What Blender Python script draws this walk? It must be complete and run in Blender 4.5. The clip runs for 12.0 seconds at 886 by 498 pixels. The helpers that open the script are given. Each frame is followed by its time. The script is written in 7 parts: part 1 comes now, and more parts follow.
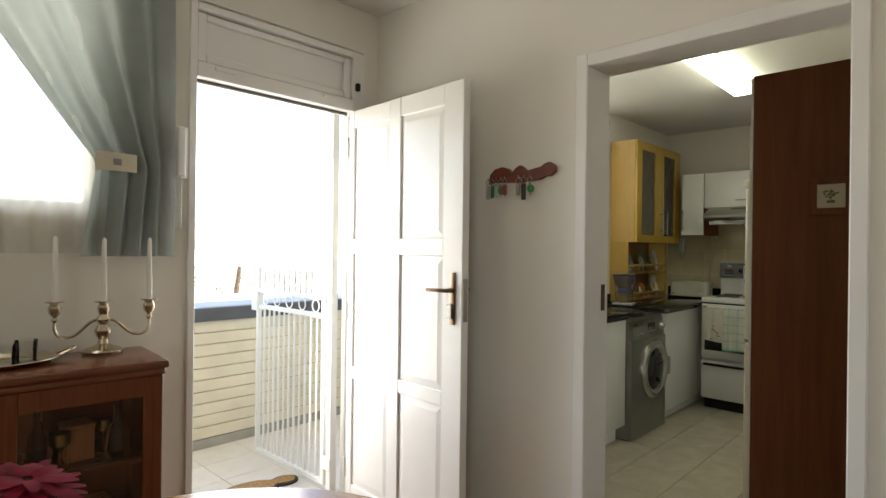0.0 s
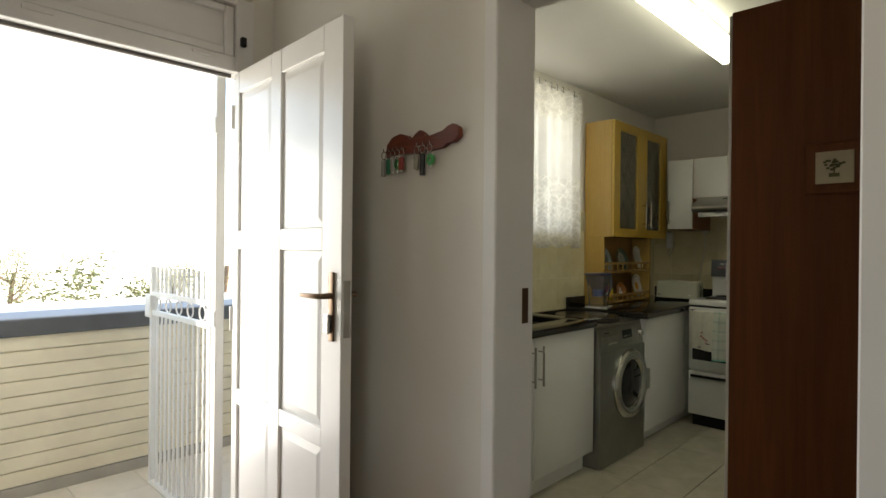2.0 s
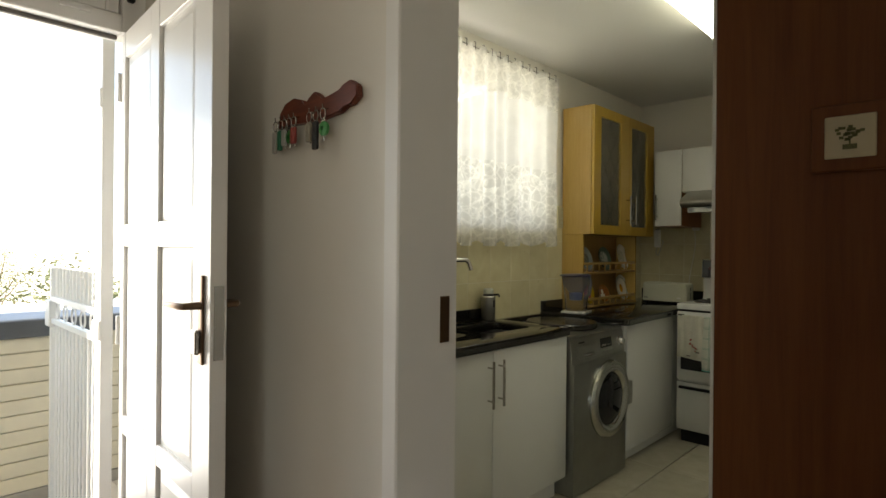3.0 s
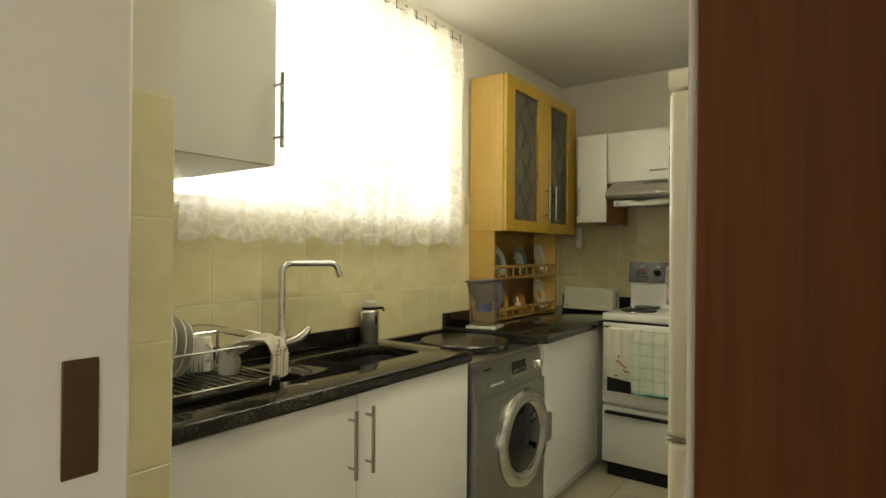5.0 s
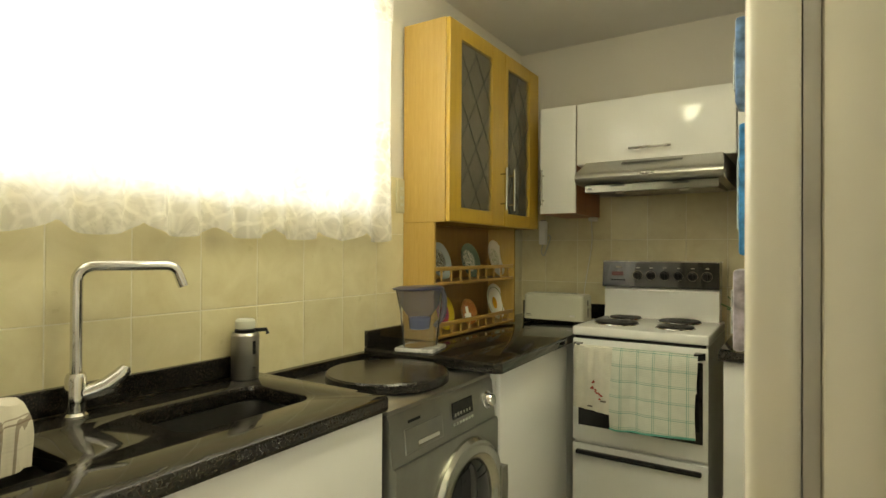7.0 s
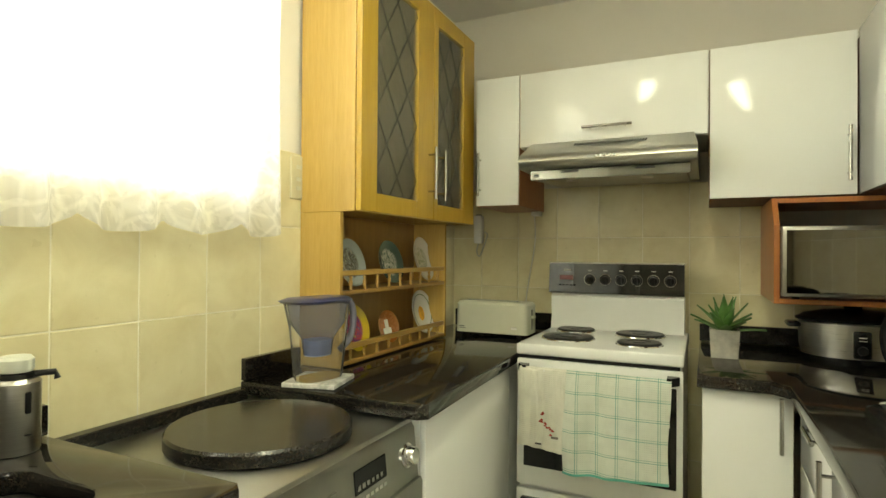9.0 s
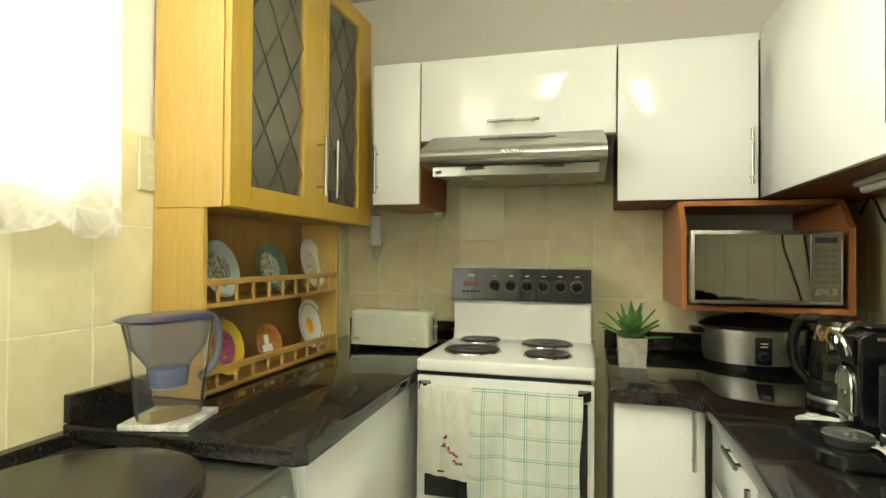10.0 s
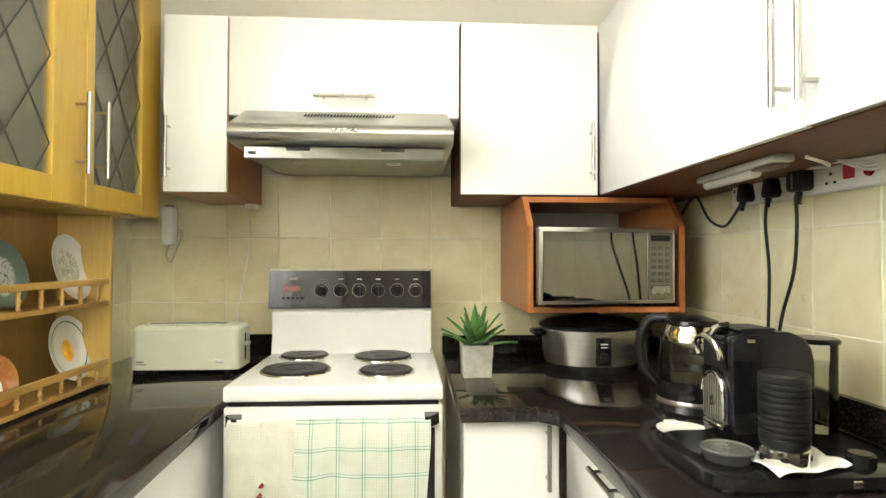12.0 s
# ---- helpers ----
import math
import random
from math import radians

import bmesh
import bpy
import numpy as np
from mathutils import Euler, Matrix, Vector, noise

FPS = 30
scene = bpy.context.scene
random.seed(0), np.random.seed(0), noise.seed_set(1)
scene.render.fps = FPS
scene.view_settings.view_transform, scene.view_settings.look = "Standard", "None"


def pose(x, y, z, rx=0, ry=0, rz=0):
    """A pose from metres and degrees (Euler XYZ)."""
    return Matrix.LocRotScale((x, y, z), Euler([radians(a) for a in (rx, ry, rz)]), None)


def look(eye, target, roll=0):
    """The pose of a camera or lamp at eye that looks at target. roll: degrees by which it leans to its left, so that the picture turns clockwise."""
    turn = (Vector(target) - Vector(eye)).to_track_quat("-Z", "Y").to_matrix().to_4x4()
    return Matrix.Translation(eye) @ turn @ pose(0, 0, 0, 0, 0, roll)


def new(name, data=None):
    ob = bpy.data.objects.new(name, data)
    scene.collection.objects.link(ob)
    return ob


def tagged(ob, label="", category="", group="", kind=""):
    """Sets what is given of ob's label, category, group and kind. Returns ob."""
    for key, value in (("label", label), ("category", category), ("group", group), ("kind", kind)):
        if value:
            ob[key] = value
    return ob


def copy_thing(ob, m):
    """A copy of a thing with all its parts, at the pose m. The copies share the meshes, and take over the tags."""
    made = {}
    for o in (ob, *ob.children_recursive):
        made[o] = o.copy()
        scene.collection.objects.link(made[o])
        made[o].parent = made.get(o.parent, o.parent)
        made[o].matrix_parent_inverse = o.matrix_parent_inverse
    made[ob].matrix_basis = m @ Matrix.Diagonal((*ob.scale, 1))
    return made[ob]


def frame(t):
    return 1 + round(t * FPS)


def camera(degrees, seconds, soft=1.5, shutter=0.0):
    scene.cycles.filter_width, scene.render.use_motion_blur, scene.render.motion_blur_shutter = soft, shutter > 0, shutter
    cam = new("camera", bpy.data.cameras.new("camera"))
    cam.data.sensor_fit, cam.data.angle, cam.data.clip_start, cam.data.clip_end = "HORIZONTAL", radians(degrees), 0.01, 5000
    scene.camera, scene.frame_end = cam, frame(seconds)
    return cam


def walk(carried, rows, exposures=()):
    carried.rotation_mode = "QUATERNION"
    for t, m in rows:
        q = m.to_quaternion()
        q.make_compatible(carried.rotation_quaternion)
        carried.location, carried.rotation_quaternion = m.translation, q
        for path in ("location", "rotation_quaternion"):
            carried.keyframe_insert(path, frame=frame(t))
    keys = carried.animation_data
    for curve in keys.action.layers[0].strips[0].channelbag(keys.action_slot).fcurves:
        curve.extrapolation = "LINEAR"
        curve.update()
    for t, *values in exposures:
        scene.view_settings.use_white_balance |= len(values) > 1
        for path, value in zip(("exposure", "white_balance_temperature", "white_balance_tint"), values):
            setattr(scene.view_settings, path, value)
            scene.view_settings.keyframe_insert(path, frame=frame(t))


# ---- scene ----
cam = camera(77.1, 12.0)
METRES, EYE, TILT, LEAN, TURN = 3.76, 1.33, 0.0, 0.0, 43.5
ROWS = [
    (0.0, 0.0, 0.0, 0.0, -0.0, 0.03, -0.7),
    (0.5, 0.0265, 0.0364, -0.0003, 0.26, -0.01, -0.67),
    (1.0, 0.055, 0.0698, -0.0031, 0.45, -0.02, -0.6),
    (1.5, 0.0785, 0.1051, -0.0057, 0.48, -0.06, -0.6),
    (2.0, 0.1101, 0.152, -0.0045, 0.59, -0.08, -0.57),
    (2.5, 0.1402, 0.1993, -0.0077, 0.46, -0.08, -0.54),
    (3.0, 0.1714, 0.2578, -0.0067, 0.3, -0.06, -0.53),
    (3.5, 0.1899, 0.3081, -0.0059, -0.34, -0.04, -0.51),
    (5.5, 0.2554, 0.5036, -0.0097, -9.26, 0.24, -0.46),
    (6.0, 0.2713, 0.5555, -0.0083, -10.26, 0.22, -0.43),
    (6.5, 0.2892, 0.5947, -0.0104, -10.8, 0.28, -0.34),
    (8.5, 0.343, 0.7452, -0.0148, -13.61, 0.44, -0.4),
    (9.0, 0.3516, 0.7719, -0.0145, -18.15, 0.49, -0.41),
    (9.5, 0.364, 0.8008, -0.0135, -22.81, 0.58, -0.37),
    (10.0, 0.3791, 0.8285, -0.0119, -28.33, 0.74, -0.44),
    (10.5, 0.3912, 0.846, -0.0126, -32.8, 0.8, -0.35),
    (11.0, 0.4025, 0.8673, -0.0135, -37.63, 0.9, -0.21),
    (11.5, 0.4105, 0.8848, -0.0134, -42.44, 0.98, -0.18),
    (12.0, 0.4159, 0.8997, -0.0132, -46.94, 0.96, -0.11),
]
EXPOSURES = [(0.0, 2.55, 7000, 11), (1.5, 2.32, 7050, 11), (2.5, 2.04, 7150, 11), (3.5, 2.55, 7400, 10), (5.5, 3.38, 8300, 7), (7.5, 3.68, 8150, 5), (9.0, 4.12, 7650, 2), (10.5, 4.65, 7000, 7), (12.0, 5.1, 6600, 13)]
walk(cam, [(t, pose(0, 0, EYE, TILT, LEAN, TURN) @ pose(METRES * x, METRES * y, METRES * z, 90 + pitch, roll, yaw)) for t, x, y, z, yaw, pitch, roll in ROWS], EXPOSURES)

# ---- world, sun, large lights ----
world = bpy.data.worlds.new("sky")
scene.world = world
world.use_nodes = True
_sky = world.node_tree.nodes.new("ShaderNodeTexSky")
_sky.sky_type, _sky.sun_disc = "NISHITA", False
_sky.sun_elevation, _sky.sun_rotation = radians(58), radians(20)
_bg = world.node_tree.nodes["Background"]
_bg.inputs["Strength"].default_value = 0.15
world.node_tree.links.new(_sky.outputs[0], _bg.inputs["Color"])


def lamp(name, kind, energy, m, size=None, size_y=None, color=(1, 1, 1)):
    d = bpy.data.lights.new(name, kind)
    d.energy, d.color = energy, color
    if kind == "SUN":
        d.angle = radians(0.5)
    else:
        d.shape, d.size, d.size_y = "RECTANGLE", size, size_y
    ob = new(name, d)
    ob.matrix_world = m
    return ob


# sun in the north-east of the plan, high: elevation 58
lamp("sun", "SUN", 5.0, look((0, 0, 0), (-0.18, -0.50, -0.85)), color=(1, 0.96, 0.9))
lamp("kitchen_window_daylight", "AREA", 3.1, look((-2.47, 3.53, 1.93), (0, 3.75, 1.50)), 1.45, 0.92, (1.0, 0.975, 0.925))
lamp("front_door_daylight", "AREA", 4.3, look((-2.70, 1.34, 1.05), (0, 1.2, 0.95)), 0.7, 1.5, (1.0, 0.99, 0.97))
lamp("lounge_window_daylight", "AREA", 3.2, look((-2.49, 0.05, 1.75), (0, 0.0, 1.2)), 1.2, 1.1, (1.0, 0.99, 0.96))
# fill light for the lounge, from an added window behind the camera
lamp("lounge_back_fill", "AREA", 3.9, look((2.15, -2.95, 1.6), (0, 1, 1.1)), 1.6, 1.2, (1.0, 0.98, 0.95))


# ---- materials ----
def mat(name, rough=0.5, metal=0.0, spec=0.5):
    m = bpy.data.materials.new(name)
    m.use_nodes = True
    p = m.node_tree.nodes["Principled BSDF"]
    p.inputs["Roughness"].default_value = rough
    p.inputs["Metallic"].default_value = metal
    p.inputs["Specular IOR Level"].default_value = spec
    return m, m.node_tree, p


def coords(nt, scale=(1, 1, 1)):
    tc = nt.nodes.new("ShaderNodeTexCoord")
    mp = nt.nodes.new("ShaderNodeMapping")
    mp.inputs["Scale"].default_value = scale
    nt.links.new(tc.outputs["Object"], mp.inputs["Vector"])
    return mp.outputs[0]


def noisy(nt, vec, scale, detail=4, rough=0.55, distort=0.0):
    n = nt.nodes.new("ShaderNodeTexNoise")
    n.inputs["Scale"].default_value, n.inputs["Detail"].default_value = scale, detail
    n.inputs["Roughness"].default_value, n.inputs["Distortion"].default_value = rough, distort
    nt.links.new(vec, n.inputs["Vector"])
    return n.outputs["Fac"]


def ramp(nt, fac, stops):
    r = nt.nodes.new("ShaderNodeValToRGB")
    e = r.color_ramp.elements
    while len(e) < len(stops):
        e.new(0.5)
    for k, (pos, col) in zip(e, stops):
        k.position, k.color = pos, (*col, 1)
    nt.links.new(fac, r.inputs[0])
    return r.outputs[0]


def mixed(nt, fac, a, b, blend="MIX"):
    x = nt.nodes.new("ShaderNodeMix")
    x.data_type, x.blend_type = "RGBA", blend
    for sock, val in ((x.inputs[0], fac), (x.inputs[6], a), (x.inputs[7], b)):
        if isinstance(val, (float, int)):
            sock.default_value = val
        elif isinstance(val, tuple):
            sock.default_value = (*val, 1)
        else:
            nt.links.new(val, sock)
    return x.outputs[2]


def bump(nt, p, height, strength=0.2, dist=0.002):
    b = nt.nodes.new("ShaderNodeBump")
    b.inputs["Strength"].default_value, b.inputs["Distance"].default_value = strength, dist
    nt.links.new(height, b.inputs["Height"])
    nt.links.new(b.outputs[0], p.inputs["Normal"])


def rough_var(nt, p, fac, lo, hi):
    r = nt.nodes.new("ShaderNodeMapRange")
    r.inputs["To Min"].default_value, r.inputs["To Max"].default_value = lo, hi
    nt.links.new(fac, r.inputs["Value"])
    nt.links.new(r.outputs[0], p.inputs["Roughness"])


def plain(name, col, rough=0.5, metal=0.0, spec=0.5, var=0.08, scale=6.0, bumps=0.0, bscale=80.0):
    """A base colour with soft large-scale unevenness, fine grain and uneven gloss."""
    m, nt, p = mat(name, rough, metal, spec)
    v = coords(nt)
    n = noisy(nt, v, scale, 3)
    lo = tuple(c * (1 - var) for c in col)
    hi = tuple(min(1, c * (1 + var)) for c in col)
    nt.links.new(ramp(nt, n, [(0.3, lo), (0.7, hi)]), p.inputs["Base Color"])
    f = noisy(nt, v, bscale, 3)
    rough_var(nt, p, n, max(0.02, rough * 0.85), min(1, rough * 1.15))
    if bumps:
        bump(nt, p, f, bumps, 0.001)
    return m


def wood(name, dark, light, rough=0.4, scale=(30, 30, 2.0), ring=3.0):
    """Grain runs along the local axis with the small scale."""
    m, nt, p = mat(name, rough)
    v = coords(nt, scale)
    g = noisy(nt, v, ring, 6, 0.6, 0.6)
    v2 = coords(nt, tuple(s * 4 for s in scale))
    f = noisy(nt, v2, 4.0, 3)
    base = ramp(nt, g, [(0.3, dark), (0.5, tuple((a + b) / 2 for a, b in zip(dark, light))), (0.72, light)])
    fine = ramp(nt, f, [(0.35, (0.78, 0.75, 0.72)), (0.6, (1, 1, 1))])
    nt.links.new(mixed(nt, 0.35, base, fine, "MULTIPLY"), p.inputs["Base Color"])
    rough_var(nt, p, f, rough * 0.8, rough * 1.2)
    bump(nt, p, f, 0.08, 0.001)
    return m


def tile_mat(name, a, b, rough=0.25, rnd=0.12):
    m, nt, p = mat(name, rough)
    v = coords(nt)
    info = nt.nodes.new("ShaderNodeObjectInfo")
    add = nt.nodes.new("ShaderNodeVectorMath")
    add.operation = "MULTIPLY_ADD"
    comb = nt.nodes.new("ShaderNodeCombineXYZ")
    for i in range(3):
        nt.links.new(info.outputs["Random"], comb.inputs[i])
    nt.links.new(comb.outputs[0], add.inputs[0])
    add.inputs[1].default_value = (37, 53, 71)
    nt.links.new(v, add.inputs[2])
    n = noisy(nt, add.outputs[0], 7.0, 5, 0.6, 0.5)
    base = ramp(nt, n, [(0.3, a), (0.7, b)])
    tint = ramp(nt, info.outputs["Random"], [(0, (1 - rnd, 1 - rnd, 1 - rnd)), (1, (1, 1, 1))])
    nt.links.new(mixed(nt, 1.0, base, tint, "MULTIPLY"), p.inputs["Base Color"])
    f = noisy(nt, add.outputs[0], 30, 3)
    rough_var(nt, p, f, rough * 0.7, rough * 1.4)
    bump(nt, p, n, 0.06, 0.002)
    return m


def granite(name, gloss=(0.045, 0.085)):
    m, nt, p = mat(name, 0.08)
    v = coords(nt)
    vo = nt.nodes.new("ShaderNodeTexVoronoi")
    vo.inputs["Scale"].default_value = 330
    nt.links.new(v, vo.inputs["Vector"])
    n = noisy(nt, v, 60, 5, 0.7)
    a = ramp(nt, vo.outputs["Color"], [(0.30, (0.009, 0.009, 0.009)), (0.62, (0.016, 0.014, 0.012)), (0.95, (0.075, 0.055, 0.036))])
    b = ramp(nt, n, [(0.45, (0.009, 0.009, 0.009)), (0.72, (0.028, 0.023, 0.018))])
    nt.links.new(mixed(nt, 0.5, a, b), p.inputs["Base Color"])
    rough_var(nt, p, noisy(nt, v, 12, 3), *gloss)
    return m


def brushed(name, col=(0.70, 0.69, 0.66), rough=0.3, scale=(3, 3, 300)):
    m, nt, p = mat(name, rough, 1.0)
    v = coords(nt, scale)
    n = noisy(nt, v, 2.0, 4)
    nt.links.new(ramp(nt, n, [(0.3, tuple(c * 0.85 for c in col)), (0.7, col)]), p.inputs["Base Color"])
    rough_var(nt, p, n, rough * 0.75, rough * 1.25)
    return m


def glass_mat(name, col=(1, 1, 1), rough=0.0, ior=1.5, body=0.0):
    """Thin clear glass: see-through with a Fresnel gloss."""
    m = bpy.data.materials.new(name)
    m.use_nodes = True
    nt = m.node_tree
    out = nt.nodes["Material Output"]
    tr, gl = nt.nodes.new("ShaderNodeBsdfTransparent"), nt.nodes.new("ShaderNodeBsdfGlossy")
    tr.inputs[0].default_value = (*col, 1)
    gl.inputs["Roughness"].default_value = max(0.02, rough)
    fr = nt.nodes.new("ShaderNodeFresnel")
    fr.inputs[0].default_value = ior
    mx = nt.nodes.new("ShaderNodeMixShader")
    nt.links.new(fr.outputs[0], mx.inputs[0])
    nt.links.new(tr.outputs[0], mx.inputs[1])
    nt.links.new(gl.outputs[0], mx.inputs[2])
    last = mx.outputs[0]
    if body:
        df, m2 = nt.nodes.new("ShaderNodeBsdfDiffuse"), nt.nodes.new("ShaderNodeMixShader")
        df.inputs[0].default_value = (*(c * 0.8 for c in col), 1)
        m2.inputs[0].default_value = body
        nt.links.new(last, m2.inputs[1])
        nt.links.new(df.outputs[0], m2.inputs[2])
        last = m2.outputs[0]
    nt.links.new(last, out.inputs[0])
    return m


def cloth_mat(name, col, trans=0.35, holes=0.0, pattern=0.0, axis=(1, 1, 1), hscale=60):
    """Woven cloth that lets light through; holes: share of open weave; pattern: scale of lace motifs."""
    m = bpy.data.materials.new(name)
    m.use_nodes = True
    nt = m.node_tree
    p, out = nt.nodes["Principled BSDF"], nt.nodes["Material Output"]
    p.inputs["Roughness"].default_value = 0.9
    p.inputs["Specular IOR Level"].default_value = 0.1
    v = coords(nt, axis)
    n = noisy(nt, v, 8, 4)
    base = ramp(nt, n, [(0.3, tuple(c * 0.88 for c in col)), (0.7, col)])
    nt.links.new(base, p.inputs["Base Color"])
    bump(nt, p, noisy(nt, v, 350, 2), 0.25, 0.001)
    tl = nt.nodes.new("ShaderNodeBsdfTranslucent")
    nt.links.new(base, tl.inputs[0])
    mx = nt.nodes.new("ShaderNodeMixShader")
    mx.inputs[0].default_value = trans
    nt.links.new(p.outputs[0], mx.inputs[1])
    nt.links.new(tl.outputs[0], mx.inputs[2])
    last = mx.outputs[0]
    if holes:
        tr = nt.nodes.new("ShaderNodeBsdfTransparent")
        m2 = nt.nodes.new("ShaderNodeMixShader")
        if pattern:
            vo = nt.nodes.new("ShaderNodeTexVoronoi")
            vo.feature = "DISTANCE_TO_EDGE"
            vo.inputs["Scale"].default_value = pattern
            nt.links.new(v, vo.inputs["Vector"])
            n2 = noisy(nt, v, pattern * 0.55, 4, 0.6, 2.5)
            k = mixed(nt, 0.5, ramp(nt, vo.outputs["Distance"], [(0.03, (0, 0, 0)), (0.12, (1, 1, 1))]), ramp(nt, n2, [(0.45, (0, 0, 0)), (0.52, (1, 1, 1))]))
            fac = ramp(nt, k, [(0.0, (holes * 0.15,) * 3), (1.0, (min(1, holes * 1.6),) * 3)])
            nt.links.new(fac, m2.inputs[0])
        else:
            m2.inputs[0].default_value = holes
        nt.links.new(last, m2.inputs[1])
        nt.links.new(tr.outputs[0], m2.inputs[2])
        last = m2.outputs[0]
    nt.links.new(last, out.inputs[0])
    return m


def glow(name, col, strength):
    m, nt, p = mat(name, 0.4)
    p.inputs["Base Color"].default_value = (*col, 1)
    p.inputs["Emission Color"].default_value = (*col, 1)
    p.inputs["Emission Strength"].default_value = strength
    return m


WALL = plain("white_wall_paint", (0.74, 0.71, 0.64), 0.6, var=0.03, scale=1.5, bumps=0.12, bscale=120)
CEIL = plain("ceiling_paint", (0.78, 0.77, 0.73), 0.8, var=0.02, scale=1.0, bumps=0.1, bscale=90)
GLOSS = plain("white_gloss_joinery_paint", (0.78, 0.77, 0.74), 0.3, var=0.03, scale=3, bumps=0.05, bscale=60)
LAMI = plain("white_high_gloss_laminate", (0.75, 0.755, 0.735), 0.09, var=0.015, scale=2)
CARC = plain("white_melamine", (0.75, 0.75, 0.71), 0.4, var=0.03)
TILE = tile_mat("mottled_cream_wall_tile", (0.68, 0.60, 0.36), (0.79, 0.725, 0.49), 0.3, 0.07)
GROUT = plain("pale_grout", (0.80, 0.76, 0.62), 0.9, var=0.08, scale=20)
FTILE = tile_mat("pale_floor_tile", (0.52, 0.48, 0.37), (0.63, 0.59, 0.47), 0.22, 0.08)
FGROUT = plain("brown_floor_grout", (0.20, 0.17, 0.13), 0.9, var=0.15, scale=20)
GRAN = granite("polished_black_granite")
GRANB = granite("satin_black_granite", (0.16, 0.26))
# honey wood darkened for the shade the cabinet throws on its plate rack
RACK = wood("shade_darkened_rack_wood", (0.29, 0.16, 0.04), (0.37, 0.21, 0.058), 0.4, (22, 22, 1.2))
HONEY = wood("honey_varnished_wood", (0.47, 0.30, 0.08), (0.53, 0.35, 0.105), 0.24, (22, 22, 1.2))
BROWN = wood("red_brown_wood_panel", (0.105, 0.033, 0.010), (0.155, 0.052, 0.015), 0.5, (14, 14, 0.6))
CHERRY = wood("cherry_wood", (0.30, 0.10, 0.03), (0.42, 0.16, 0.05), 0.35)
MAHOG = wood("polished_mahogany", (0.115, 0.031, 0.011), (0.19, 0.060, 0.021), 0.22, (30, 2.0, 30))
STEEL = brushed("brushed_steel")
CHROME = brushed("polished_chrome", (0.75, 0.74, 0.72), 0.08, (2, 2, 2))
NICKEL = brushed("satin_nickel", (0.46, 0.445, 0.41), 0.26, (6, 6, 6))
SILVER = brushed("old_silver_plate", (0.62, 0.55, 0.42), 0.2, (6, 6, 6))
# white fridge enamel tinted cream for the yellow light falling on it
FENAMEL = plain("warm_lit_fridge_enamel", (0.82, 0.78, 0.65), 0.22, var=0.02)
ENAMEL = plain("white_enamel", (0.71, 0.72, 0.705), 0.16, var=0.02)
CREAM = plain("cream_plastic", (0.62, 0.62, 0.50), 0.4, var=0.04)
WHITEP = plain("white_plastic", (0.78, 0.77, 0.73), 0.35, var=0.03)
BLACKP = plain("black_plastic", (0.009, 0.009, 0.009), 0.18, spec=0.35, var=0.2)
PANEL = plain("black_glass_panel", (0.010, 0.009, 0.008), 0.05, spec=0.4, var=0.1)
BLACKM = plain("matt_black_plastic", (0.010, 0.010, 0.010), 0.4, spec=0.3, var=0.2)
BGLASS = plain("black_oven_glass", (0.006, 0.006, 0.006), 0.05, var=0.1)
SMOKE = plain("dark_smoked_mirror_glass", (0.26, 0.25, 0.235), 0.04, metal=1.0, var=0.05)
WASHER = brushed("silver_grey_lacquer", (0.36, 0.36, 0.33), 0.38, (5, 5, 5))
GLASS = glass_mat("clear_glass", (0.97, 0.98, 0.97))
# warm diffuse body lightens the panes in place of reflections and a lit interior
CABGLASS = glass_mat("lightened_cabinet_glass", (0.90, 0.86, 0.72), 0.06, 1.3, 0.08)
BROWN.node_tree.nodes["Principled BSDF"].inputs["Specular IOR Level"].default_value = 0.25
HOODST = brushed("hood_steel", (0.54, 0.53, 0.49), 0.34, (3, 3, 300))


# ---- builders ----
def thing(name, loc, label, category, group="", rz=0.0, kind=""):
    """An Empty at a thing's base that holds its parts."""
    ob = new(name)
    ob.empty_display_size = 0.1
    ob.matrix_world = pose(*loc, 0, 0, rz)
    return tagged(ob, label, category, group, kind)


def part(name, bm, material, parent=None, label="", smooth=True):
    me = bpy.data.meshes.new(name)
    bmesh.ops.recalc_face_normals(bm, faces=bm.faces)
    bm.to_mesh(me)
    bm.free()
    if smooth:
        for p in me.polygons:
            p.use_smooth = True
        me.set_sharp_from_angle(angle=radians(32))
    me.materials.append(material)
    ob = new(name, me)
    if parent:
        ob.parent = parent
    if label:
        ob["label"] = label
    return ob


def add_box(bm, x0, x1, y0, y1, z0, z1, b=0.0, seg=1):
    v = [bm.verts.new((x, y, z)) for x in (x0, x1) for y in (y0, y1) for z in (z0, z1)]
    f = [bm.faces.new([v[i] for i in q]) for q in ((0, 1, 3, 2), (4, 6, 7, 5), (0, 4, 5, 1), (2, 3, 7, 6), (0, 2, 6, 4), (1, 5, 7, 3))]
    if b:
        e = list({e for q in f for e in q.edges})
        bmesh.ops.bevel(bm, geom=e, offset=b, segments=seg, affect="EDGES", profile=0.5)
    return bm


def box(x0, x1, y0, y1, z0, z1, b=0.0, seg=1):
    return add_box(bmesh.new(), x0, x1, y0, y1, z0, z1, b, seg)


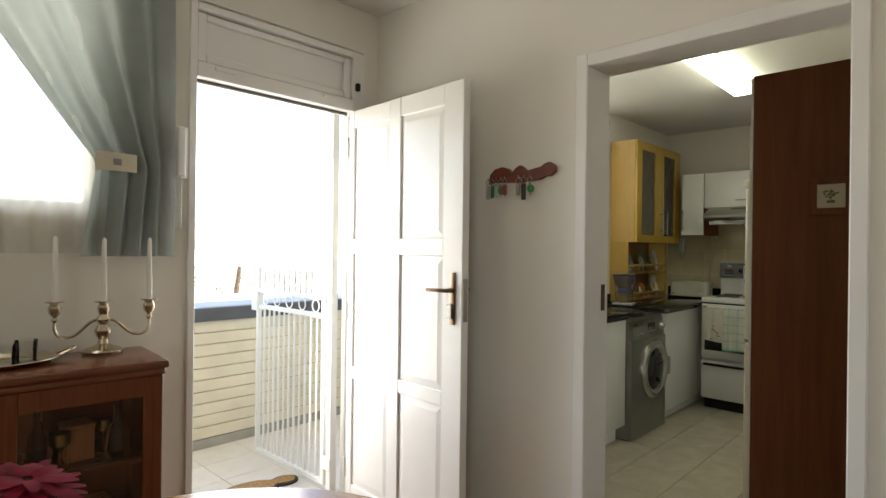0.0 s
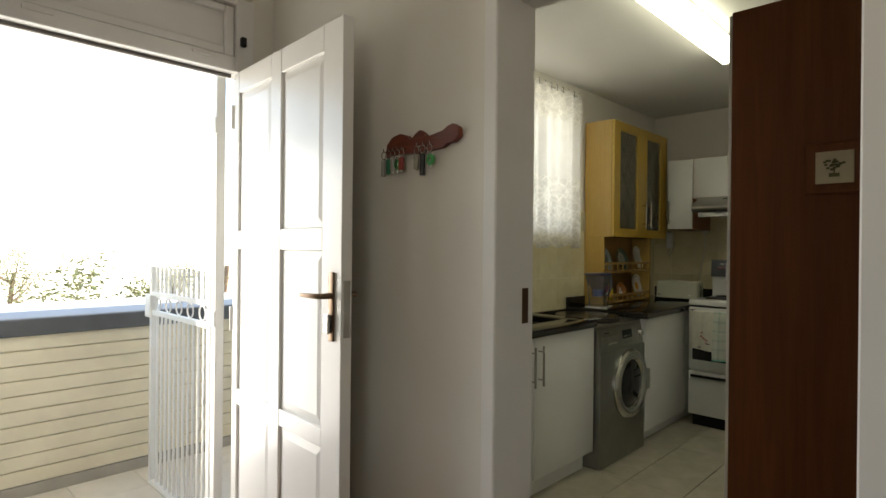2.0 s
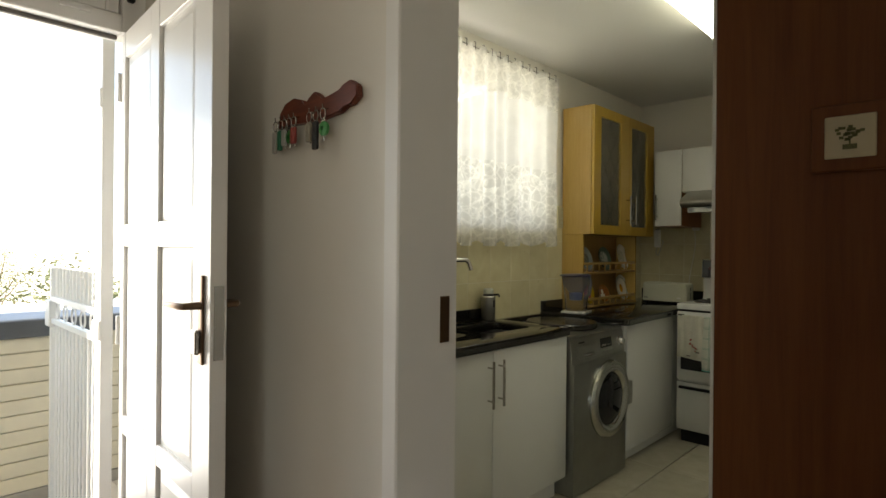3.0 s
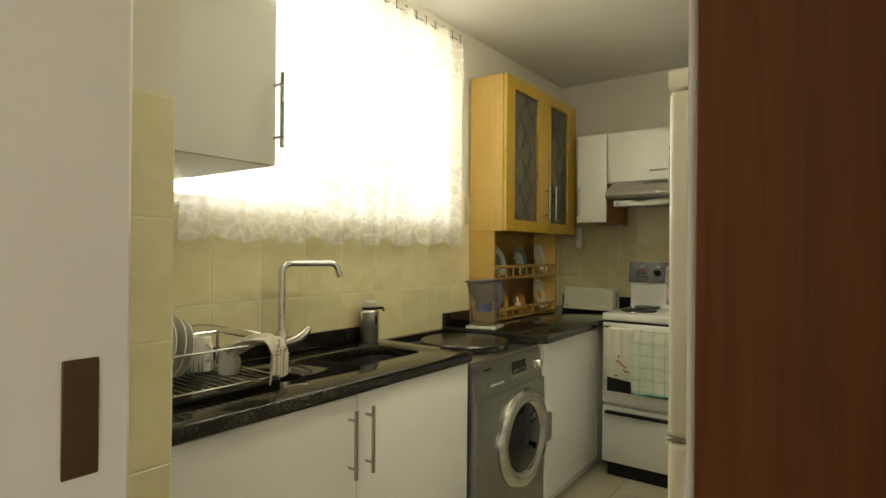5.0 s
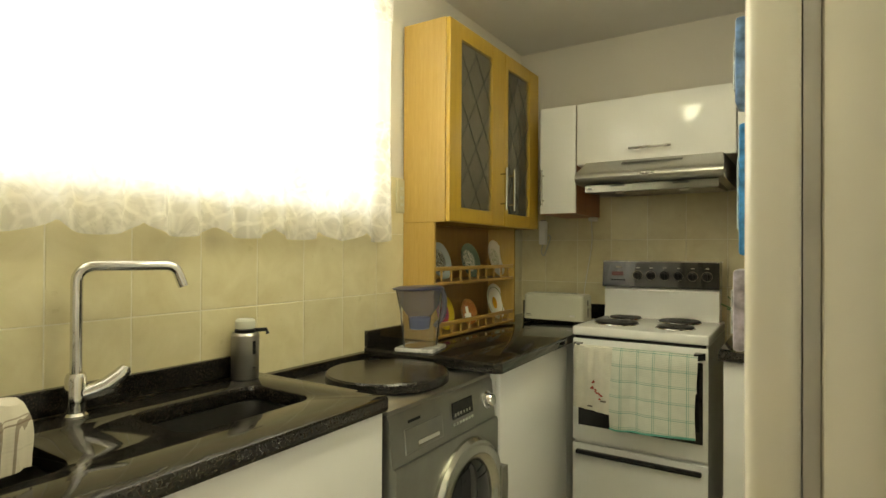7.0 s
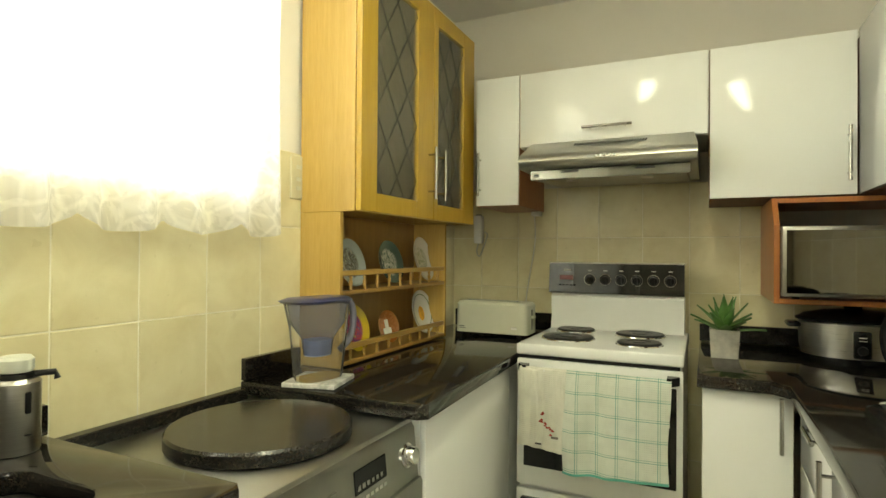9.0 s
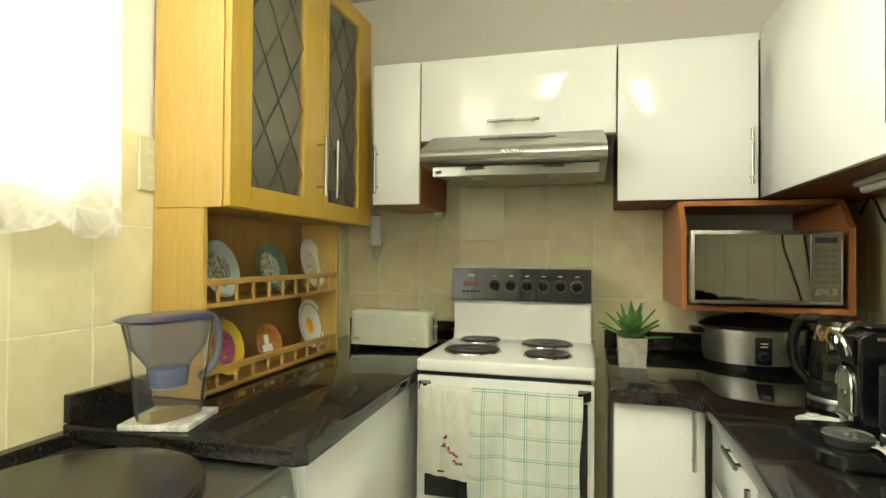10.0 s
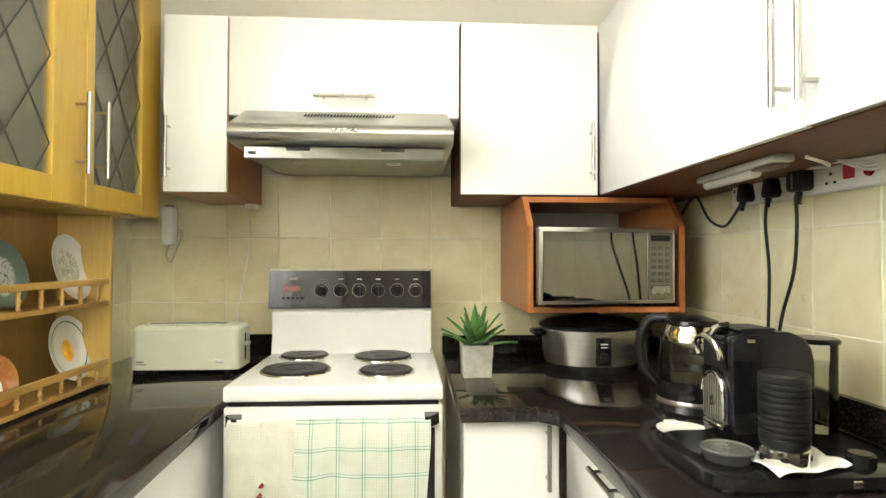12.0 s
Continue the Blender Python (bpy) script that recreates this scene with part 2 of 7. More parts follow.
def add_lathe(bm, prof, seg=32, at=(0, 0, 0), sx=1.0, sy=1.0):
    """Turned shape: prof is (radius, height) from bottom to top."""
    rings = []
    for r, z in prof:
        if r < 1e-5:
            rings.append([bm.verts.new((at[0], at[1], at[2] + z))])
        else:
            rings.append([bm.verts.new((at[0] + sx * r * math.cos(2 * math.pi * i / seg), at[1] + sy * r * math.sin(2 * math.pi * i / seg), at[2] + z)) for i in range(seg)])
    for a, b in zip(rings, rings[1:]):
        for i in range(seg):
            j = (i + 1) % seg
            if len(a) == 1 and len(b) == 1:
                continue
            if len(a) == 1:
                bm.faces.new((a[0], b[i], b[j]))
            elif len(b) == 1:
                bm.faces.new((a[i], b[0], a[j]))
            else:
                bm.faces.new((a[i], a[j], b[j], b[i]))
    return bm


def lathe(prof, seg=32, at=(0, 0, 0), sx=1.0, sy=1.0):
    return add_lathe(bmesh.new(), prof, seg, at, sx, sy)


def add_tube(bm, pts, r, seg=8, closed=False):
    """A round bar along the points; r may be one radius or one per point."""
    pts = [Vector(p) for p in pts]
    n = len(pts)
    rr = r if isinstance(r, (list, tuple)) else [r] * n
    rings, up = [], None
    for i, p in enumerate(pts):
        if closed:
            d = pts[(i + 1) % n] - pts[i - 1]
        else:
            d = pts[min(i + 1, n - 1)] - pts[max(i - 1, 0)]
        d.normalize()
        if up is None:
            up = d.orthogonal().normalized()
        up = (up - d * up.dot(d)).normalized()
        side = d.cross(up)
        rings.append([bm.verts.new(p + rr[i] * (math.cos(2 * math.pi * k / seg) * up + math.sin(2 * math.pi * k / seg) * side)) for k in range(seg)])
    pairs = list(zip(rings, rings[1:])) + ([(rings[-1], rings[0])] if closed else [])
    for a, b in pairs:
        for k in range(seg):
            j = (k + 1) % seg
            bm.faces.new((a[k], a[j], b[j], b[k]))
    if not closed:
        bm.faces.new(rings[0])
        bm.faces.new(rings[-1])
    return bm


def tube(pts, r, seg=8, closed=False):
    return add_tube(bmesh.new(), pts, r, seg, closed)


def smooth_path(pts, n=6):
    """Points along a soft curve through the given points."""
    pts = [Vector(p) for p in pts]
    out = []
    for i in range(len(pts) - 1):
        a, b, c, d = pts[max(i - 1, 0)], pts[i], pts[i + 1], pts[min(i + 2, len(pts) - 1)]
        for k in range(n):
            t = k / n
            out.append(0.5 * (2 * b + (c - a) * t + (2 * a - 5 * b + 4 * c - d) * t * t + (3 * b - a - 3 * c + d) * t ** 3))
    return out + [pts[-1]]


def prism(poly, axis, a, b):
    """A flat outline pulled out along an axis: poly gives the other two coordinates in x, y, z order."""
    bm = bmesh.new()

    def at(p, h):
        q = list(p)
        q.insert("xyz".index(axis), h)
        return bm.verts.new(q)
    lo, hi = [at(p, a) for p in poly], [at(p, b) for p in poly]
    bm.faces.new(lo)
    bm.faces.new(hi)
    for i in range(len(poly)):
        j = (i + 1) % len(poly)
        bm.faces.new((lo[i], lo[j], hi[j], hi[i]))
    return bm


def sheet(fn, nu, nv, thick=0.0):
    """A grid of points fn(u, v), u and v from 0 to 1."""
    bm = bmesh.new()
    g = [[bm.verts.new(fn(i / nu, j / nv)) for j in range(nv + 1)] for i in range(nu + 1)]
    for i in range(nu):
        for j in range(nv):
            bm.faces.new((g[i][j], g[i + 1][j], g[i + 1][j + 1], g[i][j + 1]))
    if thick:
        bmesh.ops.recalc_face_normals(bm, faces=bm.faces)
        bmesh.ops.solidify(bm, geom=bm.faces[:], thickness=thick)
    return bm


def rounded(w, d, r, n=5):
    """Outline of a rounded rectangle about the origin."""
    out = []
    for cx, cy, a in ((w / 2 - r, d / 2 - r, 0), (-w / 2 + r, d / 2 - r, 90), (-w / 2 + r, -d / 2 + r, 180), (w / 2 - r, -d / 2 + r, 270)):
        out += [(cx + r * math.cos(radians(a + 90 * k / n)), cy + r * math.sin(radians(a + 90 * k / n))) for k in range(n + 1)]
    return out


def loft(sections):
    """A closed skin through outlines of equal count: (outline, z, (dx, dy))."""
    bm = bmesh.new()
    rings = [[bm.verts.new((x + o[0], y + o[1], z)) for x, y in poly] for poly, z, o in sections]
    for a, b in zip(rings, rings[1:]):
        for i in range(len(a)):
            j = (i + 1) % len(a)
            bm.faces.new((a[i], a[j], b[j], b[i]))
    bm.faces.new(rings[0])
    bm.faces.new(rings[-1])
    return bm


def setting(name, bm, material, label, category):
    return tagged(part(name, bm, material, smooth=False), label, category, kind="structure")


# ---- shell ----
X_W, X_E, Y_DIV, Y_KIT, Y_N = -2.28, -0.20, 1.93, 2.10, 5.76
X_L = -2.335  # lounge side of the west wall
CEIL_Z, LCEIL = 2.53, 2.58
# west wall: lounge window, front door, kitchen window
bm = bmesh.new()
T0 = -2.50
for y0, y1, z0, z1 in ((-3.0, -0.60, 0, 2.7), (-0.60, 0.62, 0, 1.45), (-0.60, 0.62, 2.36, 2.7), (0.62, 0.932, 0, 2.7),
                       (0.932, 1.832, 2.36, 2.7), (1.832, Y_DIV, 0, 2.7), (Y_KIT, 2.775, 0, 2.7), (2.775, 4.28, 0, 1.452), (2.775, 4.28, 2.42, 2.7), (4.28, 5.98, 0, 2.7)):
    add_box(bm, T0, X_L if y1 <= Y_DIV else X_W, y0, y1, z0, z1)
setting("wall_west", bm, WALL, "white painted plaster wall with door and windows", "wall")
# wall between lounge and kitchen with the doorway
bm = bmesh.new()
add_box(bm, T0, -1.09, Y_DIV, Y_KIT, 0, 2.7)
add_box(bm, -1.09, -0.235, Y_DIV, Y_KIT, 2.07, 2.7)
add_box(bm, -0.235, 3.0, Y_DIV, Y_KIT, 0, 2.7)
wall_div = setting("wall_divider", bm, WALL, "white painted wall between lounge and kitchen", "wall")
setting("wall_north", box(X_W, X_E + 0.22, Y_N, Y_N + 0.22, 0, 2.7), WALL, "white painted kitchen end wall", "wall")
wall_e = setting("wall_east", box(X_E, X_E + 0.22, Y_KIT, Y_N, 0, 2.7), WALL, "white painted kitchen side wall", "wall")
setting("wall_pier", box(X_W, -1.65, Y_KIT, 2.445, 0, CEIL_Z), WALL, "painted pier beside the kitchen doorway", "wall")
setting("wall_lounge_east", box(3.0, 3.2, -3.2, Y_KIT, 0, 2.7), WALL, "white painted lounge wall", "wall")
bm = bmesh.new()
for x0, x1, z0, z1 in ((T0, 1.3, 0, 2.7), (3.0, 3.2, 0, 2.7), (1.3, 3.0, 0, 0.95), (1.3, 3.0, 2.25, 2.7)):
    add_box(bm, x0, x1, -3.2, -3.0, z0, z1)
setting("wall_south", bm, WALL, "unseen white lounge wall with an added window", "wall")
setting("ceiling_kitchen", box(X_W, X_E, Y_KIT, Y_N, CEIL_Z, CEIL_Z + 0.1), CEIL, "white painted kitchen ceiling", "ceiling")
setting("ceiling_lounge", box(X_L, 3.0, -3.0, Y_DIV, LCEIL, LCEIL + 0.1), CEIL, "white painted lounge ceiling", "ceiling")
setting("roof_slab", box(-3.6, 3.2, -3.2, 5.98, 2.72, 2.9), CEIL, "plain roof slab", "roof")
LFLOOR = wood("lounge_wood_floor", (0.16, 0.08, 0.035), (0.26, 0.14, 0.065), 0.35, (2, 20, 20))
setting("floor_lounge", box(X_L, 3.0, -3.0, Y_DIV, -0.1, 0.0), LFLOOR, "brown wooden lounge floor", "floor")
floor_k = setting("floor_kitchen", box(X_W, X_E, Y_DIV, Y_N, -0.1, -0.004), FGROUT, "pale tiled kitchen floor with dark joints", "floor")

# kitchen doorway frame
bm = bmesh.new()
for x0, x1 in ((-1.118, -1.070), (-0.249, -0.203)):
    add_box(bm, x0, x1, Y_DIV - 0.012, Y_KIT + 0.004, 0, 2.088, 0.004)
add_box(bm, -1.070, -0.249, Y_DIV - 0.012, Y_KIT + 0.004, 2.040, 2.088, 0.004)
dframe = setting("door_frame_kitchen", bm, GLOSS, "white painted steel kitchen door frame", "door frame")
part("strike_plate", box(-1.0695, -1.067, 2.045, 2.075, 1.092, 1.197, 0.001), plain("tarnished_brass_plate", (0.12, 0.07, 0.035), 0.4, 0.8), dframe, "tarnished strike plate")


# ---- kitchen cabinets ----
def bar_handle(parent, p0, p1, out, r=0.006):
    """Bar handle from p0 to p1 on two posts; out: the way from the face to the bar."""
    p0, p1, o = Vector(p0), Vector(p1), Vector(out)
    d = (p1 - p0).normalized()
    bm = tube([p0 + o, p1 + o], r, 12)
    ln = (p1 - p0).length
    k = min(0.03, ln * 0.15)
    for q in (p0 + d * k, p1 - d * k):
        add_tube(bm, [q, q + o], r * 0.7, 8)
    return part("handle", bm, NICKEL, parent, "satin nickel bar handle")


def cabinet(name, x0, x1, y0, y1, z0, z1, face, doors, label, handles, group, plinth=0.0, side=CARC, fronts=LAMI, low=0.0):
    """A cabinet unit. face: '-x', '+x' or '-y'; doors: spans along the face; handles: (door index, along, z0, z1) or (door index, along0, along1, z) when flat."""
    cx, cy = (x0 + x1) / 2, (y0 + y1) / 2
    t = thing(name, (cx, cy, z0), label, "cabinet", group)
    X0, X1, Y0, Y1, H = x0 - cx, x1 - cx, y0 - cy, y1 - cy, z1 - z0
    th = 0.018
    b = [X0, X1, Y0, Y1]
    if face == "+x":
        b[1] -= th
    elif face == "-x":
        b[0] += th
    else:
        b[2] += th
    bm = bmesh.new()
    if plinth:
        pb = list(b)
        if face == "+x":
            pb[1] -= 0.05
        elif face == "-x":
            pb[0] += 0.05
        else:
            pb[2] += 0.05
        part("plinth", box(*pb, 0, plinth, 0.001), CARC, t)
    part("body", add_box(bm, *b, plinth, H - low, 0.001), side, t)
    made = []
    for a0, a1, d0, d1 in doors:
        g = 0.0018
        if face in ("+x", "-x"):
            xs = (X1 - th + 0.001, X1) if face == "+x" else (X0, X0 + th - 0.001)
            bm = box(*xs, a0 - cy + g, a1 - cy - g, d0 - z0 + g, d1 - z0 - g, 0.0015, 2)
        else:
            bm = box(a0 - cx + g, a1 - cx - g, Y0, Y0 + th - 0.001, d0 - z0 + g, d1 - z0 - g, 0.0015, 2)
        made.append(part("door", bm, fronts, t, "white high-gloss door"))
    for i, flat, u, v, w in handles:
        if face in ("+x", "-x"):
            X = X1 if face == "+x" else X0
            o = (0.032 if face == "+x" else -0.032, 0, 0)
            if flat:
                bar_handle(made[i], (X, u - cy, w - z0), (X, v - cy, w - z0), o)
            else:
                bar_handle(made[i], (X, u - cy, v - z0), (X, u - cy, w - z0), o)
        else:
            o = (0, -0.032, 0)
            if flat:
                bar_handle(made[i], (u - cx, Y0, w - z0), (v - cx, Y0, w - z0), o)
            else:
                bar_handle(made[i], (u - cx, Y0, v - z0), (u - cx, Y0, w - z0), o)
    return t


BASE, WALLU = "white base cabinets", "white wall cabinets"
TOP_Z, TOP_T = 0.90, 0.04
UZ0, UZ1 = 1.488, 2.055
# sink run: pier to washing machine
cabinet("base_cabinet", X_W + 0.003, -1.735, 2.448, 3.688, 0, 0.858, "+x", [(2.448, 3.076, 0.12, 0.855), (3.076, 3.688, 0.12, 0.855)],
        "white gloss sink cabinet with two bar-handled doors", [(0, False, 3.040, 0.61, 0.815), (1, False, 3.114, 0.61, 0.815)], BASE, 0.12, low=0.19)
cabinet("base_cabinet", X_W + 0.003, -1.70, 4.312, Y_N - 0.01, 0, 0.858, "+x", [(4.312, 5.0, 0.10, 0.855)],
        "white gloss corner base cabinet with plain front", [], BASE, 0.10)
cabinet("base_cabinet", -1.05, -0.80, 4.975, Y_N - 0.01, 0, 0.858, "-y", [(-1.05, -0.80, 0.12, 0.855)],
        "narrow white gloss base cabinet beside the stove", [(0, False, -0.835, 0.684, 0.851)], BASE, 0.12)
cabinet("base_cabinet", -0.785, X_E - 0.003, 4.52, 4.965, 0, 0.858, "-x", [(4.52, 4.965, 0.66, 0.855), (4.52, 4.965, 0.12, 0.66)],
        "white gloss drawer cabinet under the granite top", [(0, True, 4.555, 4.69, 0.838), (1, True, 4.555, 4.69, 0.60)], BASE, 0.12)
cabinet("base_cabinet", -0.785, X_E - 0.003, 3.90, 4.515, 0, 0.858, "-x", [(3.90, 4.515, 0.12, 0.855)],
        "white gloss base cabinet under the coffee maker", [(0, False, 4.46, 0.60, 0.83)], BASE, 0.12)
# wall cabinets
cabinet("wall_cabinet", X_W + 0.003, -1.762, 2.448, 2.788, 1.520, 2.45, "+x", [(2.448, 2.788, 1.520, 2.45)],
        "deep white wall cabinet beside the window", [(0, False, 2.782, 1.565, 1.765)], WALLU)
cabinet("wall_cabinet", -1.974, -1.775, 5.33, Y_N - 0.01, UZ0, UZ1, "-y", [(-1.974, -1.775, UZ0, UZ1)],
        "narrow white gloss wall cabinet beside the extractor hood", [(0, False, -1.953, 1.532, 1.722)], WALLU, side=CHERRY)
cabinet("wall_cabinet", -1.772, -1.033, 5.33, Y_N - 0.01, 1.735, UZ1, "-y", [(-1.772, -1.033, 1.735, UZ1)],
        "white gloss flap cabinet above the extractor hood", [(0, True, -1.50, -1.305, 1.795)], WALLU)
cabinet("wall_cabinet", -1.03, -0.575, 5.33, Y_N - 0.01, UZ0, UZ1, "-y", [(-1.03, -0.572, UZ0, UZ1)],
        "white gloss corner wall cabinet over the microwave", [(0, False, -0.599, 1.534, 1.722)], WALLU, side=BROWN)
cabinet("wall_cabinet", -0.57, X_E - 0.003, 3.87, Y_N - 0.01, UZ0, UZ1 + 0.0, "-x", [(4.375, 5.328, UZ0, UZ1), (3.87, 4.371, UZ0, UZ1)],
        "long white gloss wall cabinet with brown underside", [(0, False, 4.405, 1.53, 1.84), (1, False, 4.342, 1.525, 1.83)], WALLU, side=BROWN)
# tall pantry by the doorway
pantry = cabinet("tall_cabinet", -0.702, X_E - 0.003, 2.685, 3.15, 0, 2.095, "-x", [(2.685, 3.15, 0.10, 2.095)],
                 "tall white pantry cabinet with red-brown wooden side", [(0, False, 3.07, 0.86, 1.09)], "", 0.10)
part("side_panel", box(-0.2345, 0.2480, -0.2505, -0.2335, 0, 2.095, 0.002), BROWN, pantry, "red-brown wooden side panel")
# the pantry door stands a little ajar
ajar = next(c for c in pantry.children if c.name.startswith("door"))
hinge = Vector((-0.2495, -0.2315, 0))
ajar.matrix_local = Matrix.Translation(hinge) @ pose(0, 0, 0, 0, 0, 2.7) @ Matrix.Translation(-hinge)


# ---- worktops ----
def slab(name, outline, z0, z1, label, holes=()):
    """A stone slab with rounded front edge and cut-outs, as a thing."""
    bm = bmesh.new()
    edges = []
    for poly in (outline, *holes):
        vs = [bm.verts.new((x, y, z0)) for x, y in poly]
        edges += [bm.edges.new((vs[i], vs[(i + 1) % len(vs)])) for i in range(len(vs))]
    bmesh.ops.triangle_fill(bm, use_beauty=True, edges=edges)
    r = bmesh.ops.extrude_face_region(bm, geom=bm.faces[:])
    bmesh.ops.translate(bm, vec=(0, 0, z1 - z0), verts=[g for g in r["geom"] if isinstance(g, bmesh.types.BMVert)])
    bmesh.ops.recalc_face_normals(bm, faces=bm.faces)
    sharp = [e for e in bm.edges if len(e.link_faces) == 2 and e.calc_face_angle(0) > 1.0 and abs(e.verts[0].co.z - e.verts[1].co.z) < 1e-5]
    bmesh.ops.bevel(bm, geom=sharp, offset=0.006, segments=2, affect="EDGES", profile=0.5)
    t = thing(name, (0, 0, 0), label, "worktop")
    part("slab", bm, GRAN, t)
    return t


def moved(poly, dx, dy):
    return [(x + dx, y + dy) for x, y in poly]


bowls = [(-1.998, 3.395, 0.25, 0.36), (-1.998, 2.83, 0.22, 0.36)]
top1 = slab("worktop", [(X_W + 0.012, 2.447), (-1.735, 2.447), (-1.715, 2.467), (-1.715, 3.685), (-1.73, 3.698), (X_W + 0.012, 3.698)], 0.86, 0.90,
            "polished black granite worktop with two sink cut-outs", [moved(rounded(w, d, 0.05), x, y) for x, y, w, d in bowls])
part("upstand", box(X_W + 0.012, X_W + 0.032, 2.447, 3.698, 0.901, 0.962, 0.002), GRAN, top1)
SINK = plain("black_sink_composite", (0.02, 0.019, 0.017), 0.35, var=0.2)
for x, y, w, d in bowls:
    s = thing("sink", (x, y, 0.72), "black composite sink bowl set under the worktop", "sink", "sink bowls")
    o, i, f = rounded(w + 0.03, d + 0.03, 0.06), rounded(w + 0.006, d + 0.006, 0.052), rounded(w - 0.05, d - 0.05, 0.05)
    part("bowl", loft([(o, 0.0, (0, 0)), (o, 0.138, (0, 0)), (i, 0.138, (0, 0)), (f, 0.008, (0, 0))]), SINK, s)
    part("drain", lathe([(0, 0.009), (0.03, 0.009), (0.034, 0.012), (0.038, 0.009)], 24), CHROME, s, "steel drain ring")

slab_c = slab("worktop", [(X_W + 0.012, 4.235), (-1.685, 4.235), (-1.662, 4.255), (-1.69, 5.06), (-1.69, 5.745), (X_W + 0.012, 5.745)], 0.86, 0.90, "polished black granite corner worktop beside the stove")
part("upstand", box(X_W + 0.012, X_W + 0.032, 4.235, 4.478, 0.901, 0.965, 0.002), GRAN, slab_c)
part("upstand", box(X_W + 0.034, -1.70, 5.722, 5.745, 0.901, 0.985, 0.002), GRAN, slab_c)
slab_r = slab("worktop", [(-1.065, 4.945), (-0.865, 4.945), (-0.82, 4.90), (-0.82, 3.89), (X_E - 0.012, 3.89), (X_E - 0.012, 5.745), (-1.065, 5.745)], 0.86, 0.90,
              "polished black granite worktop in an L shape")
part("upstand", box(X_E - 0.034, X_E - 0.012, 3.89, 5.72, 0.901, 0.975, 0.002), GRAN, slab_r)
part("upstand", box(-1.065, X_E - 0.036, 5.722, 5.745, 0.901, 0.975, 0.002), GRAN, slab_r)
ledge = tagged(part("wall_ledge", box(X_W + 0.012, X_W + 0.045, 3.70, 4.233, 0.845, 0.885, 0.003), GRAN), "black granite ledge behind the washing machine", "ledge")


# ---- stove ----
def stove():
    t = thing("stove", (-1.39, 5.0, 0), "white freestanding electric stove with four solid plates", "stove")
    W = 0.286
    part("body", box(-W + 0.006, W - 0.006, 0.03, 0.66, 0.085, 0.90, 0.004), ENAMEL, t)
    part("plinth", box(-W + 0.02, W - 0.02, 0.05, 0.6, 0.0, 0.084), BLACKM, t, "black plinth")
    part("hob", box(-W, W, 0.0, 0.60, 0.906, 0.947, 0.008, 3), ENAMEL, t, "white enamel hob")
    part("gap_trim", box(-W + 0.012, W - 0.012, 0.012, 0.03, 0.893, 0.9055), BLACKM, t)
    d = part("oven_door", box(-W + 0.002, W - 0.002, 0.004, 0.029, 0.43, 0.892, 0.005, 2), ENAMEL, t, "white oven door")
    part("oven_window", box(-W + 0.03, W - 0.022, 0.0005, 0.006, 0.50, 0.835, 0.002), BGLASS, d, "black glass oven window")
    bm = tube([(-0.25, -0.035, 0.862), (0.25, -0.035, 0.862)], 0.009, 10)
    part("handle", bm, ENAMEL, d, "white handle rail")
    for s in (-1, 1):
        part("handle_end", prism([(s * 0.274, -0.008), (s * 0.274, 0.003), (s * 0.236, 0.003), (s * 0.236, -0.044), (s * 0.248, -0.044)], "z", 0.848, 0.876), BLACKP, d, "black handle end")
    dr = part("drawer", box(-W + 0.002, W - 0.002, 0.004, 0.029, 0.092, 0.415, 0.005, 2), ENAMEL, t, "white warming drawer front")
    part("drawer_handle", box(-0.262, 0.262, -0.025, 0.004, 0.372, 0.392, 0.007, 2), BLACKP, dr, "long black drawer handle")
    # backsplash and control panel
    part("splashback", prism([(0.50, 0.945), (0.62, 0.945), (0.62, 1.105), (0.515, 1.105), (0.505, 1.09), (0.512, 1.0)], "x", -0.283, 0.27), ENAMEL, t)
    p = part("control_panel", prism([(0.496, 1.106), (0.62, 1.106), (0.62, 1.236), (0.512, 1.236)], "x", -0.293, 0.271), PANEL, t, "black control panel")
    part("panel_trim", box(-0.296, 0.274, 0.512, 0.621, 1.2365, 1.2425), NICKEL, t)
    red = glow("red_clock_display", (0.17, 0.07, 0.065), 0.008)
    part("clock", box(-0.243, -0.185, 0.497, 0.502, 1.165, 1.184), red, p, "red clock display")
    part("badge", box(-0.225, -0.195, 0.505, 0.508, 1.203, 1.212), NICKEL, p)
    for k in range(5):
        part("button", box(-0.247 + k * 0.016, -0.237 + k * 0.016, 0.498, 0.503, 1.138, 1.144), BLACKM, p)
    for i in range(6):
        x = -0.112 + 0.0658 * i
        bm = lathe([(0.022, 0), (0.022, 0.004), (0.018, 0.006), (0.017, 0.014), (0.015, 0.017), (0, 0.017)], 24)
        add_box(bm, -0.0045, 0.0045, -0.017, 0.017, 0.012, 0.024, 0.0015)
        k = part("knob", bm, BLACKM, p, "black control knob")
        k.matrix_local = pose(x, 0.5005, 1.168, 97, 0, random.uniform(-12, 12))
        part("knob_ring", lathe([(0.0225, 0.0), (0.0245, 0.0), (0.0245, 0.003), (0.0225, 0.003)], 24), NICKEL, k)
        part("mark", box(x - 0.008, x + 0.008, 0.5065, 0.5085, 1.205, 1.2075), WHITEP, p)
    # hotplates
    iron = plain("cast_iron_hotplate", (0.02, 0.019, 0.018), 0.45, var=0.3, scale=30)
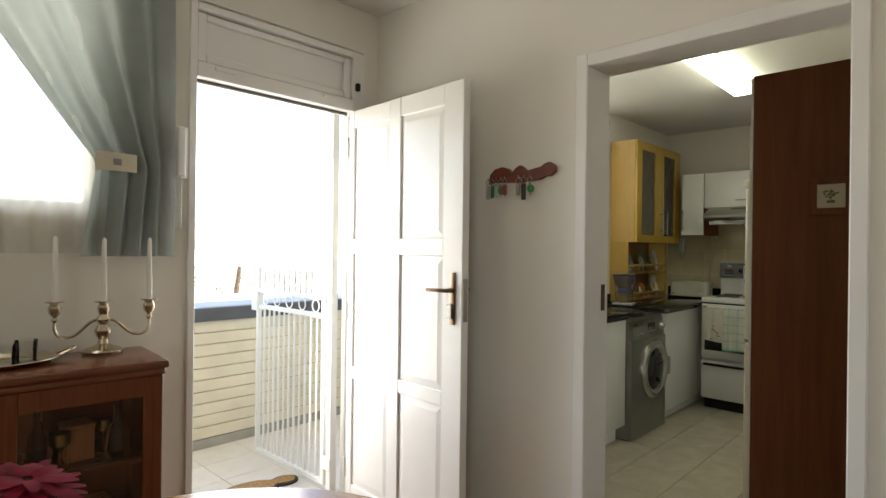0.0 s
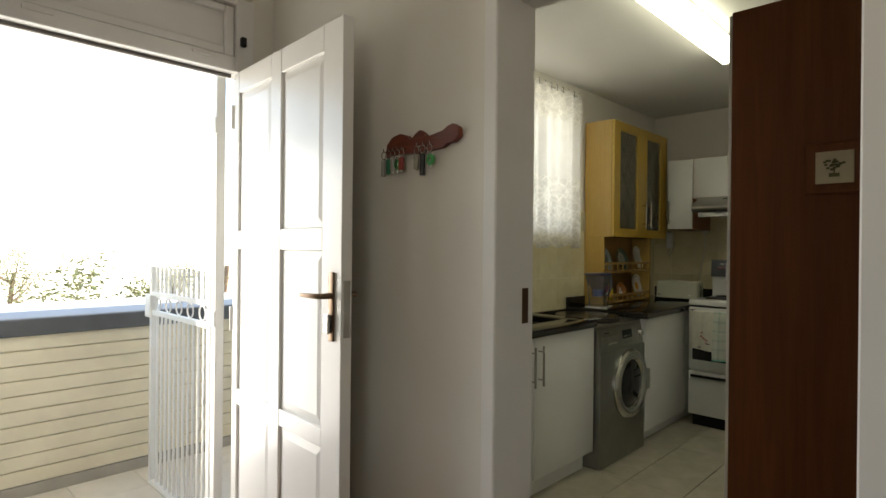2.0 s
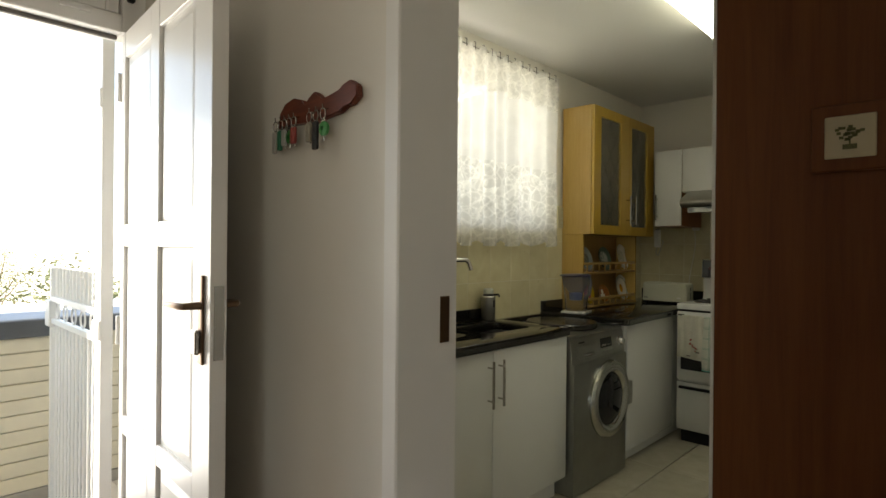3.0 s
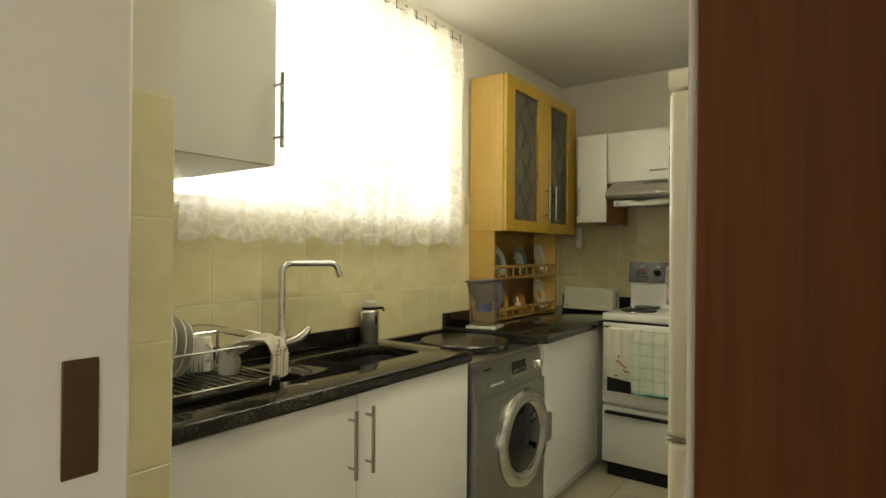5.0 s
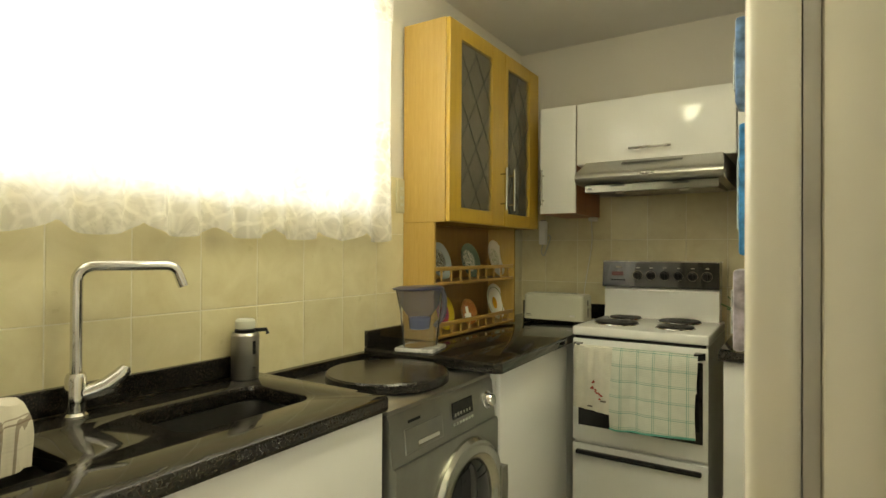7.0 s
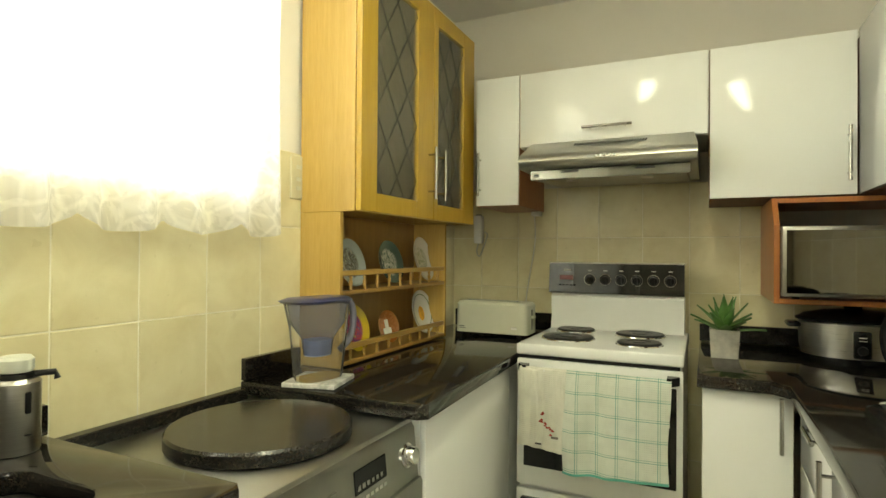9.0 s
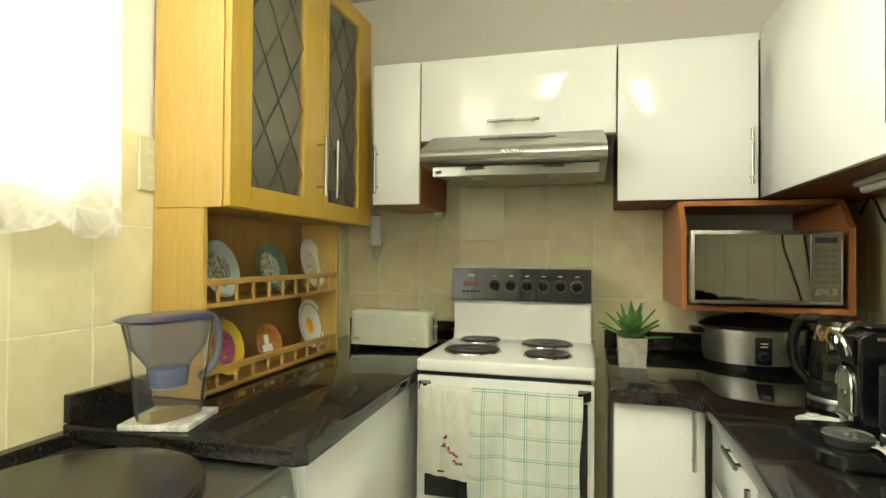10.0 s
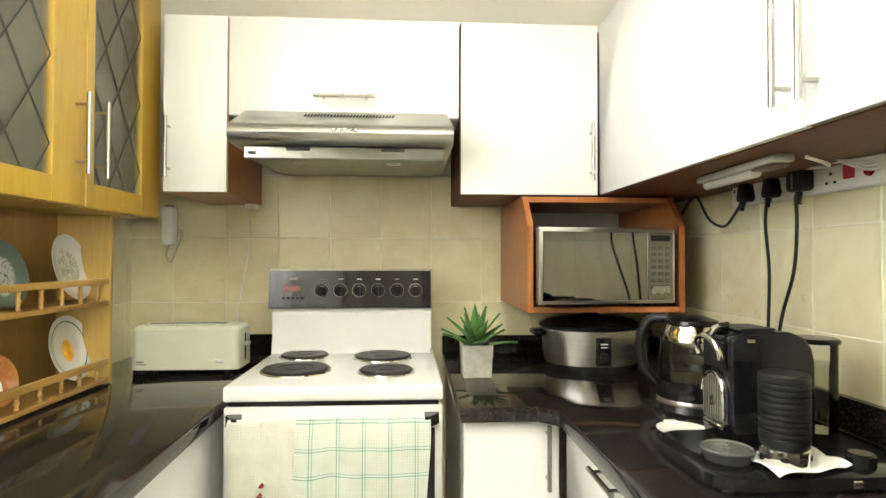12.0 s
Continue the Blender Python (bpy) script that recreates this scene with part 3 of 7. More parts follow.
    for x, y, r in ((-0.158, 0.445, 0.078), (0.107, 0.416, 0.094), (-0.139, 0.205, 0.097), (0.128, 0.178, 0.078)):
        b = part("hotplate", lathe([(r, 0.948), (r, 0.955), (r - 0.004, 0.958), (r * 0.55, 0.9575), (r * 0.53, 0.9555), (r * 0.32, 0.9555), (r * 0.30, 0.9575), (0, 0.9575)], 40, (x, y, 0)), iron, t, "round cast-iron hotplate")
        part("hotplate_rim", lathe([(r + 0.007, 0.9475), (r + 0.006, 0.951), (r + 0.0015, 0.952), (r + 0.0012, 0.9475)], 40, (x, y, 0)), CHROME, b)
    return t


stove()


def towel_mat(name, base, lines=None, period=(0.052, 0.052), waffle=0.6):
    """Waffle cotton; lines: colours of thin woven check lines in two ways."""
    m, nt, p = mat(name, 0.95, spec=0.1)
    v = coords(nt)
    sep = nt.nodes.new("ShaderNodeSeparateXYZ")
    nt.links.new(v, sep.inputs[0])
    n = noisy(nt, v, 25, 4)
    col = ramp(nt, n, [(0.3, tuple(c * 0.9 for c in base)), (0.7, base)])

    def band(axis, per, off, w):
        a = nt.nodes.new("ShaderNodeMath")
        a.operation = "MULTIPLY_ADD"
        a.inputs[1].default_value, a.inputs[2].default_value = 1 / per, off
        nt.links.new(sep.outputs[axis], a.inputs[0])
        f = nt.nodes.new("ShaderNodeMath")
        f.operation = "FRACT"
        nt.links.new(a.outputs[0], f.inputs[0])
        c = nt.nodes.new("ShaderNodeMath")
        c.operation = "LESS_THAN"
        c.inputs[1].default_value = w
        nt.links.new(f.outputs[0], c.inputs[0])
        return c.outputs[0]
    if lines:
        for ax, per in ((0, period[0]), (2, period[1])):
            for off, w, colr, k in ((0.0, 0.035, lines[0], 0.75), (0.89, 0.03, lines[0], 0.6), (0.45, 0.02, lines[1], 0.12)):
                mu = nt.nodes.new("ShaderNodeMath")
                mu.operation = "MULTIPLY"
                mu.inputs[1].default_value = k
                nt.links.new(band(ax, per, off, w), mu.inputs[0])
                col = mixed(nt, mu.outputs[0], col, colr)
    nt.links.new(col, p.inputs["Base Color"])
    w1, w2 = nt.nodes.new("ShaderNodeTexWave"), nt.nodes.new("ShaderNodeTexWave")
    w1.bands_direction, w2.bands_direction = "X", "Z"
    for w in (w1, w2):
        w.inputs["Scale"].default_value = 45
        nt.links.new(v, w.inputs["Vector"])
    bump(nt, p, mixed(nt, 0.5, w1.outputs[0], w2.outputs[0]), waffle, 0.002)
    return m


TOWEL1 = towel_mat("plain_waffle_towel", (0.64, 0.63, 0.55))
TOWEL2 = towel_mat("checked_towel", (0.60, 0.63, 0.56), ((0.05, 0.27, 0.22), (0.30, 0.40, 0.34)), (0.066, 0.066))


def hung_towel(x0, x1, drop, back, material, label, skew=0.0, seed=0):
    """A towel over the oven rail."""
    cx = (x0 + x1) / 2
    t = thing("dish_towel", (cx, 4.965, 0.862), label, "towel", "dish towels")
    hw = (x1 - x0) / 2

    def fn(u, v):
        s = v * (drop + back + 0.04) - back
        rip = (0.006 if seed > 2 else 0.0025) * math.sin(u * 11 + seed) * min(1, max(0, s) * 5 + 0.25) + 0.003 * math.sin(u * 23 + seed * 2)
        x = -hw + 2 * hw * u + 0.004 * math.sin(v * 9 + seed) + skew * max(0, s)
        if s < 0:
            return (x, 0.011 + rip * 0.3, s)
        if s < 0.04:
            a = s / 0.04 * math.pi
            return (x, 0.011 * math.cos(a) + rip * 0.3, 0.011 * math.sin(a))
        z = -(s - 0.04)
        fwd = (0.010 + 0.006 * math.sin(u * 17) * min(1, -z * 6)) * min(1, -z * 25) if seed > 2 else 0.0
        return (x, -0.012 - 0.016 * min(1, -z * 3) * 0.4 + rip - fwd, z + 0.006 * math.sin(u * 4 + seed))
    part("cloth", sheet(fn, 26, 40, 0.0025), material, t)
    return t


tw = hung_towel(-1.645, -1.475, 0.275, 0.12, TOWEL1, "cream waffle dish towel with embroidered motif", -0.03, 1)


def towel_y(x):
    """The front of the plain towel at x, about the motif."""
    u = (x + 0.085 + 0.03 * 0.22) / 0.17
    return -0.0165 + 0.0025 * math.sin(u * 11 + 1) * 1.0 + 0.003 * math.sin(u * 23 + 2) - 0.0025


bm = bmesh.new()
for i in range(15):
    a, r = random.uniform(0, 6.28), random.uniform(0, 1)
    px_, pz = 0.012 + 0.022 * r * math.cos(a) - 0.012 * math.sin(a) * r, -0.185 + 0.045 * r * math.sin(a)
    add_lathe(bm, [(0, 0), (0.0065, 0.002), (0, 0.009)], 6, (px_, 0, pz), 1, 1)
for v in bm.verts:
    v.co = Vector((v.co.x, towel_y(v.co.x) - 0.0035 - (v.co.z % 0.002), v.co.z))
part("embroidery", bm, plain("red_embroidery_thread", (0.34, 0.03, 0.02), 0.8, var=0.5, scale=200), tw, "red embroidered motif")
part("embroidery", box(0.030, 0.056, towel_y(0.043) - 0.0055, towel_y(0.043) - 0.001, -0.232, -0.224, 0.002), plain("grey_embroidery_thread", (0.16, 0.14, 0.12), 0.8, var=0.3, scale=200), tw)
part("embroidery", box(-0.026, -0.002, towel_y(-0.014) - 0.0055, towel_y(-0.014) - 0.001, -0.258, -0.252, 0.002), plain("dark_embroidery_thread", (0.04, 0.03, 0.03), 0.8), tw)
tw2 = hung_towel(-1.482, -1.142, 0.335, 0.15, TOWEL2, "white dish towel with green check lines", -0.012, 4)
part("hem", sheet(lambda u, v: (-0.174 + 0.340 * u, -0.0325 + 0.006 * math.sin(u * 11 + 4) + 0.003 * math.sin(u * 23 + 8) - 0.006 * math.sin(u * 17), -0.335 + 0.008 * v + 0.006 * math.sin(u * 4 + 4)), 26, 2, 0.001), plain("green_hem_thread", (0.10, 0.38, 0.31), 0.9), tw2)


# ---- extractor hood ----
def hood():
    t = thing("extractor_hood", (-1.385, 5.135, 1.53), "brushed steel extractor hood above the stove", "hood")
    bm = prism([(0.605, 0.204), (0.13, 0.204), (0.030, 0.144), (0.013, 0.135), (0.003, 0.122), (0.0, 0.111), (0.004, 0.099), (0.014, 0.090), (0.03, 0.084), (0.605, 0.084)], "x", -0.33, 0.318)
    for v in bm.verts:  # the sloping top narrows to the back
        if v.co.z > 0.16 and v.co.y < 0.5:
            v.co.x *= 0.955
    part("shell", bm, HOODST, t)
    v = part("visor", box(-0.300, 0.295, 0.065, 0.085, 0.044, 0.0835, 0.004), brushed("visor_steel", (0.27, 0.265, 0.24), 0.3), t, "steel pull-out visor")
    part("glass_strip", box(-0.297, 0.292, 0.0605, 0.065, 0.046, 0.080, 0.001), plain("grey_glass_strip", (0.20, 0.20, 0.17), 0.10, metal=0.6), v)
    part("filter_panel", prism([(0.0855, 0.083), (0.59, 0.083), (0.59, 0.073), (0.12, 0.047), (0.0855, 0.047)], "x", -0.285, 0.280), brushed("hood_underside", (0.42, 0.41, 0.37), 0.35), t, "metal filter panel")
    for k in range(28):
        s = part("slot", box(-0.0024, 0.0024, -0.010, 0.010, 0, 0.002), BLACKM, t)
        s.matrix_local = pose(-0.125 + 0.0098 * k, 0.092, 0.1820, 31.0, 0, -10)
    for k in range(5):
        b = part("button", lathe([(0.006, 0), (0.006, 0.004), (0.004, 0.006), (0, 0.006)], 14), CHROME, t)
        b.matrix_local = pose(-0.028 + 0.016 * k, 0.0022, 0.117, 78, 0, 0)
    for x in (-0.15, 0.14):
        part("lamp_lens", lathe([(0.022, -0.002), (0.022, 0.006), (0, 0.006)], 20, (x, 0.15, 0.047)), WHITEP, t)
    for x in (-0.14, 0.14):
        part("clip", box(x - 0.035, x + 0.035, 0.058, 0.062, 0.068, 0.078, 0.002), BLACKM, v)
    part("badge", box(-0.285, -0.262, 0.0585, 0.0605, 0.056, 0.067, 0.001), BLACKM, v)
    return t


hood()


# ---- microwave shelf and microwave ----
def microwave_shelf():
    t = thing("microwave_shelf", (-0.578, 5.235, 1.112), "red-brown wooden box shelf fixed below the cabinets", "shelf")
    H, D, W = 0.370, 0.515, 0.251
    side = [(0.0, 0.0), (D, 0.0), (D, H), (0.085, H), (0.0, 0.27)]
    for s in (-1, 1):
        part("side", prism(side, "x", s * W - (0.018 if s > 0 else 0), s * W + (0.018 if s < 0 else 0)), CHERRY, t)
    part("bottom", box(-W + 0.0185, W - 0.0185, 0.0, D, 0.0, 0.018, 0.001), CHERRY, t)
    part("top", box(-W + 0.0185, W - 0.0185, 0.085, D, H - 0.018, H, 0.001), CHERRY, t)
    part("back", box(-W + 0.0185, W - 0.0185, D - 0.008, D - 0.001, 0.0185, H - 0.0185), CARC, t)
    return t


def microwave():
    t = thing("microwave", (-0.5865, 5.195, 1.131), "silver microwave oven with dark mirrored door", "microwave", rz=8)
    W = 0.2265
    part("casing", box(-0.19, 0.19, 0.028, 0.31, 0.01, 0.238, 0.004), BLACKM, t, "black casing")
    for x in (-0.17, 0.17):
        for y in (0.07, 0.28):
            part("foot", lathe([(0.012, 0), (0.012, 0.0095), (0, 0.0095)], 12, (x, y, 0)), BLACKM, t)
    f = part("front_frame", box(-W, W, 0.0, 0.027, 0.010, 0.244, 0.006, 2), brushed("silver_plastic_frame", (0.62, 0.61, 0.58), 0.3, (2, 2, 2)), t, "silver front frame")
    part("door_glass", box(-W + 0.012, 0.128, -0.002, 0.004, 0.022, 0.231, 0.001), SMOKE, f, "dark mirrored door glass")
    pnl = part("control_panel", box(0.131, W - 0.010, -0.002, 0.004, 0.022, 0.231, 0.001), plain("grey_mirror_panel", (0.22, 0.21, 0.18), 0.10, metal=0.9), f, "grey control panel")
    for r in range(6):
        for c in range(3):
            part("key", box(0.142 + c * 0.024, 0.158 + c * 0.024, -0.0032, -0.0015, 0.078 + r * 0.02, 0.087 + r * 0.02, 0.001), plain("pale_key_print", (0.19, 0.18, 0.155), 0.2, metal=0.8) if r + c == 0 else bpy.data.materials["pale_key_print"], pnl)
    part("display", box(0.142, 0.207, -0.0032, -0.0015, 0.204, 0.222), BGLASS, pnl)
    part("door_button", box(0.142, 0.207, -0.0045, -0.0015, 0.040, 0.066, 0.002), NICKEL, pnl)
    return t


microwave_shelf()
microwave()


# ---- display cabinet with plate rack ----
def hutch():
    t = thing("display_cabinet", (X_W + 0.0136, 4.962, 0.902), "honey wood display cabinet with leaded glass doors above a plate rack", "cabinet")
    y0, y1, zb, zt, D = -0.472, 0.478, 0.508, 1.373, 0.2164
    for a, b in ((y0, y0 + 0.018), (y1 - 0.018, y1)):
        part("side", box(0, D, a, b, zb, zt, 0.0015), HONEY, t)
    part("bottom", box(0, D, y0 + 0.0185, y1 - 0.0185, zb, zb + 0.018), HONEY, t)
    part("top", box(0, D, y0 + 0.0185, y1 - 0.0185, zt - 0.018, zt), HONEY, t)
    part("back", box(0, 0.006, y0 + 0.0185, y1 - 0.0185, zb + 0.0185, zt - 0.0185), HONEY, t)
    for z in (zb + 0.29, zb + 0.57):
        part("shelf", box(0.008, D - 0.02, y0 + 0.0195, y1 - 0.0195, z, z + 0.016, 0.001), HONEY, t)
    fr = wood("honey_door_frame", (0.44, 0.27, 0.035), (0.50, 0.325, 0.05), 0.3, (22, 22, 1.2))
    lead = plain("dark_lead_came", (0.035, 0.034, 0.03), 0.5, 0.5)
    mid = 0.052
    for a, b, g0, g1 in ((y0 + 0.004, mid - 0.002, -0.372, -0.083), (mid + 0.002, y1 - 0.004, 0.09, 0.352)):
        z0, z1 = zb + 0.002, zt - 0.003
        h0, h1 = zb + 0.065, zt - 0.07
        d = part("door", add_box(add_box(add_box(box(D + 0.001, D + 0.021, a, g0, z0, z1, 0.002), D + 0.001, D + 0.021, g1, b, z0, z1, 0.002), D + 0.0015, D + 0.0205, g0, g1, z0, h0, 0.001), D + 0.0015, D + 0.0205, g0, g1, h1, z1, 0.001), fr, t, "honey wood door frame")
        part("pane", box(D + 0.009, D + 0.012, g0 - 0.003, g1 + 0.003, h0 - 0.003, h1 + 0.003), CABGLASS, d, "leaded glass pane lightened by a diffuse body").visible_shadow = False
        w, h = g1 - g0, h1 - h0
        pitch = w / 2.0
        rise = h / 3.5
        for s in (-1, 1):
            for k in range(-6, 8):
                # line z = h0 + rise*(k + s*(y-g0)/pitch)
                pts = []
                for q in range(25):
                    y = g0 + w * q / 24
                    z = h0 + rise * (k + 0.35 + s * (y - g0) / pitch)
                    if h0 <= z <= h1:
                        pts.append((D + 0.0135, y, z))
                if len(pts) > 1:
                    part("lead_came", tube([pts[0], pts[-1]], 0.0017, 6), lead, d, "dark lead strip")
        hy = mid - 0.045 if a < 0 else mid + 0.044
        bar_handle(d, (D + 0.021, hy, 0.588), (D + 0.021, hy, 0.793), (0.032, 0, 0))
    # plate rack below
    # rails part-darkened for the same shade, between honey and the rack back
    rail_wood = wood("rack_rail_wood", (0.36, 0.21, 0.05), (0.44, 0.27, 0.075), 0.35, (22, 1.2, 22))
    R, ra, rb = 0.162, y0, 0.338
    for a, b in ((ra, ra + 0.018), (rb - 0.018, rb)):
        part("rack_side", box(0, R, a, b, 0.0, zb - 0.001, 0.0015), HONEY, t)
    # back and shelves carry the cabinet's shade in their wood colour
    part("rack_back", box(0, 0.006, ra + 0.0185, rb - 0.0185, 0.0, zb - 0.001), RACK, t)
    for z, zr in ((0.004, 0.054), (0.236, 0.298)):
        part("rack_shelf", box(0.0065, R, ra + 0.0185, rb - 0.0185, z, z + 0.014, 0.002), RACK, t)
        part("rack_rail", box(R - 0.016, R - 0.001, ra + 0.0185, rb - 0.0185, zr, zr + 0.018, 0.003), rail_wood, t)
        for k in range(9):
            y = ra + 0.075 + k * 0.083
            hgt = zr - z - 0.014
            part("spindle", lathe([(0.0045, 0), (0.0065, 0.1 * hgt), (0.004, 0.25 * hgt), (0.007, 0.5 * hgt), (0.004, 0.75 * hgt), (0.0065, 0.9 * hgt), (0.0045, hgt)], 10, (R - 0.009, y, z + 0.0142)), rail_wood, t)
    return t


hutch()


def plate_mat(name, rim, mid, motif, motif2, rscale=14):
    """Painted china: a rim colour and a centre picture in soft patches."""
    m, nt, p = mat(name, 0.12)
    v = coords(nt)
    sep = nt.nodes.new("ShaderNodeVectorMath")
    sep.operation = "LENGTH"
    mp = nt.nodes.new("ShaderNodeMapping")
    mp.inputs["Scale"].default_value = (1, 1, 0)
    nt.links.new(v, mp.inputs["Vector"])
    nt.links.new(mp.outputs[0], sep.inputs[0])
    n = noisy(nt, v, rscale, 5, 0.65, 1.5)
    pic = ramp(nt, n, [(0.38, mid), (0.5, motif), (0.56, mid), (0.62, motif2), (0.7, mid)])
    msk = ramp(nt, sep.outputs["Value"], [(0.052, (1, 1, 1)), (0.058, (0, 0, 0))])
    nt.links.new(mixed(nt, msk, rim, pic), p.inputs["Base Color"])
    return m


PLATE_KINDS = [
    ((-2.190, 4.655, 1.1525), 0.087, plate_mat("harbour_plate_glaze", (0.30, 0.34, 0.33), (0.30, 0.33, 0.31), (0.10, 0.08, 0.05), (0.45, 0.40, 0.3), 30), "decorative plate with a painted brown and blue scene"),
    ((-2.190, 4.928, 1.1525), 0.087, plate_mat("green_plate_glaze", (0.10, 0.14, 0.11), (0.12, 0.17, 0.14), (0.5, 0.48, 0.42), (0.05, 0.07, 0.06), 26), "dark green decorative plate with white rim lines"),
    ((-2.190, 5.208, 1.1525), 0.098, plate_mat("flower_plate_glaze", (0.62, 0.61, 0.57), (0.66, 0.65, 0.6), (0.32, 0.36, 0.26), (0.6, 0.5, 0.46), 24), "white china plate with a fine flower drawing"),
    ((-2.190, 4.685, 0.9205), 0.084, plate_mat("blue_yellow_plate_glaze", (0.50, 0.36, 0.03), (0.03, 0.04, 0.22), (0.45, 0.06, 0.04), (0.5, 0.4, 0.05), 20), "bright blue and yellow painted plate"),
    ((-2.190, 4.915, 0.9205), 0.064, plate_mat("brown_plate_glaze", (0.35, 0.14, 0.04), (0.38, 0.15, 0.05), (0.30, 0.11, 0.03), (0.42, 0.2, 0.08), 20), "small brown plate with a white house relief"),
    ((-2.190, 5.208, 0.9205), 0.096, plate_mat("fruit_plate_glaze", (0.64, 0.63, 0.58), (0.64, 0.62, 0.55), (0.60, 0.60, 0.52), (0.62, 0.62, 0.55), 20), "white plate with a painted yellow pear"),
]
for (x, y, z), r, gl, lab in PLATE_KINDS:
    t = thing("decorative_plate", (x, y, z), lab, "plate", "plates in the rack")
    body = part("dish", lathe([(0, 0.004), (r * 0.55, 0.004), (r * 0.6, 0.002), (r * 0.66, 0.006), (r, 0.018), (r, 0.020), (r * 0.66, 0.009), (r * 0.58, 0.0065), (0, 0.0065)], 40), gl, t)
    body.matrix_local = pose(0.0, 0, r * 0.985, 0, 76, random.uniform(-6, 6))
    if "pear" in lab:
        p1 = part("painted_pear", lathe([(0, 0.007), (0.026, 0.0072), (0.024, 0.0078), (0, 0.008)], 20, (0.006, 0, 0), 1.25, 1.0), plain("pear_yellow_glaze", (0.62, 0.30, 0.03), 0.2, var=0.3, scale=40), t)
        p1.matrix_local = body.matrix_basis.copy()
        p2 = part("painted_rim_line", lathe([(r * 0.80, 0.0142), (r * 0.83, 0.0155), (r * 0.83, 0.016), (r * 0.80, 0.0147)], 40), plain("green_line_glaze", (0.12, 0.2, 0.06), 0.2), t)
        p2.matrix_local = body.matrix_basis.copy()
    if "house" in lab:
        p1 = part("house_relief", add_box(add_box(box(-0.028, -0.005, -0.024, 0.024, 0.0066, 0.0095), -0.005, 0.028, -0.010, 0.010, 0.0066, 0.0095), -0.026, -0.012, -0.006, 0.006, 0.0096, 0.0105), plain("white_house_glaze", (0.7, 0.68, 0.62), 0.3), t)
        p1.matrix_local = body.matrix_basis @ pose(0, 0, 0, 0, 0, 180)

WINEGLASS = glass_mat("thin_wine_glass", (0.93, 0.94, 0.93))


def goblet_proto():
    t = thing("wine_glass", (0, 0, 0), "clear stemmed wine glass standing in the cabinet", "glass", "glasses in the cabinet")
    part("glass_body", lathe([(0.03, 0.0), (0.006, 0.006), (0.004, 0.06), (0.012, 0.072), (0.03, 0.095), (0.034, 0.125), (0.03, 0.16)], 20), WINEGLASS, t)
    return t


g0 = goblet_proto()
spots = [(-2.17 + 0.03 * (k % 2), 4.60 + 0.135 * k, z) for z in (1.43, 1.7165, 1.9965) for k in range(6)]
g0.matrix_world = pose(*spots[0])
for s in spots[1:]:
    copy_thing(g0, pose(*s))


# ---- washing machine ----
def washer():
    t = thing("washing_machine", (-1.70, 4.0, 0), "silver-grey front-loading washing machine with round door", "washing machine")
    b = part("body", prism([(-0.56, 0.012), (0.0, 0.012), (0.0, 0.69), (-0.004, 0.70), (-0.012, 0.70), (-0.026, 0.825), (-0.034, 0.838), (-0.56, 0.838)], "y", -0.297, 0.297), WASHER, t)
    part("lid", box(-0.56, -0.03, -0.297, 0.297, 0.8385, 0.852, 0.004, 2), WASHER, t, "grey top panel")
    part("base_gap", box(-0.5, -0.03, -0.28, 0.28, 0.0, 0.0115), BLACKM, t)
    # all front details lie on the front plane x = 0; the panel leans back
    d = part("door_ring", lathe([(0.155, 0.0), (0.232, 0.0), (0.232, 0.012), (0.222, 0.026), (0.185, 0.032), (0.165, 0.024), (0.155, 0.012)], 48), brushed("door_ring_chrome", (0.62, 0.62, 0.58), 0.2, (4, 4, 4)), t, "silver door ring")
    d.matrix_local = pose(0.0005, 0.08, 0.465, 0, 90, 0) @ Matrix.Scale(0.94, 4)
    g = part("door_glass", lathe([(0.156, 0.012), (0.14, 0.022), (0.09, 0.036), (0, 0.042)], 40), plain("dark_door_glass", (0.01, 0.01, 0.012), 0.04), d, "dark bulging door glass")
    h = part("door_handle", prism([(0.20, -0.07), (0.247, -0.07), (0.252, 0.0), (0.247, 0.07), (0.20, 0.07)], "z", 0.006, 0.034), WASHER, d)
    h.matrix_local = pose(0, 0, 0, 0, 0, 90)
    lean = math.degrees(math.atan2(0.014, 0.125))

    def on_panel(name, bm, m, y, z, label=""):
        o = part(name, bm, m, t, label)
        o.matrix_local = pose(-0.012 - (z - 0.70) * 0.112 + 0.0005, y, z, 0, 90 - lean, 0)
        return o
    on_panel("detergent_drawer", box(-0.035, 0.035, -0.115, 0.08, 0, 0.004, 0.003), WASHER, -0.125, 0.755)
    on_panel("drawer_grip", box(-0.006, 0.008, -0.06, 0.05, 0.004, 0.007, 0.002), CHROME, -0.12, 0.74, "silver drawer grip")
    on_panel("badge", box(-0.004, 0.004, -0.03, 0.03, 0, 0.001), BLACKM, -0.185, 0.806)
    dsp = on_panel("display", box(-0.03, 0.022, -0.065, 0.065, 0, 0.003, 0.002), BLACKP, 0.08, 0.775, "dark display")
    for k in range(6):
        part("segment", box(0.004, 0.014, -0.055 + k * 0.018, -0.045 + k * 0.018, 0.003, 0.0042), NICKEL, dsp)
    on_panel("dial", lathe([(0.03, 0), (0.03, 0.004), (0.024, 0.006), (0.022, 0.024), (0.019, 0.028), (0, 0.028)], 28), CHROME, 0.245, 0.768, "silver programme dial")
    for k in range(7):
        on_panel("button", box(-0.004, 0.004, -0.006, 0.006, 0, 0.002), CHROME, 0.022 + 0.019 * k, 0.738)
    part("side_seam", box(-0.30, -0.298, -0.2985, -0.297, 0.02, 0.83), BLACKM, t)
    return t


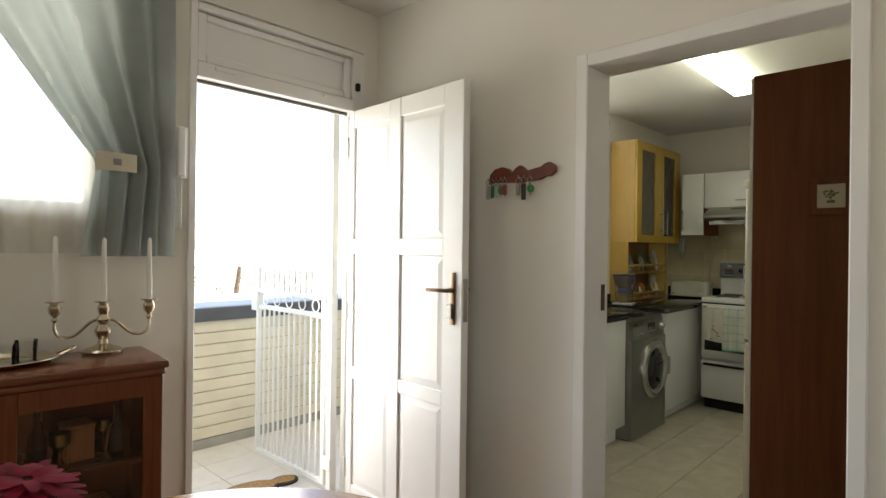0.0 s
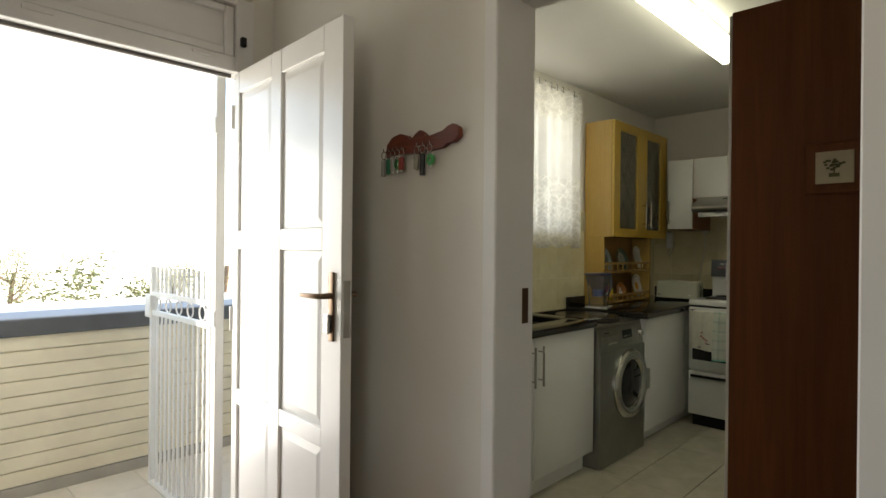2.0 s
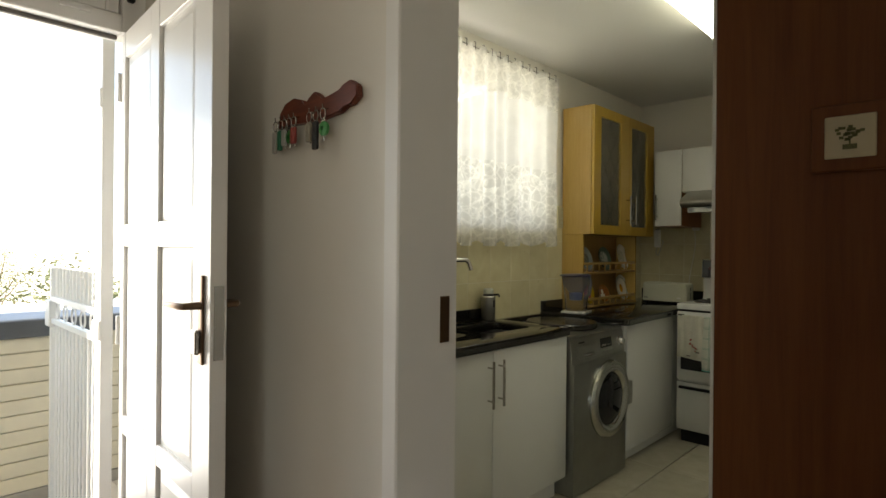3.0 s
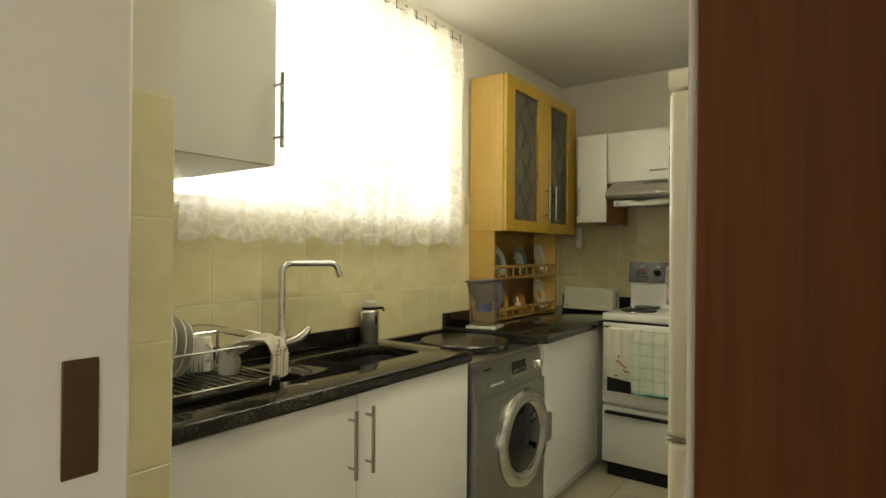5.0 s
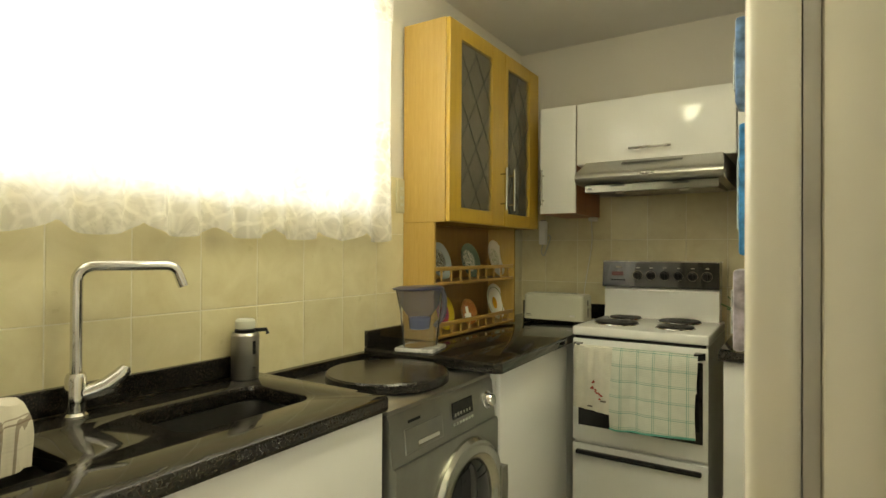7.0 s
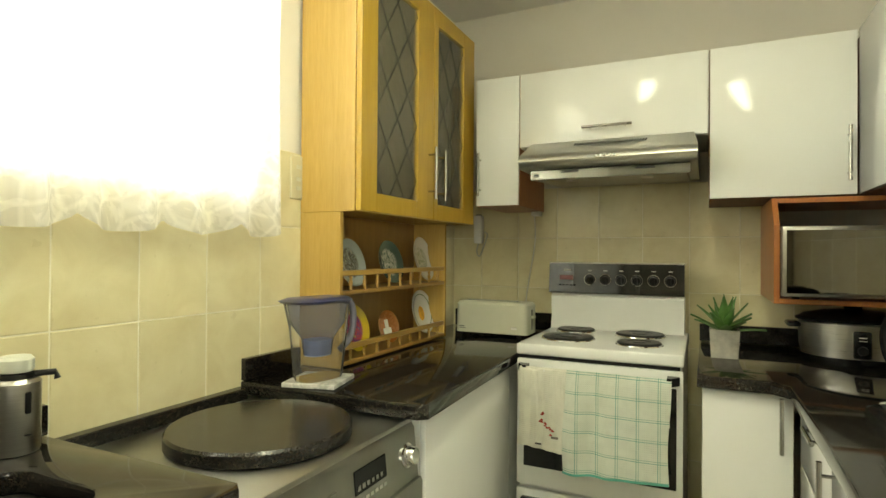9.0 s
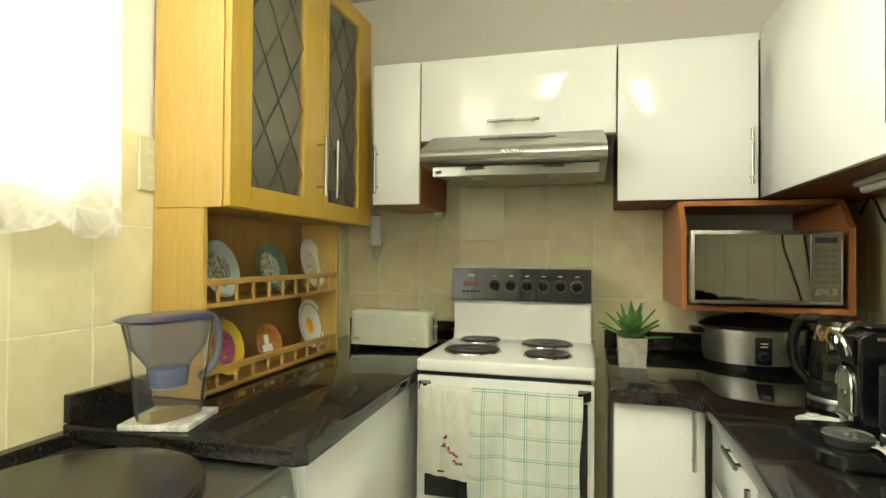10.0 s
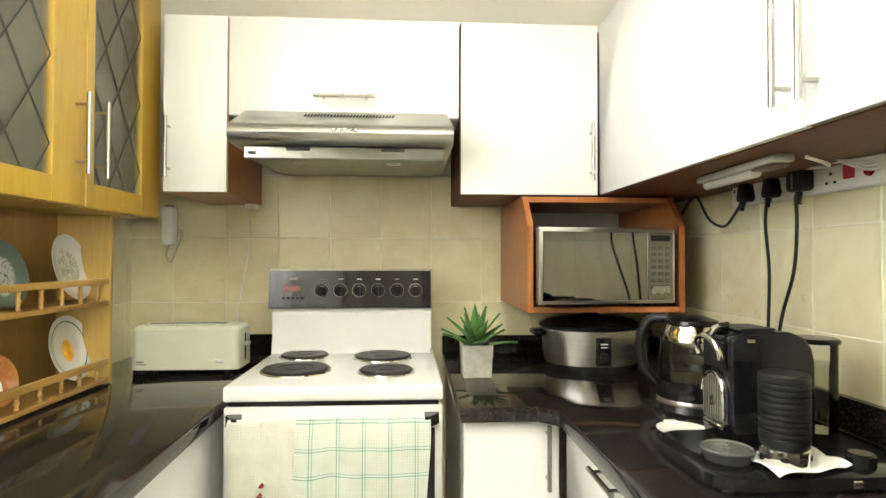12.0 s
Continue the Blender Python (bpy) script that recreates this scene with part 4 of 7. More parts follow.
washer()
disc = thing("granite_board", (-1.960, 3.995, 0.8525), "round polished black granite board on the washing machine", "board")
part("disc", lathe([(0, 0), (0.200, 0), (0.205, 0.004), (0.205, 0.028), (0.200, 0.034), (0, 0.034)], 64), GRANB, disc)

MARBLE, nt, p = mat("grey_white_marble", 0.2)
v = coords(nt)
nt.links.new(ramp(nt, noisy(nt, v, 7, 5, 0.6, 1.6), [(0.38, (0.66, 0.65, 0.61)), (0.5, (0.42, 0.42, 0.39)), (0.58, (0.64, 0.63, 0.59))]), p.inputs["Base Color"])
cs = thing("marble_trivet", (-2.047, 4.315, 0.9012), "square veined marble trivet under the water jug", "trivet", rz=14)
part("slab", box(-0.078, 0.078, -0.078, 0.078, 0, 0.014, 0.002), MARBLE, cs)


def jug():
    t = thing("water_filter_jug", (-2.047, 4.312, 0.916), "clear water filter jug with blue-tinted lid and funnel", "jug", rz=80)
    clear, blue = glass_mat("clear_jug_plastic", (0.97, 0.97, 0.97), 0.05, 1.15, 0.06), glass_mat("blue_tinted_plastic", (0.58, 0.60, 0.74), 0.05, 1.12, 0.12)
    body = [(rounded(0.150, 0.095, 0.04), 0.0, (0, 0)), (rounded(0.158, 0.10, 0.042), 0.01, (0, 0)), (rounded(0.19, 0.118, 0.05), 0.16, (0, 0)), (rounded(0.215, 0.125, 0.05), 0.235, (-0.006, 0))]
    part("vessel", loft(body), clear, t, "clear plastic vessel")
    part("water", loft([(rounded(0.150, 0.092, 0.038), 0.006, (0, 0)), (rounded(0.172, 0.108, 0.045), 0.105, (0, 0))]), glass_mat("still_water", (0.95, 0.95, 0.94), 0.02, 1.1), t)
    part("funnel", loft([(rounded(0.085, 0.07, 0.03), 0.075, (-0.005, 0)), (rounded(0.10, 0.08, 0.035), 0.125, (-0.005, 0)), (rounded(0.178, 0.11, 0.05), 0.17, (-0.003, 0)), (rounded(0.198, 0.117, 0.05), 0.232, (-0.005, 0))]), blue, t, "blue-tinted funnel")
    part("cartridge", loft([(rounded(0.08, 0.066, 0.03), 0.072, (-0.005, 0)), (rounded(0.086, 0.07, 0.03), 0.12, (-0.005, 0))]), plain("pale_blue_cartridge", (0.34, 0.42, 0.66), 0.5), t, "pale blue filter cartridge")
    part("lid", loft([(rounded(0.225, 0.133, 0.05), 0.236, (-0.008, 0)), (rounded(0.235, 0.135, 0.05), 0.242, (-0.012, 0)), (rounded(0.20, 0.115, 0.05), 0.25, (-0.004, 0))]), plain("deep_blue_lid", (0.035, 0.038, 0.085), 0.3), t, "deep blue lid")
    t.scale = (0.93, 0.93, 0.93)
    part("handle", tube(smooth_path([(0.085, 0, 0.235), (0.135, 0, 0.225), (0.15, 0, 0.17), (0.135, 0, 0.11), (0.09, 0, 0.075)]), 0.011, 12), plain("grey_blue_handle", (0.11, 0.11, 0.15), 0.35), t, "grey-blue handle")
    return t


jug()


# ---- sink things ----
def tap():
    t = thing("kitchen_tap", (-2.195, 3.145, 0.901), "polished chrome swan-neck kitchen tap", "tap")
    part("base", lathe([(0, 0), (0.027, 0), (0.027, 0.006), (0.022, 0.012), (0.022, 0.09), (0.018, 0.10), (0, 0.10)], 28), CHROME, t)
    d = Vector((0.075, 0.19, 0)).normalized()
    pts = [(0, 0, 0.09), (0, 0, 0.26), (0, 0, 0.31)]
    for k in range(1, 7):
        a = k / 6 * math.pi / 2
        pts.append(tuple(d * (0.035 * (1 - math.cos(a))) + Vector((0, 0, 0.31 + 0.035 * math.sin(a)))))
    for k in range(0, 7):
        a = k / 6 * radians(70)
        pts.append(tuple(d * (0.185 + 0.03 * math.sin(a)) + Vector((0, 0, 0.345 - 0.03 * (1 - math.cos(a))))))
    e = Vector(pts[-1])
    pts.append(tuple(e + (d * math.cos(radians(70)) + Vector((0, 0, -math.sin(radians(70))))) * 0.035))
    part("spout", tube(pts, 0.0125, 16), CHROME, t)
    part("lever", tube([(0.008, 0.012, 0.050), (0.018, 0.035, 0.056), (0.028, 0.058, 0.066), (0.036, 0.078, 0.084), (0.040, 0.088, 0.098), (0.041, 0.091, 0.106)], [0.018, 0.020, 0.021, 0.018, 0.015, 0.010], 18), CHROME, t, "chrome lever")
    return t


tap()
sd = thing("soap_dispenser", (-2.205, 3.615, 0.901), "brushed metal soap dispenser on the worktop", "soap dispenser")
DGREY = plain("dark_metal_lacquer", (0.10, 0.10, 0.095), 0.35, 0.6)
part("body", lathe([(0, 0), (0.038, 0), (0.04, 0.004), (0.041, 0.13), (0.036, 0.137), (0, 0.137)], 32), brushed("dispenser_metal", (0.48, 0.47, 0.44), 0.35), sd)
part("pump", add_tube(lathe([(0, 0.137), (0.03, 0.137), (0.03, 0.146), (0.010, 0.149), (0, 0.149)], 24), [(0.0, 0, 0.142), (0.035, 0.05, 0.143), (0.037, 0.053, 0.13)], 0.006, 10), BLACKM, sd, "black pump spout")
part("refill", lathe([(0.027, 0.149), (0.029, 0.153), (0.029, 0.172), (0.024, 0.178), (0, 0.180)], 28), plain("milky_refill", (0.62, 0.64, 0.56), 0.3), sd, "milky plastic refill cap")
part("window", box(0.0395, 0.042, -0.005, 0.005, 0.075, 0.115, 0.002), BLACKM, sd)
part("window", lathe([(0, 0), (0.007, 0.001), (0, 0.003)], 10, (0.0405, 0, 0.035)), BLACKM, sd)


def dish_rack():
    t = thing("dish_rack", (-2.02, 2.72, 0.902), "chrome wire dish rack standing over the sink", "dish rack")
    x0, x1, y0, y1, H = -0.16, 0.155, -0.165, 0.160, 0.125
    part("drip_tray", box(x0 - 0.002, x1 + 0.008, y0 - 0.002, y1 + 0.006, 0.0, 0.016, 0.005, 2), BLACKP, t, "black drip tray")
    for z, r in ((0.026, 0.0032), (H, 0.0036)):
        part("rail", tube([(x0, y0, z), (x1, y0, z), (x1, y1, z), (x0, y1, z)], r, 8, True), CHROME, t)
    for k in range(14):
        y = y0 + (y1 - y0) * k / 13
        part("wire", tube([(x0, y, 0.026), (x1, y, 0.026)], 0.0016, 6), CHROME, t)
    for x in (x0, x1):
        for y in (y0, y1):
            part("post", tube([(x, y, 0.014), (x, y, H + 0.005)], 0.0045, 8), CHROME, t)
    for k in range(11):
        y = y0 + 0.03 + 0.028 * k
        part("plate_prong", tube(smooth_path([(x0 + 0.11, y, 0.026), (x0 + 0.11, y, 0.075), (x0 + 0.12, y + 0.006, 0.088), (x0 + 0.13, y, 0.075), (x0 + 0.13, y, 0.026)], 3), 0.0015, 6), CHROME, t)
    bm = tube(smooth_path([(x0, y1 - 0.09, H), (x0, y1 - 0.07, H + 0.03), (x1 - 0.1, y1 - 0.01, H + 0.02), (x1 - 0.08, y1, H)], 4), 0.0025, 6)
    part("cup_hook", bm, CHROME, t)
    return t


dish_rack()
CHINA = plain("white_china", (0.74, 0.74, 0.70), 0.15, var=0.02)
for k, (y, r) in enumerate(((2.645, 0.087), (2.672, 0.087), (2.698, 0.080))):
    t = thing("dinner_plate", (-2.055, y, 0.931), "white china plate upright in the dish rack", "plate", "plates in the dish rack")
    b = part("dish", lathe([(0, 0), (r * 0.6, 0.0), (r * 0.68, 0.004), (r, 0.016), (r, 0.019), (r * 0.66, 0.007), (0, 0.004)], 44), CHINA, t)
    b.matrix_local = pose(0, 0, r * 0.99, 80, 0, 0)
for x, y, h, r in ((-2.10, 2.775, 0.10, 0.037), (-1.99, 2.80, 0.07, 0.03)):
    t = thing("cup", (x, y, 0.931), "white china cup upside down in the dish rack", "cup", "cups in the dish rack")
    part("bowl", lathe([(r, 0), (r * 1.02, 0.004), (r * 0.95, h * 0.6), (r * 0.8, h), (r * 0.55, h + 0.003), (0, h + 0.003)], 28), CHINA, t)
    part("handle", tube(smooth_path([(r * 0.95, 0, h * 0.3), (r + 0.02, 0, h * 0.4), (r + 0.02, 0, h * 0.7), (r * 0.9, 0, h * 0.8)], 4), 0.0045, 8), CHINA, t)
gb = thing("glass_bottle", (-2.12, 2.725, 0.931), "small green-tinted bottle in the dish rack", "bottle")
part("bottle_body", lathe([(0, 0), (0.02, 0.001), (0.02, 0.06), (0.009, 0.08), (0.009, 0.1), (0, 0.1)], 18), plain("green_bottle_glass", (0.03, 0.22, 0.10), 0.1), gb)
CLOTH = towel_mat("brown_check_cloth", (0.66, 0.62, 0.52), ((0.20, 0.15, 0.11), (0.16, 0.15, 0.20)), (0.085, 0.09), 0.12)
cl = thing("kitchen_cloth", (-1.955, 2.862, 0.902), "crumpled checked cloth hung over the dish rack", "cloth", rz=38)


def cloth_fn(u, v):
    # u along the front rail, v from inside the rack over the rail and down in front
    s = v * 0.27 - 0.14
    y = -0.125 + 0.165 * u + 0.03 * s
    w = 0.010 * math.sin(u * 13 + v * 3) + 0.005 * math.sin(u * 29 + v * 5)
    if s < 0:
        k = -s / 0.14
        return (0.068 - 0.13 * k, y + 0.01 * k, 0.136 + w * (0.4 + k) - 0.035 * k * k + 0.012 * math.sin(u * 5))
    return (0.073 + 0.012 * math.sin(min(1, s * 20) * 1.57) + 0.8 * w * min(1, s * 14), y, 0.136 - s * 0.92 + 0.012 * math.sin(u * 5) + 0.012 * math.sin(u * 9) * s * 6)


part("cloth", sheet(cloth_fn, 26, 26, 0.003), CLOTH, cl)

# ---- counter things by the back wall ----
ts_ = thing("toaster", (-1.922, 5.46, 0.901), "cream long-slot toaster on the granite worktop", "toaster")
W = 0.172
part("casing", loft([(rounded(2 * W, 0.15, 0.02), 0.016, (0, 0)), (rounded(2 * W, 0.15, 0.02), 0.02, (0, 0)), (rounded(2 * W - 0.004, 0.146, 0.02), 0.145, (0, 0)), (rounded(2 * W - 0.02, 0.13, 0.02), 0.156, (0, 0))]), CREAM, ts_)
part("slot", box(-W + 0.03, W - 0.07, -0.022, 0.022, 0.1555, 0.158), BLACKM, ts_, "dark bread slot")
part("slot_rim", add_box(box(-W + 0.024, W - 0.064, -0.03, -0.0225, 0.1555, 0.160, 0.001), -W + 0.024, W - 0.064, 0.0225, 0.03, 0.1555, 0.160, 0.001), CREAM, ts_)
for x in (-0.15, 0.13):
    for y in (-0.055, 0.055):
        part("foot", lathe([(0.010, 0), (0.012, 0.0165), (0, 0.0165)], 12, (x, y, 0)), BLACKM, ts_)
part("lever", box(W - 0.001, W + 0.014, -0.018, 0.018, 0.085, 0.097, 0.003), CREAM, ts_)
part("lever_slot", box(W - 0.002, W + 0.0012, -0.004, 0.004, 0.035, 0.125), BLACKM, ts_)
part("dial", box(W - 0.075, W - 0.045, -0.080, -0.074, 0.038, 0.050, 0.003), WHITEP, ts_, "browning slider")
part("badge", add_box(box(-W + 0.02, -W + 0.045, -0.0765, -0.075, 0.040, 0.045), -W + 0.02, -W + 0.052, -0.0765, -0.075, 0.033, 0.036), plain("grey_print", (0.2, 0.2, 0.17), 0.6), ts_)

tor = thing("rechargeable_torch", (-2.112, 5.742, 1.33), "white rechargeable torch plugged in below the cabinet", "torch")
part("body", box(-0.022, 0.022, -0.05, -0.004, 0.0, 0.145, 0.009, 2), WHITEP, tor)
part("lens_ring", lathe([(0.016, 0), (0.018, 0.003), (0.014, 0.006), (0, 0.006)], 16, (0, -0.027, 0.145)), NICKEL, tor)
part("cord", tube(smooth_path([(0.0, -0.03, 0.0), (-0.01, -0.03, -0.04), (0.005, -0.025, -0.065), (0.03, -0.02, 0.0), (0.045, -0.02, 0.045), (0.03, -0.02, 0.06)]), 0.0035, 8), plain("grey_cord", (0.5, 0.5, 0.46), 0.5), tor)
cb = thing("cable", (-1.80, 5.742, 0.99), "thin white cable hanging on the tiled wall", "cable")
part("wire", tube(smooth_path([(-0.02, -0.012, 0.497), (-0.015, -0.012, 0.35), (-0.045, -0.012, 0.16), (-0.06, -0.012, 0.05), (-0.045, -0.03, -0.02)]), 0.0028, 8), WHITEP, cb)
pl = thing("adaptor", (-1.80, 5.70, 1.465), "small white adaptor below the wall cabinet", "adaptor")
part("shell", box(-0.022, 0.022, -0.02, 0.03, 0, 0.022, 0.004), WHITEP, pl)

# plant
pt = thing("potted_plant", (-0.978, 5.335, 0.901), "green succulent in a square concrete pot", "plant")
part("pot", loft([(rounded(0.09, 0.09, 0.004), 0, (0, 0)), (rounded(0.1, 0.1, 0.004), 0.103, (0, 0)), (rounded(0.086, 0.086, 0.004), 0.103, (0, 0)), (rounded(0.085, 0.085, 0.004), 0.088, (0, 0))]), plain("pale_concrete", (0.42, 0.40, 0.35), 0.85, var=0.2, scale=30, bumps=0.4, bscale=90), pt, "square concrete pot")
LEAF, nt, p = mat("succulent_leaf", 0.4)
nt.links.new(ramp(nt, noisy(nt, coords(nt), 22, 3), [(0.3, (0.045, 0.13, 0.03)), (0.7, (0.12, 0.27, 0.07))]), p.inputs["Base Color"])
rng = random.Random(5)
for i in range(21):
    tier = i / 20
    el, az = 12 + 70 * tier + rng.uniform(-6, 6), i * 137.5
    ln = 0.125 - 0.02 * tier + rng.uniform(-0.012, 0.012)

    def leaf_fn(u, v, ln=ln):
        w = 0.0195 * math.sin(math.pi * (0.12 + 0.88 * u) ** 0.8) * (1 - u * 0.25) + 0.0004
        a = (v - 0.5) * 2
        return (ln * u, a * w, 0.004 * a * a + 0.014 * u * u * (1 - tier) - 0.03 * u * u * (1 - tier) ** 2)
    lf = part("leaf", sheet(leaf_fn, 8, 4, 0.0025), LEAF, pt)
    lf.matrix_local = pose(0.006 * math.cos(radians(az)), 0.006 * math.sin(radians(az)), 0.09 + 0.025 * tier, 0, 0, az) @ pose(0, 0, 0, 0, -el, 0)

# slow cooker
sc = thing("slow_cooker", (-0.565, 5.44, 0.901), "oval stainless slow cooker with black lid", "slow cooker")
part("base", lathe([(0, 0.006), (0.148, 0.006), (0.152, 0.0), (0.156, 0.012), (0.158, 0.024)], 56, (0, 0, 0), 1, 0.78), BLACKP, sc)
part("casing", lathe([(0.158, 0.0245), (0.165, 0.06), (0.168, 0.14), (0.16, 0.146)], 64, (0, 0, 0), 1, 0.78), STEEL, sc, "brushed steel casing")
part("rim", lathe([(0.161, 0.1465), (0.176, 0.147), (0.178, 0.153), (0.172, 0.157), (0.15, 0.1575)], 56, (0, 0, 0), 1, 0.78), BLACKP, sc)
part("lid", lathe([(0.168, 0.158), (0.150, 0.170), (0.09, 0.182), (0.028, 0.187), (0.026, 0.19), (0.03, 0.196), (0.024, 0.202), (0, 0.203)], 56, (0, 0, 0), 1, 0.78), plain("dark_lid_glass", (0.012, 0.012, 0.012), 0.08), sc, "black lid")
for s in (-1, 1):
    part("side_handle", box(s * 0.184 - 0.022, s * 0.184 + 0.022, -0.045, 0.045, 0.118, 0.136, 0.008, 2), BLACKP, sc)
part("control_box", box(-0.024, 0.026, -0.140, -0.120, 0.03, 0.122, 0.005, 2), BLACKP, sc, "black control box")
kb = part("knob", lathe([(0.016, 0), (0.014, 0.014), (0, 0.014)], 20), BLACKM, sc)
kb.matrix_local = pose(0.0, -0.140, 0.058, 90, 0, 0)
part("mark", add_box(box(-0.010, 0.012, -0.1412, -0.140, 0.100, 0.103), -0.010, 0.012, -0.1412, -0.140, 0.090, 0.092), WHITEP, sc)

# kettle
kt = thing("kettle", (-0.483, 4.90, 0.901), "glass and black electric kettle with steel collar", "kettle")
part("base", lathe([(0, 0), (0.085, 0), (0.088, 0.006), (0.082, 0.02), (0, 0.02)], 40), BLACKP, kt)
part("base_ring", lathe([(0.083, 0.0205), (0.084, 0.026), (0.082, 0.032), (0.07, 0.032)], 40), STEEL, kt)
part("foot_band", lathe([(0.081, 0.0325), (0.083, 0.045), (0.08, 0.075), (0.07, 0.075)], 40), BLACKP, kt)
gl = part("glass_body", lathe([(0.079, 0.0755), (0.078, 0.11), (0.072, 0.175)], 40), GLASS, kt, "clear glass body")
part("water", lathe([(0, 0.078), (0.074, 0.078), (0.073, 0.125), (0, 0.125)], 36), glass_mat("kettle_water", (0.8, 0.82, 0.8)), kt)
part("collar", lathe([(0.073, 0.1755), (0.070, 0.195), (0.060, 0.215), (0.05, 0.215)], 40), CHROME, kt, "polished steel collar")
part("lid", lathe([(0.064, 0.2155), (0.062, 0.226), (0.03, 0.236), (0, 0.238)], 36), BLACKP, kt, "black lid")
part("handle", tube(smooth_path([(-0.04, 0.045, 0.226), (-0.075, 0.075, 0.215), (-0.095, 0.085, 0.16), (-0.088, 0.075, 0.09), (-0.06, 0.055, 0.05)]), [0.014] * 24 + [0.012], 12), BLACKP, kt, "black handle")
part("spout", tube([(0.045, -0.045, 0.19), (0.062, -0.062, 0.21), (0.068, -0.068, 0.218)], [0.02, 0.014, 0.010], 12), CHROME, kt)


# coffee maker
def coffee_maker():
    t = thing("coffee_maker", (-0.515, 4.52, 0.901), "black capsule coffee maker with chrome front", "coffee maker")
    part("base", loft([(rounded(0.375, 0.25, 0.05), 0.0, (0, 0)), (rounded(0.385, 0.26, 0.055), 0.008, (0, 0)), (rounded(0.38, 0.255, 0.055), 0.026, (0, 0)), (rounded(0.36, 0.235, 0.05), 0.031, (0, 0))]), BLACKP, t, "black tray base")
    hd = [(-0.082, 0.032), (0.082, 0.032), (0.082, 0.185), (0.076, 0.212), (0.060, 0.232), (0.035, 0.242), (-0.055, 0.243), (-0.082, 0.228)]
    bm = prism(hd, "y", 0.012, 0.114)
    bmesh.ops.bevel(bm, geom=bm.edges[:], offset=0.006, segments=3, affect="EDGES", profile=0.5)
    b = part("body", bm, plain("gloss_black_plastic", (0.006, 0.006, 0.007), 0.08, spec=0.35), t, "gloss black body")
    part("top_flap", box(-0.058, 0.012, 0.022, 0.104, 0.2435, 0.248, 0.002), BLACKM, b)
    part("badge", box(-0.052, -0.036, 0.0105, 0.0125, 0.222, 0.230, 0.001), NICKEL, b)
    ring = [(-0.098 - 0.008 * math.sin(a), 0.063 + 0.040 * math.cos(a), 0.198 + 0.032 * math.sin(a)) for a in [k / 14 * math.pi * 1.15 - 0.25 for k in range(15)]]
    part("lever_arch", tube(ring, 0.0065, 12), CHROME, t, "chrome lever")
    part("lever_arm", tube(smooth_path([(-0.094, 0.063, 0.232), (-0.085, 0.06, 0.246), (-0.06, 0.06, 0.252)], 4), 0.006, 10), CHROME, t, "chrome lever arm")
    part("capsule_port", box(-0.090, -0.0825, 0.028, 0.098, 0.170, 0.222, 0.003), BLACKM, t)
    arch = [(0.026, 0.068), (0.100, 0.068)] + [(0.063 + 0.037 * math.cos(k / 12 * math.pi), 0.118 + 0.042 * math.sin(k / 12 * math.pi)) for k in range(13)]
    fp = part("front_plate", prism(arch, "x", -0.0885, -0.0825), STEEL, t, "ribbed chrome front plate")
    part("plate_rim", tube([(-0.090, y, z) for y, z in arch[2:]] + [(-0.090, 0.026, 0.075)], 0.0035, 10), CHROME, fp)
    for k in range(8):
        y = 0.034 + k * 0.0083
        zt = 0.116 + 0.038 * math.sqrt(max(0.0, 1 - ((y - 0.063) / 0.037) ** 2))
        part("rib", tube([(-0.0895, y, 0.074), (-0.0895, y, zt)], 0.0019, 6), NICKEL, fp)
    sb = part("boss", lathe([(0.010, 0), (0.009, 0.004), (0.004, 0.004), (0, 0.002)], 20), NICKEL, fp)
    sb.matrix_local = pose(-0.089, 0.063, 0.105, 0, -90, 0)
    part("lower_lip", box(-0.094, -0.0825, 0.030, 0.096, 0.054, 0.066, 0.003), CHROME, t)
    dl = part("drip_cup", lathe([(0, 0.0315), (0.040, 0.0315), (0.042, 0.036), (0.043, 0.046), (0.041, 0.046)], 36, (-0.125, -0.045, 0)), plain("dark_clear_plastic", (0.05, 0.05, 0.048), 0.12), t, "round grey drip plate")
    part("drip_lid", lathe([(0, 0.0465), (0.036, 0.0465), (0.044, 0.0468), (0.045, 0.050), (0.041, 0.052), (0.037, 0.0495), (0.008, 0.0495), (0.006, 0.054), (0, 0.054)], 36, (-0.125, -0.045, 0)), plain("grey_clear_lid", (0.085, 0.085, 0.08), 0.2), dl)
    tank = part("water_tank", lathe([(0.038, 0.032), (0.041, 0.036), (0.042, 0.212)], 32, (0.132, 0.085, 0)), GLASS, t, "clear water tank")
    part("tank_water", lathe([(0, 0.039), (0.038, 0.039), (0.039, 0.172), (0, 0.172)], 28, (0.132, 0.085, 0)), glass_mat("tank_water", (0.82, 0.85, 0.78)), tank)
    part("tank_lid", lathe([(0.046, 0.2125), (0.047, 0.218), (0.042, 0.222), (0, 0.224)], 32, (0.132, 0.085, 0)), BLACKP, tank, "dark tank lid")
    part("base_knob", lathe([(0.022, 0.0315), (0.022, 0.050), (0.018, 0.053), (0, 0.053)], 24, (0.082, -0.09, 0)), BLACKP, t)
    part("switch", box(0.035, 0.052, -0.1315, -0.128, 0.010, 0.022, 0.002), NICKEL, t)
    return t


